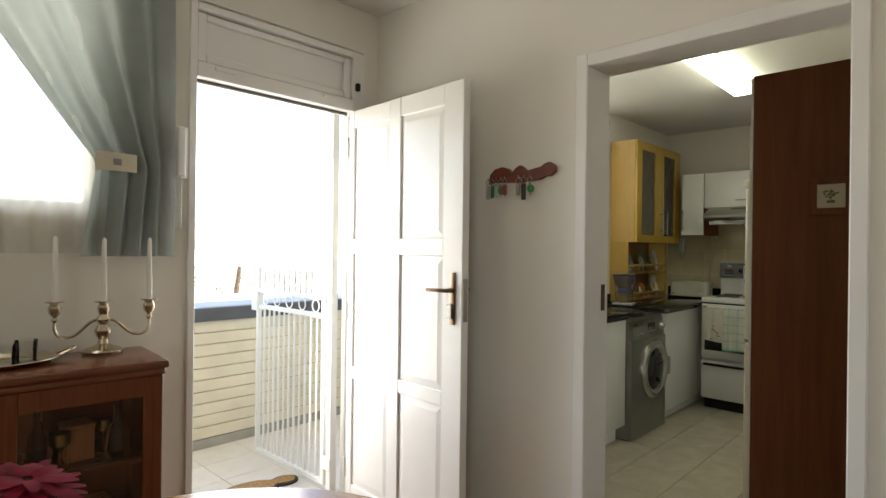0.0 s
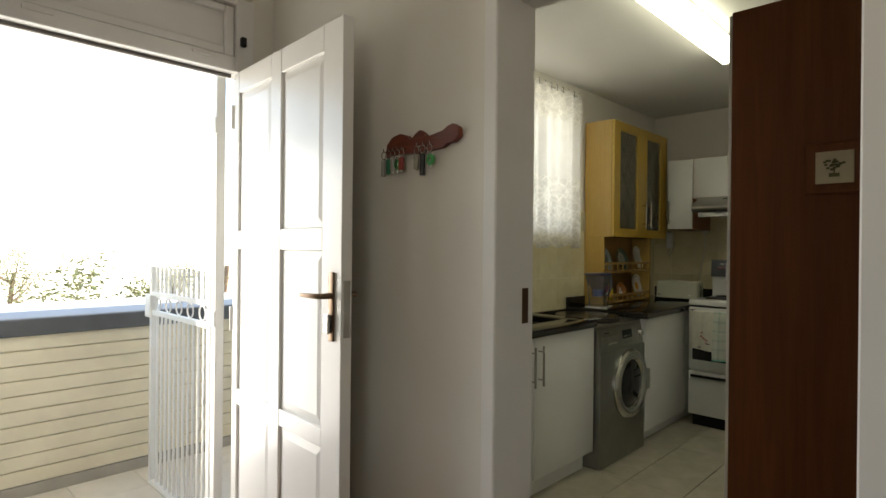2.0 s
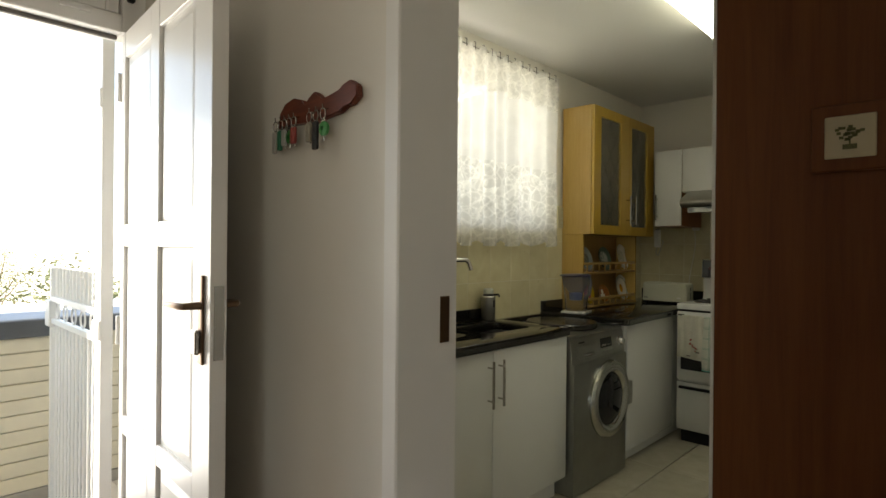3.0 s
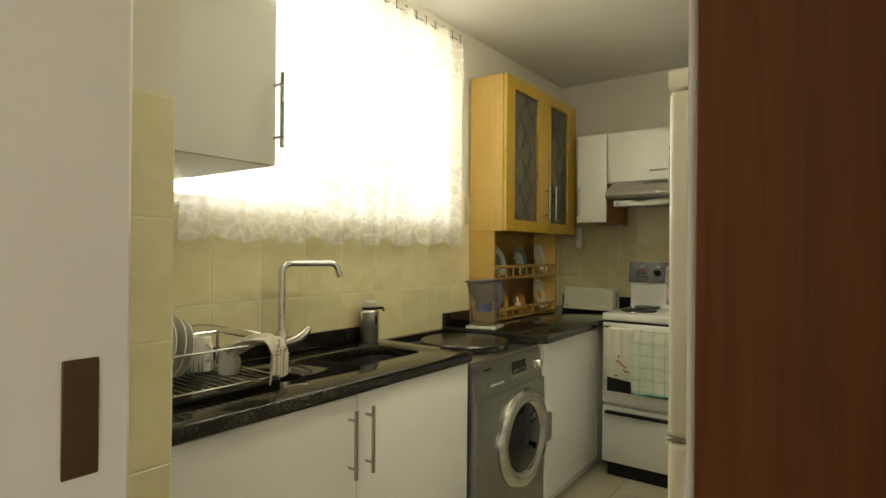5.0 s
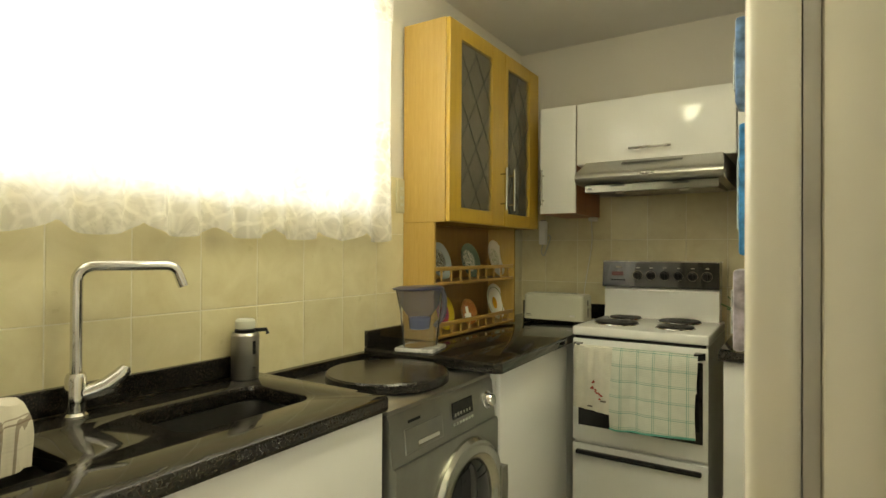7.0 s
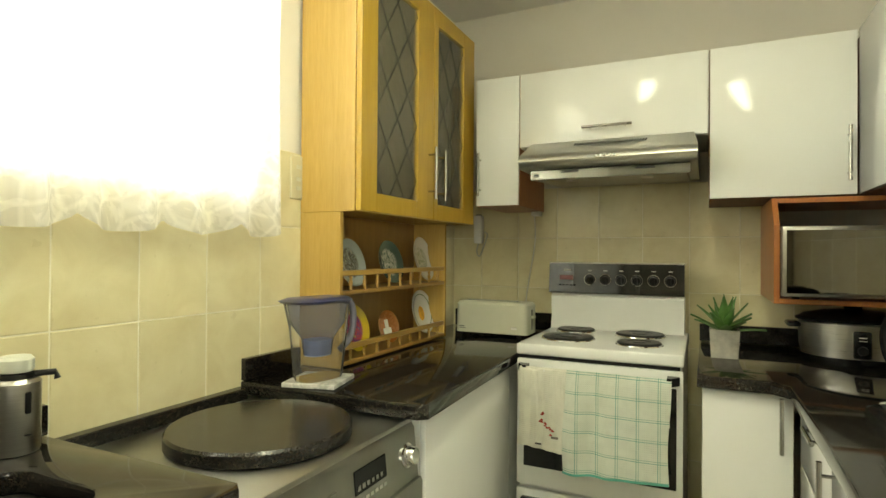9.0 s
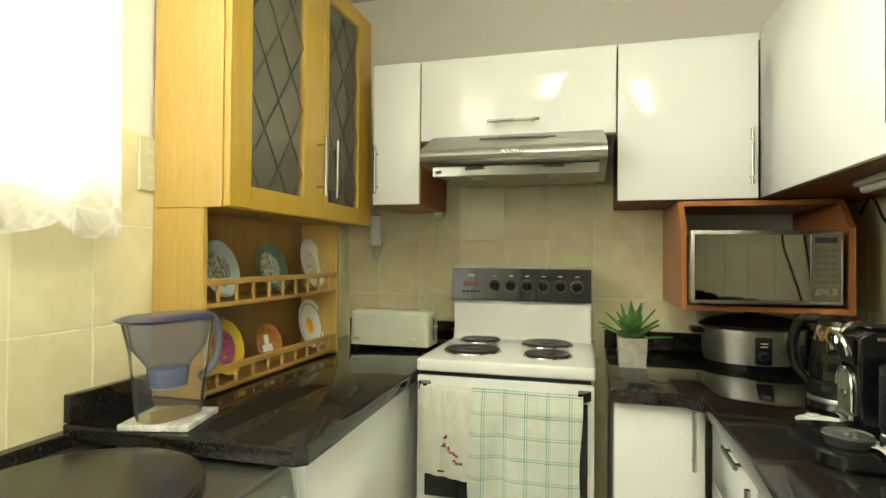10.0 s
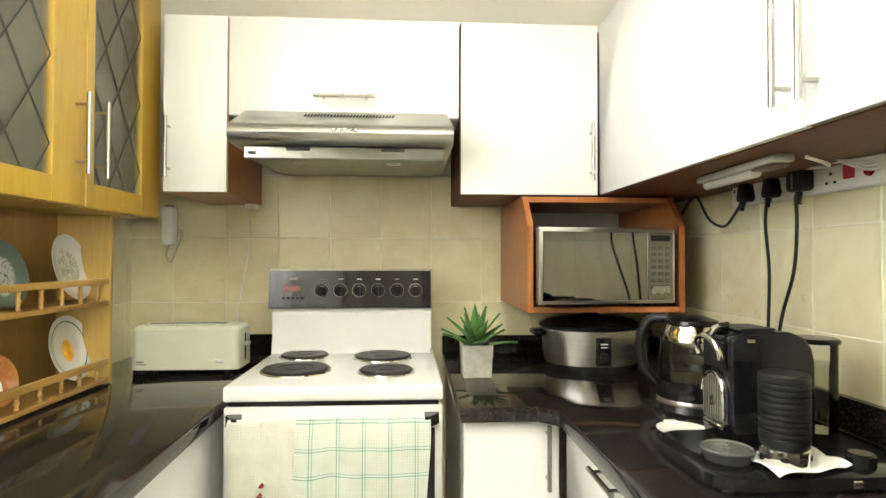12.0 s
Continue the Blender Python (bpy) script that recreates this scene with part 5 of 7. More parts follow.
coffee_maker()
nap = thing("paper_napkin", (-0.548, 4.446, 0.9335), "folded white paper napkin under the milk frother", "napkin", rz=12)
part("paper", sheet(lambda u, v: (-0.075 + 0.15 * u + 0.012 * v, -0.052 + 0.095 * v + 0.010 * math.sin(u * 5) * v, 0.001 + 0.008 * (abs(u - 0.5) * 2) ** 2 * abs(math.sin(u * 7 + v * 4)) + 0.003 * (1 - v) * abs(math.sin(u * 6))), 18, 14, 0.0015), plain("white_paper", (0.70, 0.70, 0.67), 0.9, var=0.02), nap)
fro = thing("milk_frother", (-0.563, 4.436, 0.9365), "black ribbed milk frother with chrome foot", "milk frother")
part("foot", lathe([(0, 0), (0.038, 0), (0.039, 0.003), (0.038, 0.028), (0.035, 0.03), (0, 0.03)], 40), CHROME, fro, "chrome foot")
prof = [(0.036, 0.0305)]
for k in range(10):
    z = 0.038 + k * 0.0100
    prof += [(0.0385, z), (0.0395, z + 0.004), (0.0385, z + 0.008), (0.0365, z + 0.0092)]
prof += [(0.039, 0.139), (0.039, 0.149), (0.036, 0.152), (0.012, 0.153), (0, 0.153)]
part("cylinder", lathe(prof, 40), BLACKM, fro)
for k in range(4):
    a = radians(195 + 42 * k)
    w = part("foot_window", lathe([(0, 0), (0.0065, 0.0), (0.0055, 0.0014), (0, 0.0014)], 16, (0, 0, 0), 1.2, 0.7), BLACKM, fro)
    w.matrix_local = pose(0.0382 * math.cos(a), 0.0382 * math.sin(a), 0.016, 90, 0, 90 + math.degrees(a))
sau = thing("saucer", (-0.598, 4.715, 0.901), "small white saucer on the worktop", "saucer")
part("dish", lathe([(0, 0.002), (0.03, 0.0), (0.036, 0.003), (0.055, 0.008), (0.055, 0.010), (0.034, 0.006), (0, 0.005)], 36), CHINA, sau)
part("tab", box(-0.018, 0.012, 0.038, 0.060, 0.008, 0.013, 0.003), CHINA, sau)

# power strip, plugs, cables, under-cabinet lamp
ps = thing("power_strip", (X_E - 0.0135, 4.85, 1.468), "white multi-socket power strip on the tiled wall", "power strip")
part("casing", box(-0.034, 0.0, -0.262, 0.262, -0.034, 0.034, 0.006, 2), WHITEP, ps)
REDP = plain("red_plastic", (0.20, 0.014, 0.014), 0.25)
part("switch", box(-0.040, -0.0345, -0.195, -0.165, -0.014, 0.018, 0.002), glow("red_lit_switch", (0.17, 0.012, 0.012), 0.01), ps, "red lit switch")
rs = part("reset_button", lathe([(0.012, 0), (0.011, 0.005), (0, 0.005)], 20), REDP, ps, "red reset button")
rs.matrix_local = pose(-0.0345, -0.232, -0.004, 0, -90, 0)
for y in (0.165, 0.055, -0.055, -0.125):
    for dy, dz in ((0, 0.012), (-0.012, -0.008), (0.012, -0.008)):
        part("socket_hole", box(-0.0352, -0.0342, y + dy - 0.0035, y + dy + 0.0035, dz - 0.003 - 0.008, dz + 0.003 - 0.008), BLACKM, ps)
part("pilot_light", box(-0.0355, -0.0342, 0.243, 0.249, 0.004, 0.012), REDP, ps)
CABLE = plain("black_cable", (0.012, 0.012, 0.012), 0.45)
for i, (y, path) in enumerate(((0.107, [(-0.062, 0.0, -0.03), (-0.07, 0.02, -0.062), (-0.055, 0.10, -0.092), (-0.05, 0.19, -0.065), (-0.045, 0.27, 0.012), (-0.04, 0.33, 0.005), (-0.03, 0.40, -0.03)]),
                            (-0.003, [(-0.062, 0.0, -0.03), (-0.064, 0.005, -0.1), (-0.05, 0.012, -0.22), (-0.045, 0.025, -0.36), (-0.045, 0.03, -0.45)]),
                            (-0.115, [(-0.066, 0.0, -0.04), (-0.068, -0.005, -0.12), (-0.055, 0.025, -0.22), (-0.05, 0.075, -0.33), (-0.05, 0.10, -0.44)]))):
    t = thing("plug", (X_E - 0.0135, 4.91 + y, 1.468), "black plug with black cable in the power strip", "plug", "black plugs")
    k = 1.25 if i == 2 else 1.0
    if i < 2:
        bm = prism([(-0.012, 0.020), (0.012, 0.020), (0.0225, -0.018), (0.017, -0.030), (-0.017, -0.030), (-0.0225, -0.018)], "x", -0.066, -0.0362)
        bmesh.ops.bevel(bm, geom=bm.edges[:], offset=0.004, segments=2, affect="EDGES", profile=0.5)
    else:
        bm = box(-0.076, -0.0362, -0.027, 0.027, -0.028, 0.023, 0.010, 3)
        part("plug_band", box(-0.0775, -0.072, -0.003, 0.003, -0.022, 0.014, 0.001), plain("grey_plug_band", (0.25, 0.25, 0.26), 0.5), t)
    part("plug_body", bm, BLACKM, t)
    part("strain_relief", add_tube(tube([(-0.058, 0, -0.026), (-0.062, 0, -0.055)], 0.0062, 10), [(-0.058, 0, -0.03), (-0.060, 0, -0.04)], 0.0075, 10), BLACKM, t)
    for q in range(5 if i == 2 else 2):
        part("relief_rib", lathe([(0, 0), (0.0095, 0.0), (0.0095, 0.0022), (0, 0.0022)], 14, (-0.0595 - 0.0006 * q, 0, -0.036 - 0.0055 * q)), BLACKM, t)
    part("cord", tube(smooth_path(path), 0.0042, 8), CABLE, t, "black cable")
ul = thing("under_cabinet_lamp", (-0.455, 4.735, 1.470), "slim white lamp fixed under the cabinet", "lamp", rz=-3)
part("casing", box(-0.022, 0.022, -0.165, 0.165, 0.0, 0.0175, 0.006, 2), plain("grey_white_plastic", (0.36, 0.34, 0.30), 0.45), ul)
part("diffuser", tube([(0.004, -0.06, -0.004), (0.004, 0.155, -0.004)], 0.012, 14), plain("frosted_diffuser", (0.55, 0.53, 0.48), 0.3), ul)
part("end_cap", box(-0.018, 0.020, -0.150, -0.075, -0.007, 0.0, 0.004, 2), plain("brown_end_cap", (0.09, 0.05, 0.03), 0.4), ul, "brown end cap")
wc = thing("cable", (X_E - 0.02, 4.72, 1.52), "bundle of white cable hanging under the cabinet", "cable")
for k in range(4):
    part("strand", tube(smooth_path([(-0.03, 0.02, -0.02), (-0.06 - 0.01 * k, -0.05, -0.03 + 0.006 * k), (-0.05, -0.13, -0.035 - 0.008 * k), (-0.02 - 0.006 * k, -0.20, -0.02), (-0.02, -0.26, -0.03 + 0.012 * k)]), 0.004, 8), WHITEP, wc)
part("strand", tube(smooth_path([(-0.20, -0.15, -0.04), (-0.13, -0.12, -0.05), (-0.07, 0.0, -0.035), (-0.04, 0.1, -0.02)]), 0.004, 8), WHITEP, wc)


# ---- fridge ----
def fridge():
    t = thing("fridge", (-0.852, 3.175, 0), "white tall fridge-freezer with magnets on the door", "fridge")
    D = X_E - 0.01 + 0.852
    part("body", box(0.068, D, 0.004, 0.641, 0.03, 1.70, 0.006, 2), FENAMEL, t)
    part("gasket", box(0.052, 0.067, 0.012, 0.633, 0.05, 1.66), plain("grey_gasket", (0.55, 0.53, 0.47), 0.6), t, "grey door gasket")
    for z0, z1 in ((0.05, 0.865), (0.878, 1.665)):
        part("door", box(0.0, 0.051, 0.0, 0.645, z0, z1, 0.014, 3), FENAMEL, t, "white fridge door")
    part("top_cap", box(-0.004, 0.10, 0.0, 0.645, 1.668, 1.712, 0.008, 2), FENAMEL, t)
    part("foot", box(0.09, D - 0.05, 0.03, 0.60, 0.0, 0.03), BLACKM, t)
    part("hinge", box(-0.004, 0.05, 0.006, 0.03, 0.8655, 0.8775, 0.003), NICKEL, t)
    return t


fridge()
MAGS = [((0.16, 0.30, 0.55), 1.50, 0.05, 0.045, 0.10), ((0.05, 0.28, 0.62), 1.36, 0.10, 0.05, 0.16), ((0.45, 0.42, 0.5), 1.22, 0.03, 0.04, 0.09), ((0.10, 0.35, 0.12), 1.40, 0.22, 0.05, 0.08),
        ((0.32, 0.20, 0.09), 1.42, 0.40, 0.10, 0.16), ((0.04, 0.22, 0.45), 1.50, 0.47, 0.06, 0.17), ((0.5, 0.5, 0.48), 1.26, 0.42, 0.05, 0.06)]
for i, (c, z, y, w, h) in enumerate(MAGS):
    t = thing("fridge_magnet", (-0.8525, 3.175 + y, z), "small coloured souvenir magnet on the fridge door", "magnet", "fridge magnets")
    part("plaque", box(-0.012, 0.0, 0, w, -h / 2, h / 2, 0.004, 2), plain("magnet_paint_%d" % i, c, 0.3, var=0.5, scale=60), t)
    part("motif", box(-0.0145, -0.0122, w * 0.2, w * 0.75, -h * 0.3, h * 0.25, 0.001), plain("magnet_motif_%d" % i, (0.6, 0.62, 0.6), 0.4, var=0.4, scale=80), t)

# ---- ceiling light ----
cl_ = thing("fluorescent_light", (-1.165, 3.71, 2.445), "long white fluorescent ceiling light, switched on", "ceiling light")
part("base", box(-0.05, 0.05, -0.60, 0.60, 0.05, 0.084, 0.003), WHITEP, cl_)
TUBE = glow("lit_diffuser", (0.97, 1.0, 0.82), 1.45)
part("diffuser", box(-0.072, 0.072, -0.595, 0.595, 0.0, 0.0495, 0.012, 3), TUBE, cl_, "glowing white diffuser")
for y in (-0.605, 0.605):
    part("end_cap", box(-0.074, 0.074, y - 0.009, y + 0.009, -0.001, 0.0495, 0.004), WHITEP, cl_)

# ---- small wall things ----
sk = thing("wall_socket", (X_W + 0.012, 4.425, 1.452), "cream double wall socket on the tiles", "socket")
part("plate", box(0, 0.008, 0.01, 0.085, 0.0, 0.145, 0.003), plain("cream_socket_plate", (0.60, 0.56, 0.38), 0.4), sk)
for z in (0.03, 0.06, 0.10):
    part("rocker", box(0.008, 0.011, 0.035, 0.058, z, z + 0.013, 0.001), CREAM, sk)
pic = thing("picture_tile", (-0.402, 2.6665, 1.560), "small cream tile with a plant motif, dark frame", "picture")
part("frame", box(-0.075, 0.075, -0.014, 0.0, -0.075, 0.075, 0.004), BROWN, pic, "dark wooden frame")
part("tile_face", box(-0.047, 0.047, -0.019, -0.0142, -0.047, 0.047, 0.002), plain("cream_tile_glaze", (0.46, 0.40, 0.28), 0.3), pic, "cream glazed tile")
bm = bmesh.new()
rng = random.Random(3)
for k in range(22):
    a, r = rng.uniform(0, 6.28), rng.uniform(0.2, 1)
    add_box(bm, -0.004, 0.004, -0.0205, -0.0192, -0.003, 0.003)
    bm.verts.ensure_lookup_table()
    for v in bm.verts[-8:]:
        v.co += Vector((0.026 * r * math.cos(a), 0, 0.010 + 0.018 * r * math.sin(a)))
add_box(bm, -0.0015, 0.0015, -0.0205, -0.0192, -0.018, 0.0)
add_box(bm, -0.013, 0.013, -0.0205, -0.0192, -0.028, -0.017)
part("motif", bm, plain("olive_motif_paint", (0.10, 0.10, 0.03), 0.5, var=0.4, scale=200), pic, "olive green painted plant")


# ---- windows ----
def window(name, x, y0, y1, z0, z1, label, bars=1):
    """A steel-framed window across the west wall's opening: frame, mullions and panes."""
    t = tagged(thing(name, (x, (y0 + y1) / 2, z0), label, "window"), kind="structure")
    hw, H, f = (y1 - y0) / 2, z1 - z0, 0.04
    bm = box(-0.02, 0.02, -hw, hw, 0, f, 0.003)
    for a, b, c, d in ((-hw, hw, H - f, H), (-hw, -hw + f, f, H - f), (hw - f, hw, f, H - f)):
        add_box(bm, -0.02, 0.02, a, b, c, d, 0.003)
    for k in range(1, bars + 1):
        y = -hw + 2 * hw * k / (bars + 1)
        add_box(bm, -0.018, 0.018, y - 0.018, y + 0.018, f, H - f, 0.003)
    part("window_frame", bm, GLOSS, t, "white window frame")
    for k in range(bars + 1):
        a, b = -hw + 2 * hw * k / (bars + 1) + 0.012, -hw + 2 * hw * (k + 1) / (bars + 1) - 0.012
        part("pane", box(-0.002, 0.002, a, b, 0.03, H - 0.03), GLASS, t, "clear glass pane").visible_shadow = False
    return t


window("window_1", -2.43, 2.775, 4.28, 1.452, 2.42, "white framed kitchen window behind lace", 2)
window("window_2", -2.43, -0.60, 0.62, 1.45, 2.36, "white framed lounge window behind curtains", 1)
tagged(part("window_sill", box(X_W - 0.13, X_W + 0.012, 2.775, 4.28, 1.434, 1.450, 0.003), GLOSS), "white painted kitchen window sill", "window sill", kind="structure")
# unseen window, added as the opening for the lounge fill light
wb = tagged(thing("window_3", (2.15, -3.1, 0.95), "unseen white framed window added for the fill light", "window"), kind="structure")
bm = box(-0.85, 0.85, -0.02, 0.02, 0, 0.04)
for a, b, c, d in ((-0.85, 0.85, 1.26, 1.30), (-0.85, -0.81, 0.04, 1.26), (0.81, 0.85, 0.04, 1.26)):
    add_box(bm, a, b, -0.02, 0.02, c, d)
part("window_frame", bm, GLOSS, wb)
part("pane", box(-0.82, 0.82, -0.002, 0.002, 0.03, 1.27), GLASS, wb).visible_shadow = False

# lace curtain in the kitchen
LACE = cloth_mat("fine_white_net", (0.84, 0.83, 0.79), 0.6, 0.24)
LACEP = cloth_mat("patterned_white_lace", (0.82, 0.81, 0.76), 0.55, 0.20, 17)
lc = thing("lace_curtain", (-2.205, 3.515, 2.43), "white lace half-length curtain with scalloped hem, drawn across", "curtain")


def lace_x(y, z):
    k = 0.014 + 0.008 * (-z / 1.1)
    return k * math.sin(y * 52 + 2.2 * math.sin(y * 5) + 0.5 * math.sin(-z * 3)) + 0.008 * math.sin(y * 23 + z)


def lace(zt, zb_, scallop, dx=0.0):
    def fn(u, v):
        y = -0.755 + 1.56 * u
        low = zb_ - scallop * abs(math.sin(y * 15.0)) ** 0.6
        z = zt + (low - zt) * v
        return (lace_x(y, z) + dx, y, z)
    return fn


part("heading", sheet(lace(0.0, -0.20, 0.03, 0.006), 220, 6), LACEP, lc, "patterned lace valance")
part("net", sheet(lace(-0.005, -0.62, 0.0), 220, 10), LACE, lc, "fine net")
part("lace_border", sheet(lace(-0.62, -1.075, 0.035), 220, 12), LACEP, lc, "patterned lace border with scalloped hem")
part("wire", tube([(0, -0.81, -0.012), (0, 0.815, -0.012)], 0.003, 8), NICKEL, lc)
for k in range(22):
    part("hook", tube([(0.012, -0.78 + k * 0.0735, -0.03), (0.012, -0.78 + k * 0.0735, 0.012), (0.0, -0.78 + k * 0.0735, 0.016)], 0.002, 6), BLACKM, lc)

# ---- front door ----
# frame and fanlight panel
FX = X_L + 0.012
bm = bmesh.new()
add_box(bm, -2.44, FX, 0.932, 0.962, 0.0, 2.345, 0.003)
add_box(bm, -2.44, FX, 1.812, 1.834, 0.0, 2.036, 0.003)
add_box(bm, -2.44, FX, 1.758, 1.834, 2.0365, 2.345, 0.003)
add_box(bm, -2.44, FX, 0.962, 1.758, 2.036, 2.098, 0.003)
add_box(bm, -2.44, FX, 0.962, 1.758, 2.315, 2.345, 0.003)
ff = setting("door_frame_front", bm, GLOSS, "white painted front door frame with closed fanlight", "door frame")
part("fanlight_panel", box(-2.40, X_L - 0.025, 0.962, 1.758, 2.098, 2.315, 0.004), GLOSS, ff, "white painted fanlight panel")
part("fanlight_bead", add_box(add_box(add_box(box(X_L - 0.025, X_L - 0.004, 0.965, 1.005, 2.102, 2.31, 0.005), X_L - 0.025, X_L - 0.004, 1.715, 1.755, 2.102, 2.31, 0.005), X_L - 0.025, X_L - 0.006, 1.005, 1.715, 2.102, 2.14, 0.005), X_L - 0.025, X_L - 0.006, 1.005, 1.715, 2.28, 2.31, 0.005), GLOSS, ff)
for y in (1.08, 1.62):
    part("fanlight_hinge", box(X_L + 0.0115, X_L + 0.018, y - 0.045, y + 0.045, 2.074, 2.089, 0.002), GLOSS, ff)
part("catch", box(X_L + 0.0, X_L + 0.03, 1.772, 1.795, 2.145, 2.185, 0.004), BLACKM, ff)
part("threshold", box(-2.50, X_L + 0.005, 0.962, 1.812, -0.004, 0.012, 0.004), plain("worn_threshold", (0.45, 0.42, 0.37), 0.6, var=0.2), ff)
# dark strip added to draw the dark line under the door head
part("head_strip", box(X_L - 0.045, X_L - 0.030, 0.965, 1.755, 2.022, 2.0355, 0.002), plain("dark_grey_strip", (0.10, 0.09, 0.08), 0.6), ff, "dark grey strip under the door head")
part("strike_plate", box(X_L - 0.06, X_L - 0.02, 0.9615, 0.965, 1.12, 1.24, 0.001), NICKEL, ff)


def front_door():
    t = tagged(thing("door_1", (-2.365, 1.770, 0.008), "white six-panel front door standing wide open", "door", rz=-3.1), kind="structure")
    L, H, T = 0.840, 2.032, 0.04
    cols, rows = ((0.045, 0.343), (0.424, 0.722)), ((0.10, 0.648), (0.71, 1.293), (1.369, 1.944))
    for a, b in ((0.0, cols[0][0]), (cols[0][1], cols[1][0]), (cols[1][1], L)):
        part("stile", box(a, b, 0, T, 0, H, 0.002), GLOSS, t)
    for a, b in cols:
        for c, d in ((0.0, rows[0][0]), (rows[0][1], rows[1][0]), (rows[1][1], rows[2][0]), (rows[2][1], H)):
            part("rail", box(a + 0.0005, b - 0.0005, 0.0008, T - 0.0008, c, d, 0.002), GLOSS, t)
        for c, d in rows:
            bm = bmesh.new()
            m_ = 0.035
            # raised field with sloping margins
            for y, s in ((0.013, 1), (T - 0.013, -1)):
                o = [(a, c), (b, c), (b, d), (a, d)]
                i = [(a + m_, c + m_), (b - m_, c + m_), (b - m_, d - m_), (a + m_, d - m_)]
                ov, iv = [bm.verts.new((x, y, z)) for x, z in o], [bm.verts.new((x, y - s * 0.007, z)) for x, z in i]
                bm.faces.new(iv)
                for q in range(4):
                    bm.faces.new((ov[q], ov[(q + 1) % 4], iv[(q + 1) % 4], iv[q]))
            part("panel", bm, GLOSS, t, "raised door panel", smooth=False)
    brass = brushed("worn_bronze", (0.19, 0.125, 0.08), 0.35, (20, 20, 4))
    for s, y in ((-1, -0.0005), (1, T + 0.0005)):
        pl_ = part("lock_plate", box(0.775, 0.805, min(y, y + s * 0.007), max(y, y + s * 0.007), 1.005, 1.225, 0.003, 2), brass, t, "worn bronze lock plate")
        part("lever", tube([(0.790, y, 1.150), (0.790, y + s * 0.045, 1.150), (0.773, y + s * 0.052, 1.150), (0.678, y + s * 0.05, 1.148)], [0.010, 0.009, 0.009, 0.007], 12), brass, pl_, "bronze lever handle")
        part("keyhole", box(0.785, 0.795, min(y + s * 0.0072, y + s * 0.0085), max(y + s * 0.0072, y + s * 0.0085), 1.045, 1.075, 0.002), BLACKM, pl_)
        part("lock_case", box(0.767, 0.795, min(y + s * 0.0072, y + s * 0.02), max(y + s * 0.0072, y + s * 0.02), 1.03, 1.09, 0.003), NICKEL, pl_) if s < 0 else None
    part("lock_edge", box(L + 0.0002, L + 0.0022, 0.008, 0.032, 1.02, 1.20, 0.0006), NICKEL, t, "steel lock edge plate")
    for z in (0.18, 1.0, 1.85):
        part("hinge", tube([(-0.006, -0.004, z - 0.05), (-0.006, -0.004, z + 0.05)], 0.007, 10), GLOSS, t)
    return t


front_door()


# ---- key rack ----
def key_rack():
    t = thing("key_rack", (-1.37, Y_DIV - 0.001, 1.646), "carved red-brown wooden key rack hung with keys", "key rack")
    red = wood("red_stained_wood", (0.11, 0.02, 0.01), (0.21, 0.05, 0.022), 0.4, (4, 30, 30))
    out = [(-0.172, -0.03), (-0.165, 0.012), (-0.14, 0.034), (-0.10, 0.042), (-0.06, 0.03), (-0.045, 0.008), (-0.03, 0.03), (-0.005, 0.042), (0.018, 0.028), (0.03, 0.012), (0.10, 0.022), (0.112, 0.036), (0.14, 0.042), (0.166, 0.026), (0.168, 0.0), (0.145, -0.016), (0.118, -0.012), (0.10, -0.026), (0.03, -0.03), (0.0, -0.036), (-0.04, -0.03), (-0.10, -0.026), (-0.14, -0.02)]
    bm = prism([(x, z) for x, z in out], "y", -0.020, -0.001)
    bmesh.ops.bevel(bm, geom=bm.edges[:], offset=0.003, segments=2, affect="EDGES")
    part("board", bm, red, t, "carved red-brown board")
    cols = [(0.35, 0.33, 0.30), (0.03, 0.18, 0.09), (0.40, 0.40, 0.37), (0.04, 0.22, 0.06), (0.28, 0.05, 0.04), (0.30, 0.28, 0.22), (0.02, 0.02, 0.022), (0.05, 0.30, 0.08)]
    rng = random.Random(8)
    for k, x in enumerate((-0.160, -0.135, -0.115, -0.092, -0.07, 0.0, 0.028, 0.058)):
        part("hook", tube([(x, -0.02, -0.012), (x, -0.035, -0.014), (x, -0.036, -0.004)], 0.002, 6), NICKEL, t)
        ring = part("key_ring", tube([(x + 0.011 * math.cos(a * 0.524), -0.035, -0.026 + 0.013 * math.sin(a * 0.524)) for a in range(12)], 0.0014, 6, True), NICKEL, t)
        tag = plain("key_tag_%d" % k, cols[k], 0.35)
        if k in (3, 7):
            part("key_tag", lathe([(0.006, -0.006), (0.017, -0.003), (0.017, 0.003), (0.006, 0.006)], 16, (0, 0, 0)), tag, ring, "green plastic key tag").matrix_local = pose(x + 0.004, -0.034, -0.062, 90, 0, 0)
        else:
            w, h = (0.010, 0.062) if k == 6 else (0.008 + 0.003 * rng.random(), 0.032 + 0.02 * rng.random())
            part("key_tag", box(x - w, x + w, -0.041, -0.031, -0.046 - h, -0.040, 0.004, 2), tag, ring)
        bm = tube([(x - 0.006, -0.029, -0.04), (x - 0.004, -0.028, -0.088)], 0.0025, 6)
        add_tube(bm, [(x - 0.006 + 0.008 * math.cos(a), -0.029, -0.044 + 0.008 * math.sin(a)) for a in (0, 1, 2, 3, 4, 5)], 0.002, 5, True)
        part("key", bm, NICKEL, ring, "small steel key")
    return t


key_rack()

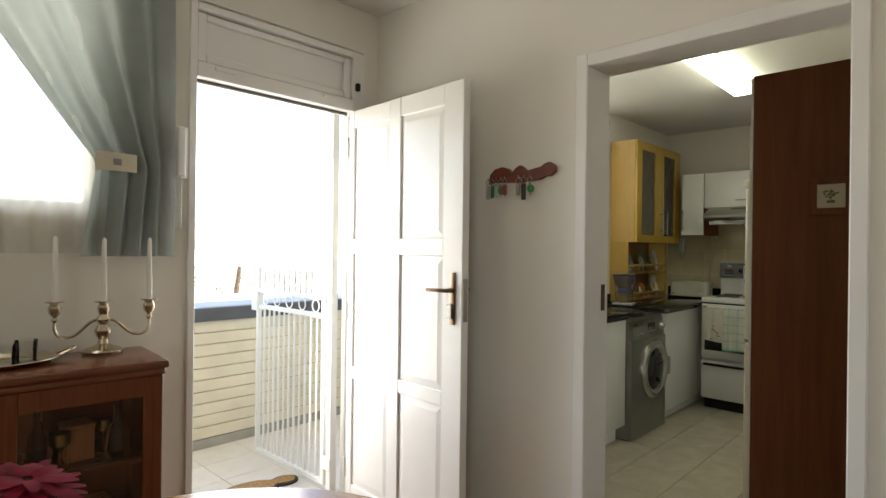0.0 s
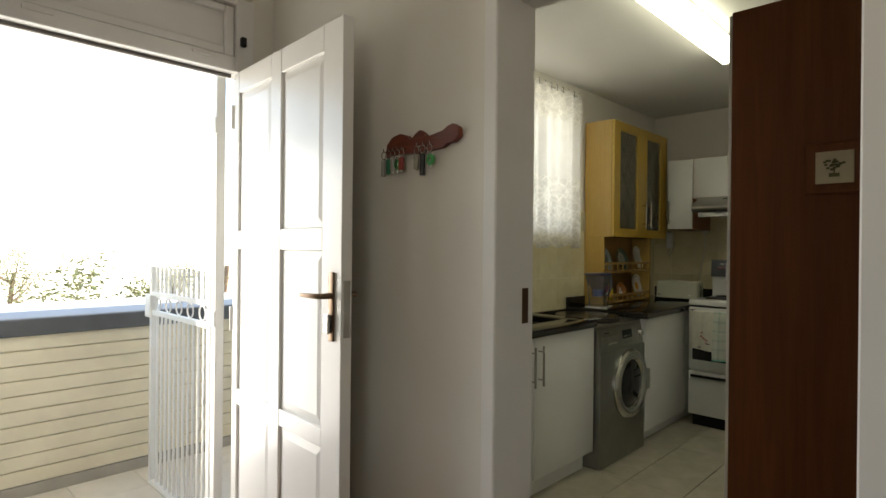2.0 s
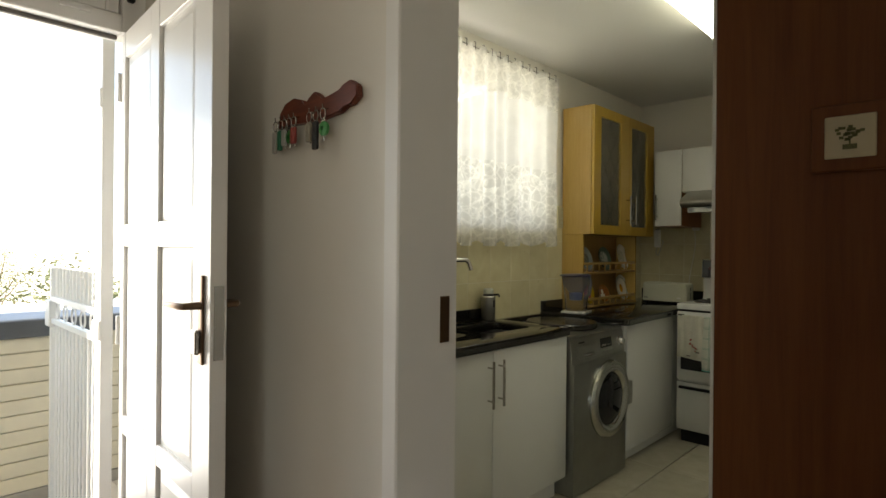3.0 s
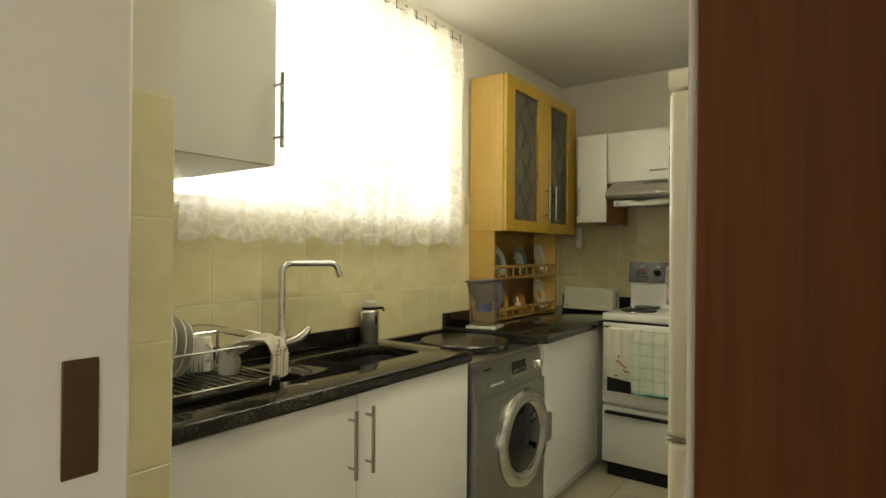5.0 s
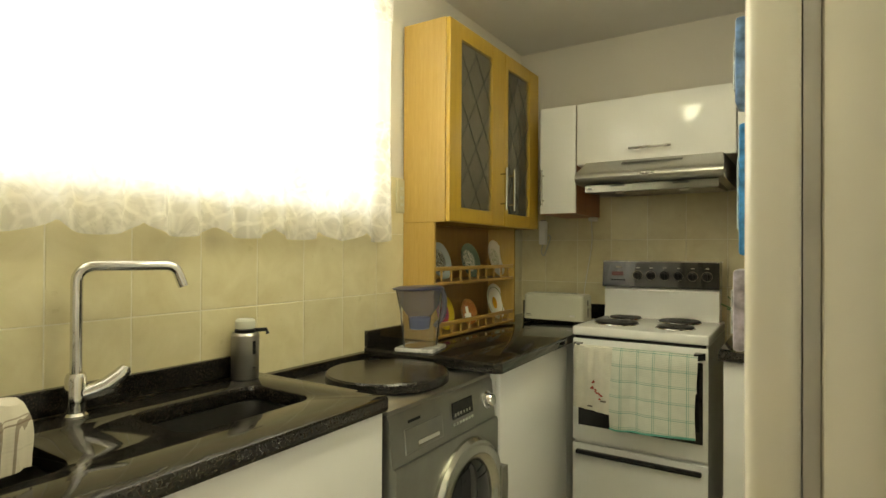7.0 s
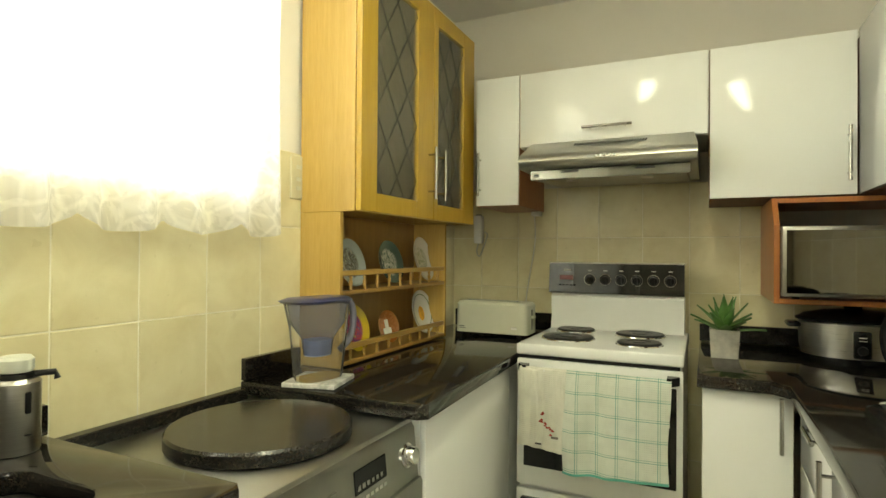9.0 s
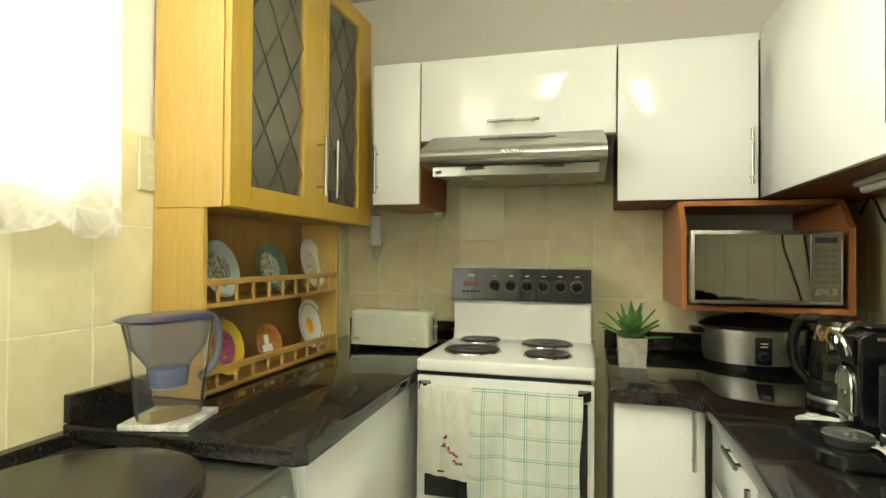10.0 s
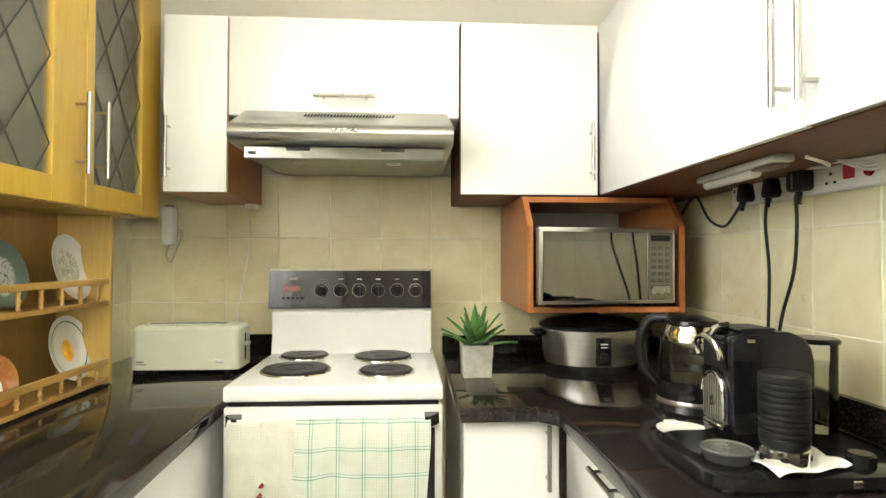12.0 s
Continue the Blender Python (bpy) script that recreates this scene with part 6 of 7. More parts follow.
ic = thing("intercom_phone", (X_L + 0.001, 0.898, 1.705), "white wall intercom handset with coiled cord", "intercom")
part("base", box(0, 0.028, -0.038, 0.026, -0.10, 0.105, 0.006, 2), WHITEP, ic)
part("handset", box(0.0285, 0.062, -0.034, 0.006, -0.098, 0.102, 0.012, 3), WHITEP, ic, "white handset")
part("coiled_cord", tube([(0.04 + 0.009 * math.cos(k * 0.9), -0.014 + 0.009 * math.sin(k * 0.9), -0.10 - 0.0012 * k) for k in range(170)] + [(0.03, -0.02, -0.30), (0.015, 0.0, -0.20), (0.02, 0.005, -0.101)], 0.0022, 5), WHITEP, ic, "coiled cord")

# ---- lounge window curtains ----
DRAPE = cloth_mat("grey_green_curtain", (0.42, 0.465, 0.445), 0.34)
SHEER = cloth_mat("sheer_white_curtain", (0.84, 0.83, 0.78), 0.72, 0.35)
dr = thing("curtain", (-2.27, 0.622, 1.30), "grey-green curtain gathered by a tieback", "curtain")


def drape_fn(u, v):
    # v from the rail (0) to the hem (1); gathered at the tie
    z = 1.22 - 1.23 * v
    tie = 0.322
    outer = 0.228
    if z > tie:
        k = (z - tie) / (1.22 - tie)
        left = -0.045 - 0.62 * k ** 0.95
    else:
        k = (tie - z) / (tie + 0.01)
        left = -0.045 - 0.045 * k
    y = left + (outer - left) * u
    dense = 1 / max(0.25, (outer - left))
    amp = 0.020 + 0.008 * min(1.5, dense * 0.2)
    return (amp * 1.15 * math.sin(u * 25 + 1.1 * math.sin(u * 7 + v * 2)) + 0.010 * math.sin(u * 11 + v * 2.5) + 0.004 * math.sin(u * 61 + v * 3), y, z)


part("drape", sheet(drape_fn, 150, 46), DRAPE, dr)
tb = part("tieback", sheet(lambda u, v: (0.056 + 0.010 * math.sin(u * math.pi), -0.055 + 0.135 * u, 0.295 + 0.065 * v), 10, 4, 0.004), plain("cream_tieback_cloth", (0.58, 0.54, 0.42), 0.8, var=0.06), dr, "cream tieback band")
part("tieback_emblem", box(0.0665, 0.0705, 0.0, 0.026, 0.315, 0.338, 0.001), plain("grey_emblem", (0.25, 0.25, 0.24), 0.4), dr, "small grey emblem")
sh = thing("sheer_curtain", (-2.308, 0.0, 1.28), "sheer white net curtain across the lounge window", "curtain")
part("net", sheet(lambda u, v: (0.014 * math.sin(u * 105 + math.sin(u * 9)), -0.75 + 1.42 * u, 1.10 - 1.08 * v), 240, 8), SHEER, sh)
rail = thing("curtain_rail", (-2.275, 0.05, 2.52), "white curtain rail above the lounge window", "curtain rail")
part("rod", box(-0.012, 0.012, -0.9, 0.79, 0, 0.025, 0.003), WHITEP, rail)


# ---- sideboard ----
def sideboard():
    t = thing("sideboard", (-2.12, 0.272, 0), "polished mahogany display sideboard with glass doors", "sideboard", rz=-4.5)
    x0, x1, y0, y1, H = -0.17, 0.16, -0.44, 0.44, 0.929
    wv = wood("mahogany_upright", (0.12, 0.030, 0.010), (0.18, 0.052, 0.018), 0.25, (20, 20, 1.2))
    part("top", box(x0, x1 + 0.015, y0 - 0.015, y1 + 0.016, H, H + 0.026, 0.008, 3), MAHOG, t, "polished mahogany top")
    part("cornice", box(x0, x1 + 0.006, y0 - 0.006, y1 + 0.006, H - 0.022, H - 0.0005, 0.006, 2), MAHOG, t)
    for a, b in ((y0, y0 + 0.02), (y1 - 0.02, y1)):
        part("side", box(x0, x1 - 0.021, a, b, 0.06, H - 0.0225), wv, t)
    part("back", box(x0, x0 + 0.008, y0 + 0.0205, y1 - 0.0205, 0.06, H - 0.0225), wv, t)
    part("floor_board", box(x0 + 0.0085, x1 - 0.022, y0 + 0.0205, y1 - 0.0205, 0.08, 0.10), MAHOG, t)
    for z in (0.36, 0.62):
        part("shelf", box(x0 + 0.0085, x1 - 0.04, y0 + 0.0205, y1 - 0.0205, z, z + 0.014), MAHOG, t)
    mid = (y0 + y1) / 2
    for a, b in ((y0, mid - 0.001), (mid + 0.001, y1)):
        s = 0.058
        d = part("door", add_box(add_box(add_box(box(x1 - 0.02, x1, a, a + s, 0.07, H - 0.0235, 0.003), x1 - 0.02, x1, b - s, b, 0.07, H - 0.0235, 0.003), x1 - 0.0195, x1 - 0.0005, a + s, b - s, 0.07, 0.13), x1 - 0.0195, x1 - 0.0005, a + s, b - s, H - 0.085, H - 0.0235), wv, t, "mahogany door frame")
        part("pane", box(x1 - 0.012, x1 - 0.008, a + s - 0.002, b - s + 0.002, 0.128, H - 0.083), GLASS, d, "clear glass pane").visible_shadow = False
        part("knob", lathe([(0.006, 0), (0.009, 0.012), (0, 0.018)], 14), SILVER, d).matrix_local = pose(x1, mid + (0.03 if a > -0.3 and a > mid - 0.1 else -0.03), 0.55, 0, 90, 0)
    for y in (y0 + 0.05, y1 - 0.05):
        for x in (x0 + 0.05, x1 - 0.05):
            part("foot", lathe([(0.02, 0), (0.028, 0.03), (0.02, 0.06)], 14, (x, y, 0)), MAHOG, t)
    return t


sideboard()
rng = random.Random(12)
for (x, y, z), kind in (((-2.12, 0.50, 0.6345), 0), ((-2.05, 0.60, 0.6345), 1), ((-2.14, 0.40, 0.6345), 1), ((-2.12, 0.58, 0.6345), 2), ((-2.05, 0.44, 0.6345), 2), ((-2.10, 0.55, 0.3745), 0), ((-2.06, 0.42, 0.3745), 2)):
    if kind == 0:
        t = thing("storage_box", (x, y, z), "small wooden box on the sideboard shelf", "box", "things in the sideboard")
        part("carton", box(-0.05, 0.05, -0.04, 0.04, 0, 0.10, 0.003), CHERRY, t)
        part("lid", box(-0.052, 0.052, -0.042, 0.042, 0.1002, 0.115, 0.003), CHERRY, t)
    elif kind == 1:
        t = thing("decanter", (x, y, z), "clear glass decanter on the sideboard shelf", "decanter", "things in the sideboard")
        part("flask", lathe([(0, 0), (0.035, 0), (0.04, 0.03), (0.03, 0.09), (0.012, 0.12), (0.012, 0.16), (0.018, 0.17)], 24), WINEGLASS, t)
        part("stopper", lathe([(0.01, 0.165), (0.016, 0.19), (0, 0.2)], 16), WINEGLASS, t)
    else:
        t = thing("goblet", (x, y, z), "small brass goblet on the sideboard shelf", "goblet", "things in the sideboard")
        part("cup", lathe([(0, 0), (0.025, 0), (0.025, 0.004), (0.006, 0.012), (0.006, 0.05), (0.028, 0.075), (0.03, 0.11), (0.027, 0.11), (0, 0.07)], 22), brushed("aged_brass", (0.45, 0.3, 0.12), 0.25) if "aged_brass" not in bpy.data.materials else bpy.data.materials["aged_brass"], t)


def candelabra():
    t = thing("candelabra", (-2.205, 0.597, 0.956), "three-armed silver candelabra with white candles", "candelabra")
    part("base", lathe([(0, 0), (0.062, 0), (0.064, 0.006), (0.058, 0.012), (0.05, 0.016), (0.03, 0.022), (0.018, 0.03), (0.015, 0.045), (0.024, 0.062), (0.027, 0.075), (0.02, 0.09), (0.014, 0.098), (0.02, 0.106), (0.026, 0.115), (0.014, 0.128), (0.010, 0.14)], 32), SILVER, t)

    def socket(y, z):
        part("candle_cup", lathe([(0.005, 0), (0.011, 0.010), (0.006, 0.018), (0.017, 0.032), (0.02, 0.05), (0.013, 0.066), (0.028, 0.070), (0.029, 0.073), (0.012, 0.073), (0.012, 0.06)], 24, (0, y, z)), SILVER, t)
        part("candle", lathe([(0.0105, 0.062), (0.0105, 0.066), (0.0068, 0.288), (0.003, 0.295), (0, 0.295)], 18, (0, y, z)), plain("white_wax", (0.78, 0.76, 0.70), 0.5, var=0.03) if "white_wax" not in bpy.data.materials else bpy.data.materials["white_wax"], t, "white taper candle")
    socket(0, 0.105)
    for s in (-1, 1):
        part("arm", tube(smooth_path([(0, 0, 0.112), (0, s * 0.035, 0.108), (0, s * 0.085, 0.062), (0, s * 0.125, 0.060), (0, s * 0.141, 0.085), (0, s * 0.141, 0.112)]), 0.0052, 10), SILVER, t)
        socket(s * 0.141, 0.108)
    t.rotation_euler = (0, 0, radians(-15))
    return t


candelabra()
tray = thing("serving_tray", (-2.165, 0.30, 0.956), "oval silver serving tray with scrolled handles", "tray")
part("plate", lathe([(0, 0.003), (0.14, 0.003), (0.155, 0.012), (0.162, 0.014), (0.16, 0.017), (0.14, 0.0065), (0, 0.0065)], 44, (0, 0, 0), 0.72, 1.0), SILVER, tray)
part("handle", tube(smooth_path([(-0.03, 0.155, 0.016), (-0.02, 0.19, 0.03), (0.0, 0.205, 0.034), (0.02, 0.19, 0.03), (0.03, 0.155, 0.016)]), 0.005, 8), SILVER, tray)
for x, y in ((-2.19, 0.375), (-2.12, 0.31), (-2.22, 0.27)):
    t = thing("tumbler", (x, y, 0.9635), "small cut-glass tumbler on the tray", "glass", "tumblers on the tray")
    part("glass_body", lathe([(0, 0), (0.027, 0), (0.031, 0.06), (0.029, 0.06), (0.025, 0.01), (0, 0.01)], 28), GLASS, t)

# ---- dining table with flowers ----
tbl = thing("dining_table", (-0.83, 0.32, 0), "round polished wooden dining table", "table")
TW = wood("table_wood", (0.34, 0.17, 0.07), (0.48, 0.27, 0.12), 0.18, (2, 25, 25))
part("tabletop", lathe([(0, 0.72), (0.53, 0.72), (0.55, 0.73), (0.55, 0.742), (0.54, 0.75), (0, 0.75)], 72), TW, tbl)
part("pedestal", lathe([(0.05, 0.03), (0.07, 0.12), (0.05, 0.25), (0.045, 0.5), (0.07, 0.66), (0.14, 0.7195)], 28), TW, tbl)
for k in range(4):
    a = radians(45 + 90 * k)
    part("leg", tube(smooth_path([(0.04 * math.cos(a), 0.04 * math.sin(a), 0.16), (0.2 * math.cos(a), 0.2 * math.sin(a), 0.10), (0.36 * math.cos(a), 0.36 * math.sin(a), 0.02)]), 0.022, 10), TW, tbl)
vs = thing("flower_vase", (-0.745, 0.12, 0.7505), "white vase of red and pink gerberas on the table", "flowers")
part("vase", lathe([(0, 0), (0.04, 0), (0.055, 0.06), (0.04, 0.13), (0.03, 0.16), (0.035, 0.17), (0.03, 0.165), (0.02, 0.13)], 28), CHINA, vs)
PETAL, nt, p = mat("red_pink_petal", 0.75, spec=0.15)
nt.links.new(ramp(nt, noisy(nt, coords(nt), 30, 3), [(0.35, (0.15, 0.002, 0.010)), (0.65, (0.30, 0.008, 0.035))]), p.inputs["Base Color"])
STEM = plain("green_stem", (0.06, 0.14, 0.03), 0.5)
HEART = plain("dark_flower_heart", (0.06, 0.012, 0.012), 0.8)
for k, (dx, dy, dz, tx, ty) in enumerate(((-0.02, 0.01, 0.300, -10, 12), (0.02, -0.07, 0.297, 20, -14), (-0.10, 0.04, 0.245, -22, -20), (0.04, 0.055, 0.225, -25, 22))):
    part("stem", tube(smooth_path([(0, 0, 0.02), (dx * 0.4, dy * 0.4, 0.17), (dx, dy, dz)]), 0.003, 6), STEM, vs)
    bm = bmesh.new()
    for ring, (n, r, lift) in enumerate(((20, 0.062, 0.004), (16, 0.050, 0.013), (12, 0.036, 0.018))):
        for q in range(n):
            a = 2 * math.pi * (q + 0.5 * ring) / n
            ca, sa = math.cos(a), math.sin(a)
            pts = []
            for u in (0.15, 0.5, 0.85, 1.0):
                w = 0.0075 * math.sin(math.pi * min(0.94, u * 0.85 + 0.08)) ** 0.7
                for s in (-1, 1):
                    pts.append(bm.verts.new((ca * r * u - sa * s * w, sa * r * u + ca * s * w, lift + 0.008 * u * (1 - u) + 0.004 * u * math.sin(q * 2.4))))
            for m_ in range(3):
                bm.faces.new((pts[2 * m_], pts[2 * m_ + 1], pts[2 * m_ + 3], pts[2 * m_ + 2]))
    f = part("flower", bm, PETAL, vs, "red-pink gerbera flower")
    f.matrix_local = pose(dx, dy, dz, tx, ty, 0)
    part("heart", lathe([(0, 0), (0.014, 0.002), (0.012, 0.014), (0, 0.019)], 16), HEART, f)

# ---- balcony ----
COPE = plain("grey_painted_coping", (0.30, 0.31, 0.31), 0.6, var=0.1)
PLANK = plain("cream_painted_plank", (0.74, 0.66, 0.49), 0.5, var=0.08, scale=4, bumps=0.2, bscale=40)
bal = setting("floor_balcony", box(-3.80, -2.50, -3.2, 5.98, -0.12, -0.006), plain("balcony_grout", (0.52, 0.46, 0.37), 0.9), "pale tiled balcony floor", "floor")
par = setting("parapet", box(-3.80, -3.672, -3.2, 5.98, -0.12, 0.84), PLANK, "balcony parapet clad in cream planks", "parapet")
for k in range(10):
    z0 = 0.065 + k * 0.0775
    for j, (a, b) in enumerate(((-3.19, 0.35), (0.353, 2.9), (2.903, 5.97))):
        part("plank", box(-3.6715, -3.650 + 0.002 * ((k + j) % 2), a, b, z0, z0 + 0.0735, 0.003), PLANK, par)
part("skirting", box(-3.6715, -3.642, -3.19, 5.97, -0.006, 0.062, 0.003), plain("grey_skirting", (0.36, 0.33, 0.28), 0.6, var=0.1), par, "grey skirting tile")
cop = setting("parapet_coping", box(-4.55, -3.640, -3.2, 5.98, 0.843, 0.93, 0.006), COPE, "wide grey painted ledge on the parapet", "coping")
# front edge split off and darkened; the top stays lighter for the sky on it
part("front_edge", box(-3.6395, -3.622, -3.19, 5.97, 0.838, 0.926, 0.004), plain("darkened_front_edge", (0.095, 0.10, 0.105), 0.6, var=0.15), cop, "ledge front edge darkened against the sky-lit top")
setting("balcony_soffit", box(-3.6, -2.50, -3.2, 5.98, 2.62, 2.716), CEIL, "white balcony ceiling", "ceiling")
# unseen end walls, added to keep side light off the parapet
for y0, y1, n in ((-3.4, -3.2, "balcony_shade_wall_south"), (5.98, 6.18, "balcony_shade_wall_north")):
    setting(n, box(-4.75, -2.28, y0, y1, -0.12, 2.72), WALL, "unseen white end wall added to shade the balcony", "wall")
BT = tile_mat("pale_balcony_tile", (0.66, 0.60, 0.51), (0.74, 0.68, 0.58), 0.4, 0.06)
for i in range(4):
    for j in range(9):
        x0, y0 = -3.645 + i * 0.285, -0.2 + j * 0.33
        part("tile", box(x0 + 0.0015, min(x0 + 0.2835, -2.505), y0 + 0.0015, y0 + 0.3285, -0.006, 0.0, 0.001), BT, bal)


def gate():
    t = thing("security_gate", (-2.475, 1.755, 0), "white steel barred security gate standing open", "gate")
    STL = plain("white_painted_steel", (0.80, 0.79, 0.75), 0.35, var=0.03)
    part("hinge_post", box(-0.02, 0.02, -0.02, 0.02, 0.0, 2.05, 0.003), STL, t)
    part("stile", box(-0.805, -0.775, -0.012, 0.012, 0.045, 1.20, 0.002), STL, t)
    part("stile", box(-0.085, -0.055, -0.012, 0.012, 0.045, 1.20, 0.002), STL, t)
    for z in (0.045, 0.945, 1.045):
        part("rail", box(-0.7745, -0.0855, -0.012, 0.012, z, z + 0.025, 0.002), STL, t)
    for k in range(11):
        x = -0.775 + (k + 1) * 0.0575
        for a, b in ((0.0705, 0.9445), (1.0705, 1.20)):
            if k % 3 == 1:
                pts = [(x + 0.0012 * math.cos(q * 1.3), 0.0012 * math.sin(q * 1.3), a + (b - a) * q / 60) for q in range(61)]
                part("bar", tube(pts, 0.0065, 5), STL, t)
            else:
                part("bar", tube([(x, 0, a), (x, 0, b)], 0.0075, 8), STL, t)
    for k in range(5):
        x = -0.71 + k * 0.138
        part("scroll", tube([(x + 0.034 * math.cos(a), 0, 1.0075 + 0.034 * math.sin(a)) for a in [q * 0.4189 for q in range(15)]], 0.004, 6, True), STL, t)
    for z in (0.18, 1.0, 1.83):
        part("hinge", box(-0.055, 0.03, -0.03, -0.02, z - 0.035, z + 0.035, 0.004), STL, t)
        part("hinge_pin", tube([(-0.038, -0.02, z - 0.03), (-0.038, -0.02, z + 0.03)], 0.011, 10), STL, t)
    part("lock_box", box(-0.85, -0.77, -0.022, 0.022, 0.93, 1.05, 0.004), STL, t, "white lock box")
    return t


gate()
dm = thing("doormat", (-2.83, 1.49, 0.0005), "brown coir doormat in a footprint shape", "doormat", rz=86)
COIR, nt, p = mat("brown_coir", 0.95, spec=0.1)
v = coords(nt)
nt.links.new(ramp(nt, noisy(nt, v, 60, 5, 0.7), [(0.35, (0.30, 0.17, 0.07)), (0.65, (0.50, 0.31, 0.14))]), p.inputs["Base Color"])
bump(nt, p, noisy(nt, v, 200, 3), 0.8, 0.006)


def footprint(inset):
    """Outline of a sole and a heel joined by a narrow waist."""
    half = []
    for k in range(41):
        x = -0.19 + inset + (0.46 - 2 * inset) * (1 - math.cos(math.pi * k / 40)) / 2
        sole = math.sqrt(max(0.0, 1 - ((x + 0.02) / (0.171 - inset)) ** 2)) * (0.105 - inset)
        heel = math.sqrt(max(0.0, 1 - ((x - 0.195) / (0.076 - inset)) ** 2)) * (0.064 - inset)
        waist = (0.045 - inset) if 0.0 < x < 0.2 else 0.0
        half.append((x, max(sole, heel, waist, 0.001)))
    return half + [(x, -w) for x, w in reversed(half)]


part("border", prism(footprint(0.0), "z", 0, 0.010), plain("dark_coir_border", (0.035, 0.025, 0.02), 0.95), dm, "dark border")
part("pile", prism(footprint(0.018), "z", 0.0102, 0.016), COIR, dm, "brown coir pile")

# ---- outside ----
# ground colour lightened so the distance washes out like bright haze
GROUND, nt, p = mat("haze_pale_ground", 0.95)
v = coords(nt)
nt.links.new(mixed(nt, 0.5, ramp(nt, noisy(nt, v, 0.15, 5), [(0.35, (0.32, 0.30, 0.23)), (0.65, (0.44, 0.40, 0.32))]), ramp(nt, noisy(nt, v, 3, 5), [(0.3, (0.30, 0.29, 0.20)), (0.7, (0.42, 0.39, 0.31))])), p.inputs["Base Color"])
bm = sheet(lambda u, v: (-2500 + 5000 * u, -2500 + 5000 * v, -6.0), 8, 8)
setting("ground", bm, GROUND, "ground paled to wash out like distant haze", "ground")
BARK = plain("grey_brown_bark", (0.13, 0.09, 0.06), 0.9, var=0.3, scale=8, bumps=0.6, bscale=30)
# leaf tones vary at random, all lightened for the bright haze outside
FOLI, nt, p = mat("tree_foliage", 0.6)
info = nt.nodes.new("ShaderNodeNewGeometry")
nt.links.new(ramp(nt, info.outputs["Random Per Island"], [(0.0, (0.08, 0.10, 0.04)), (0.5, (0.15, 0.16, 0.07)), (1.0, (0.24, 0.23, 0.13))]), p.inputs["Base Color"])


def tree(x, y, top, rad, seed, label, leaves=230, thick=0.22):
    rng = random.Random(seed)
    H = top + 6.0
    t = thing("tree", (x, y, -6.0), label, "tree", "trees beyond the balcony")
    limbs = [[(0, 0, 0), (0.08, 0.05, H * 0.3), (0.1, -0.05, H * 0.55), (0.2, 0.1, H * 0.8)]]
    bm = tube(smooth_path(limbs[0], 4), [thick * (1 - 0.055 * k) for k in range(13)], 10)
    tips = []
    for k in range(11):
        a, z = rng.uniform(0, 6.28), H * rng.uniform(0.35, 0.75)
        e = (rad * 0.75 * math.cos(a) * rng.uniform(0.5, 1), rad * 0.75 * math.sin(a) * rng.uniform(0.5, 1), min(H * 0.96, z + rad * rng.uniform(0.3, 1.0)))
        add_tube(bm, smooth_path([(0.1, 0, z), (e[0] * 0.5, e[1] * 0.5, z + (e[2] - z) * 0.35), e], 4), [0.3 * thick * (1 - 0.1 * q) for q in range(9)], 6)
        tips.append(e)
    part("trunk", bm, BARK, t)
    vs_, fs = [], []
    for c in tips + [(0, 0, H * 0.9)]:
        for q in range(leaves):
            d = Vector((rng.gauss(0, 1), rng.gauss(0, 1), rng.gauss(0, 0.8))) * rad * 0.26
            p0 = Vector(c) + d
            if p0.z > H:
                p0.z = H - rng.uniform(0, 0.4)
            s = rng.uniform(0.035, 0.085)
            n1 = Vector((rng.uniform(-1, 1), rng.uniform(-1, 1), rng.uniform(-0.6, 0.6))).normalized()
            n2 = n1.orthogonal().normalized()
            i = len(vs_)
            vs_ += [tuple(p0 - n1 * s), tuple(p0 + n2 * s * 0.45), tuple(p0 + n1 * s), tuple(p0 - n2 * s * 0.45)]
            fs.append((i, i + 1, i + 2, i + 3))
    me = bpy.data.meshes.new("crown")
    me.from_pydata(vs_, [], fs)
    me.materials.append(FOLI)
    cr = new("crown", me)
    cr.parent = t
    return t


tree(-14.8, 4.05, 1.30, 1.05, 1, "leafy green tree below the balcony ledge")
tree(-14.6, 5.25, 0.90, 0.75, 2, "small leafy green tree below the balcony ledge")
tree(-39.6, 6.3, 1.10, 1.9, 3, "rounded green tree standing further off")
tree(-33.0, 12.6, 0.50, 1.5, 4, "small green tree standing further off")
tree(-18.0, 8.75, 2.35, 0.65, 5, "slender tree with a dark trunk and few leaves", 26, 0.22)

# ---- tiles, last ----
_cache = {}


def tile_at(parent, axis, wall, a0, a1, z0, z1, out, material, th=0.009, g=0.0015):
    """A wall tile on the plane axis = wall; a0..a1 along the wall. Alike pieces share one mesh."""
    w, h = round(a1 - a0, 4), round(z1 - z0, 4)
    key = (axis, out, w, h, material.name)
    if key not in _cache:
        lo, hi = (0.0, th) if out > 0 else (-th, 0.0)
        bm = box(lo, hi, g, w - g, g, h - g, 0.0016) if axis == "x" else box(g, w - g, lo, hi, g, h - g, 0.0016)
        me = bpy.data.meshes.new("tile")
        bmesh.ops.recalc_face_normals(bm, faces=bm.faces)
        bm.to_mesh(me)
        bm.free()
        me.materials.append(material)
        _cache[key] = me
    ob = new("tile", _cache[key])
    ob.parent = parent
    ob.location = (wall, a0, z0) if axis == "x" else (a0, wall, z0)
    return ob


GT = 0.0115


def grout(name, bm, parent):
    return part(name, bm, GROUT, parent, smooth=False)


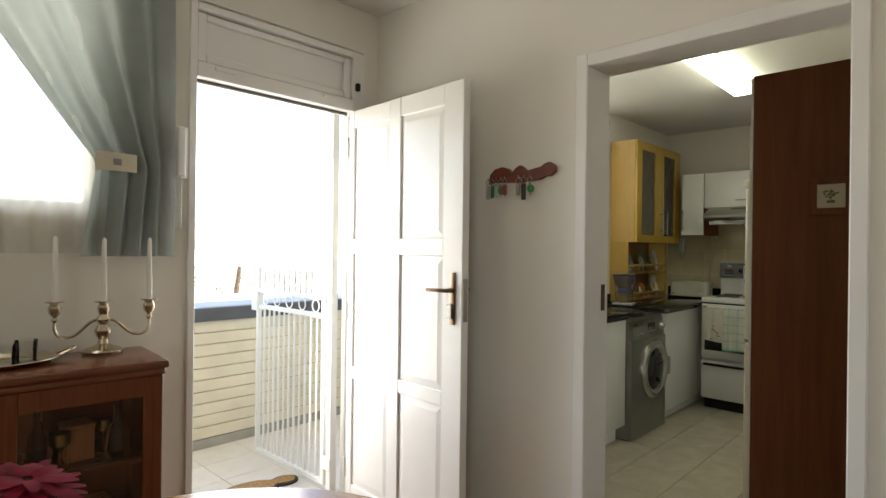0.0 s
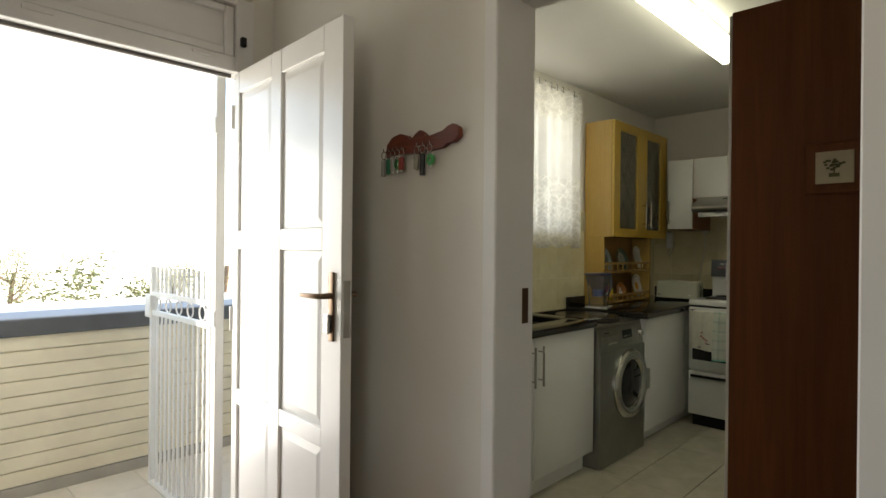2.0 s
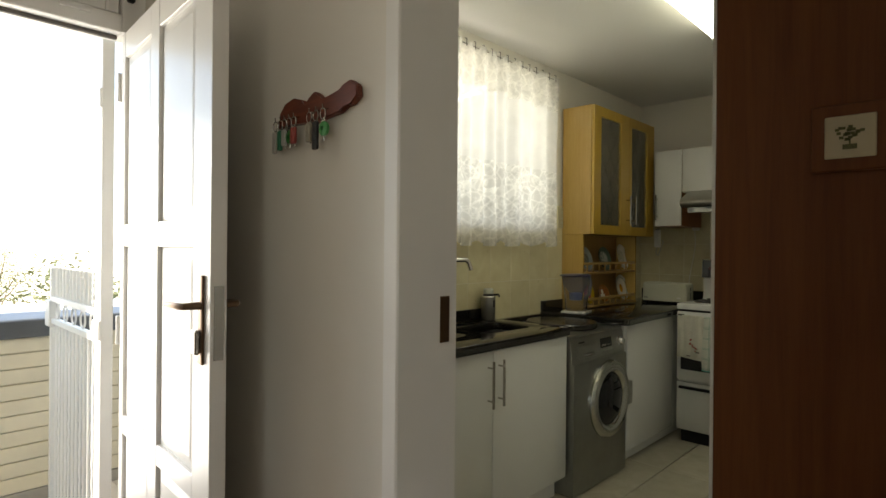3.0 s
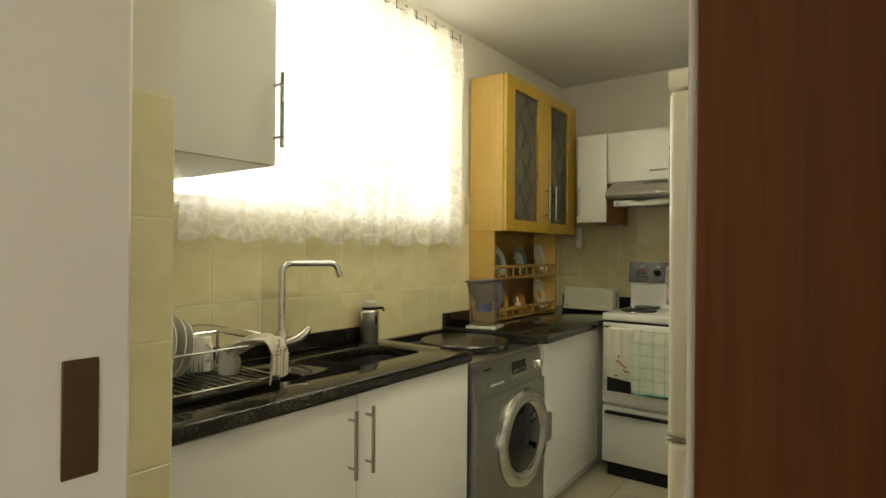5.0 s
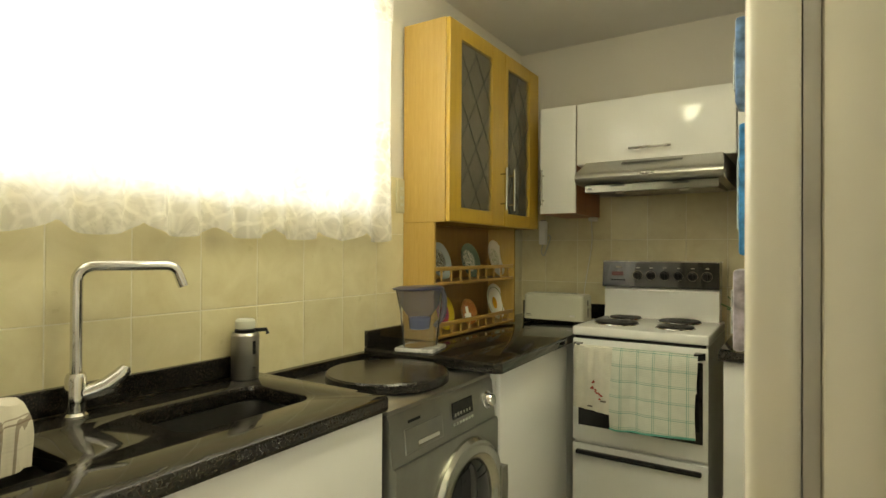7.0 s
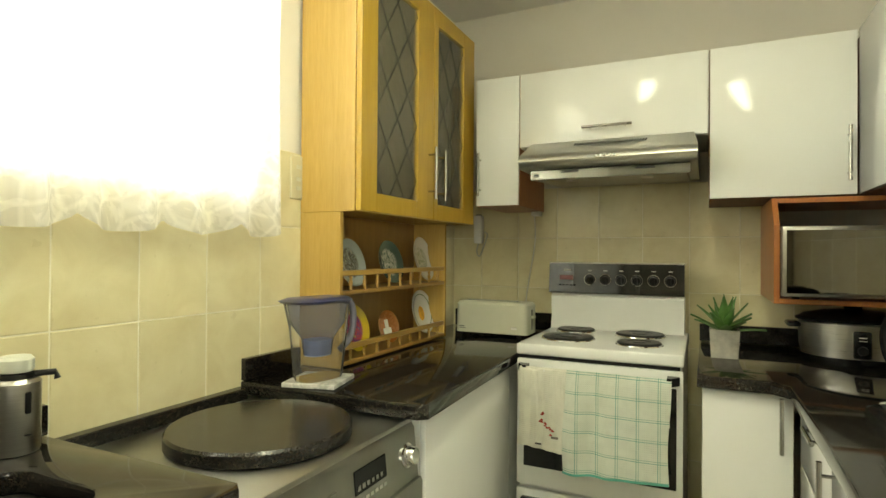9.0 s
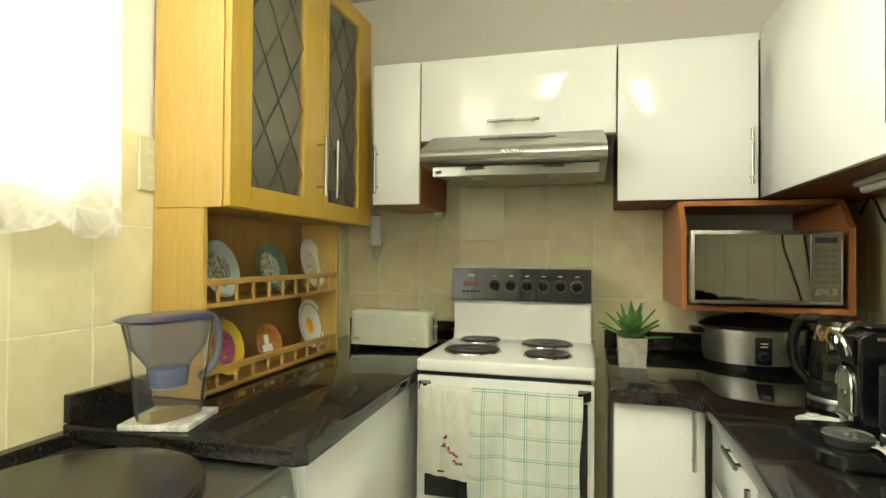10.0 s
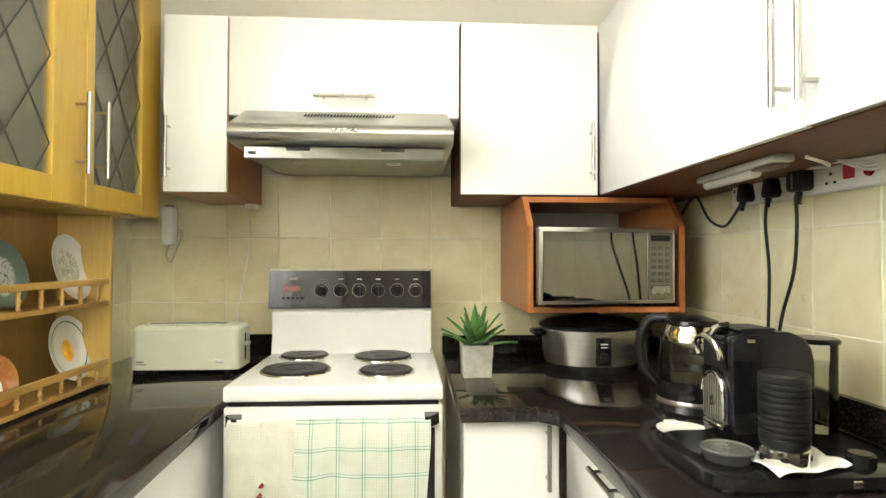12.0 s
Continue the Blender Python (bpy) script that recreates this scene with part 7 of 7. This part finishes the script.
ww = bpy.data.objects["wall_west"]
wn = bpy.data.objects["wall_north"]
pier = bpy.data.objects["wall_pier"]
G = 0.004
ROWS_Z = [(0.86, 1.108), (1.108, 1.358), (1.358, 1.605)]
bm = box(X_W, X_W + GT, 2.446, Y_N, 0.80, 1.432)
add_box(bm, X_W, X_W + GT, 4.281, Y_N, 1.432, 1.605)
add_box(bm, X_W, X_W + GT, 2.446, 2.774, 1.432, 1.605)
grout("grout", bm, ww)
edges = [2.446] + [2.509 + 0.2 * k for k in range(17)] + [5.752]
for z0, z1 in ROWS_Z:
    for a, b in zip(edges, edges[1:]):
        if b - a < 0.02:
            continue
        if z1 > 1.5 and b > 2.775 and a < 4.28:
            if a > 4.2:
                tile_at(ww, "x", X_W + G, 4.283, b, z0, z1, 1, TILE)
            else:
                tile_at(ww, "x", X_W + G, a, b, z0, 1.432, 1, TILE)
        else:
            tile_at(ww, "x", X_W + G, a, b, z0, z1, 1, TILE)
grout("grout", box(-2.27, X_E - 0.001, Y_N - GT, Y_N, 0.10, 1.605), wn)
edges = [-2.268] + [-2.107 + 0.2 * k for k in range(10)] + [X_E - 0.008]
for z0, z1 in [(0.11, 0.358), (0.358, 0.608), (0.608, 0.858)] + [(0.858, 1.108)] + ROWS_Z[1:]:
    for a, b in zip(edges, edges[1:]):
        if z1 < 0.9 and not -1.72 < a < -0.90:
            continue
        tile_at(wn, "y", Y_N - G, a, b, z0, z1, -1, TILE)
grout("grout", box(X_E - GT, X_E, 3.83, Y_N - 0.014, 0.80, 1.49), wall_e)
edges = [3.83 + 0.2 * k - 0.0 for k in range(10)] + [5.745]
for z0, z1 in [(0.86, 1.108), (1.108, 1.358), (1.358, 1.49)]:
    for a, b in zip(edges, edges[1:]):
        if b - a > 0.02:
            tile_at(wall_e, "x", X_E - G, a, b, z0, z1, -1, TILE)
grout("grout", box(-1.65, -1.65 + GT, 2.113, 2.445, 0.0, 1.61), pier)
for k in range(7):
    z0, z1 = max(0.0, -0.142 + 0.25 * k), min(1.605, 0.108 + 0.25 * k)
    for a, b in ((2.114, 2.245), (2.245, 2.445)):
        tile_at(pier, "x", -1.65 + G, a, b, z0, z1, 1, TILE)
for i in range(8):
    x0 = -2.48 + 0.315 * i
    for j in range(-1, 4):
        y0 = 3.73 + 0.73 * (j - 1)
        a, b = max(x0, X_W + 0.001), min(x0 + 0.315, X_E - 0.001)
        c, d = max(y0, Y_DIV + 0.002), min(y0 + 0.73, Y_N - 0.001)
        if b - a > 0.03 and d - c > 0.03:
            key = ("floor", round(b - a, 4), round(d - c, 4))
            if key not in _cache:
                bm = box(0.0018, b - a - 0.0018, 0.0018, d - c - 0.0018, 0, 0.006, 0.0015)
                me = bpy.data.meshes.new("tile")
                bmesh.ops.recalc_face_normals(bm, faces=bm.faces)
                bm.to_mesh(me)
                bm.free()
                me.materials.append(FTILE)
                _cache[key] = me
            ob = new("tile", _cache[key])
            ob.parent = floor_k
            ob.location = (a, c, -0.004)
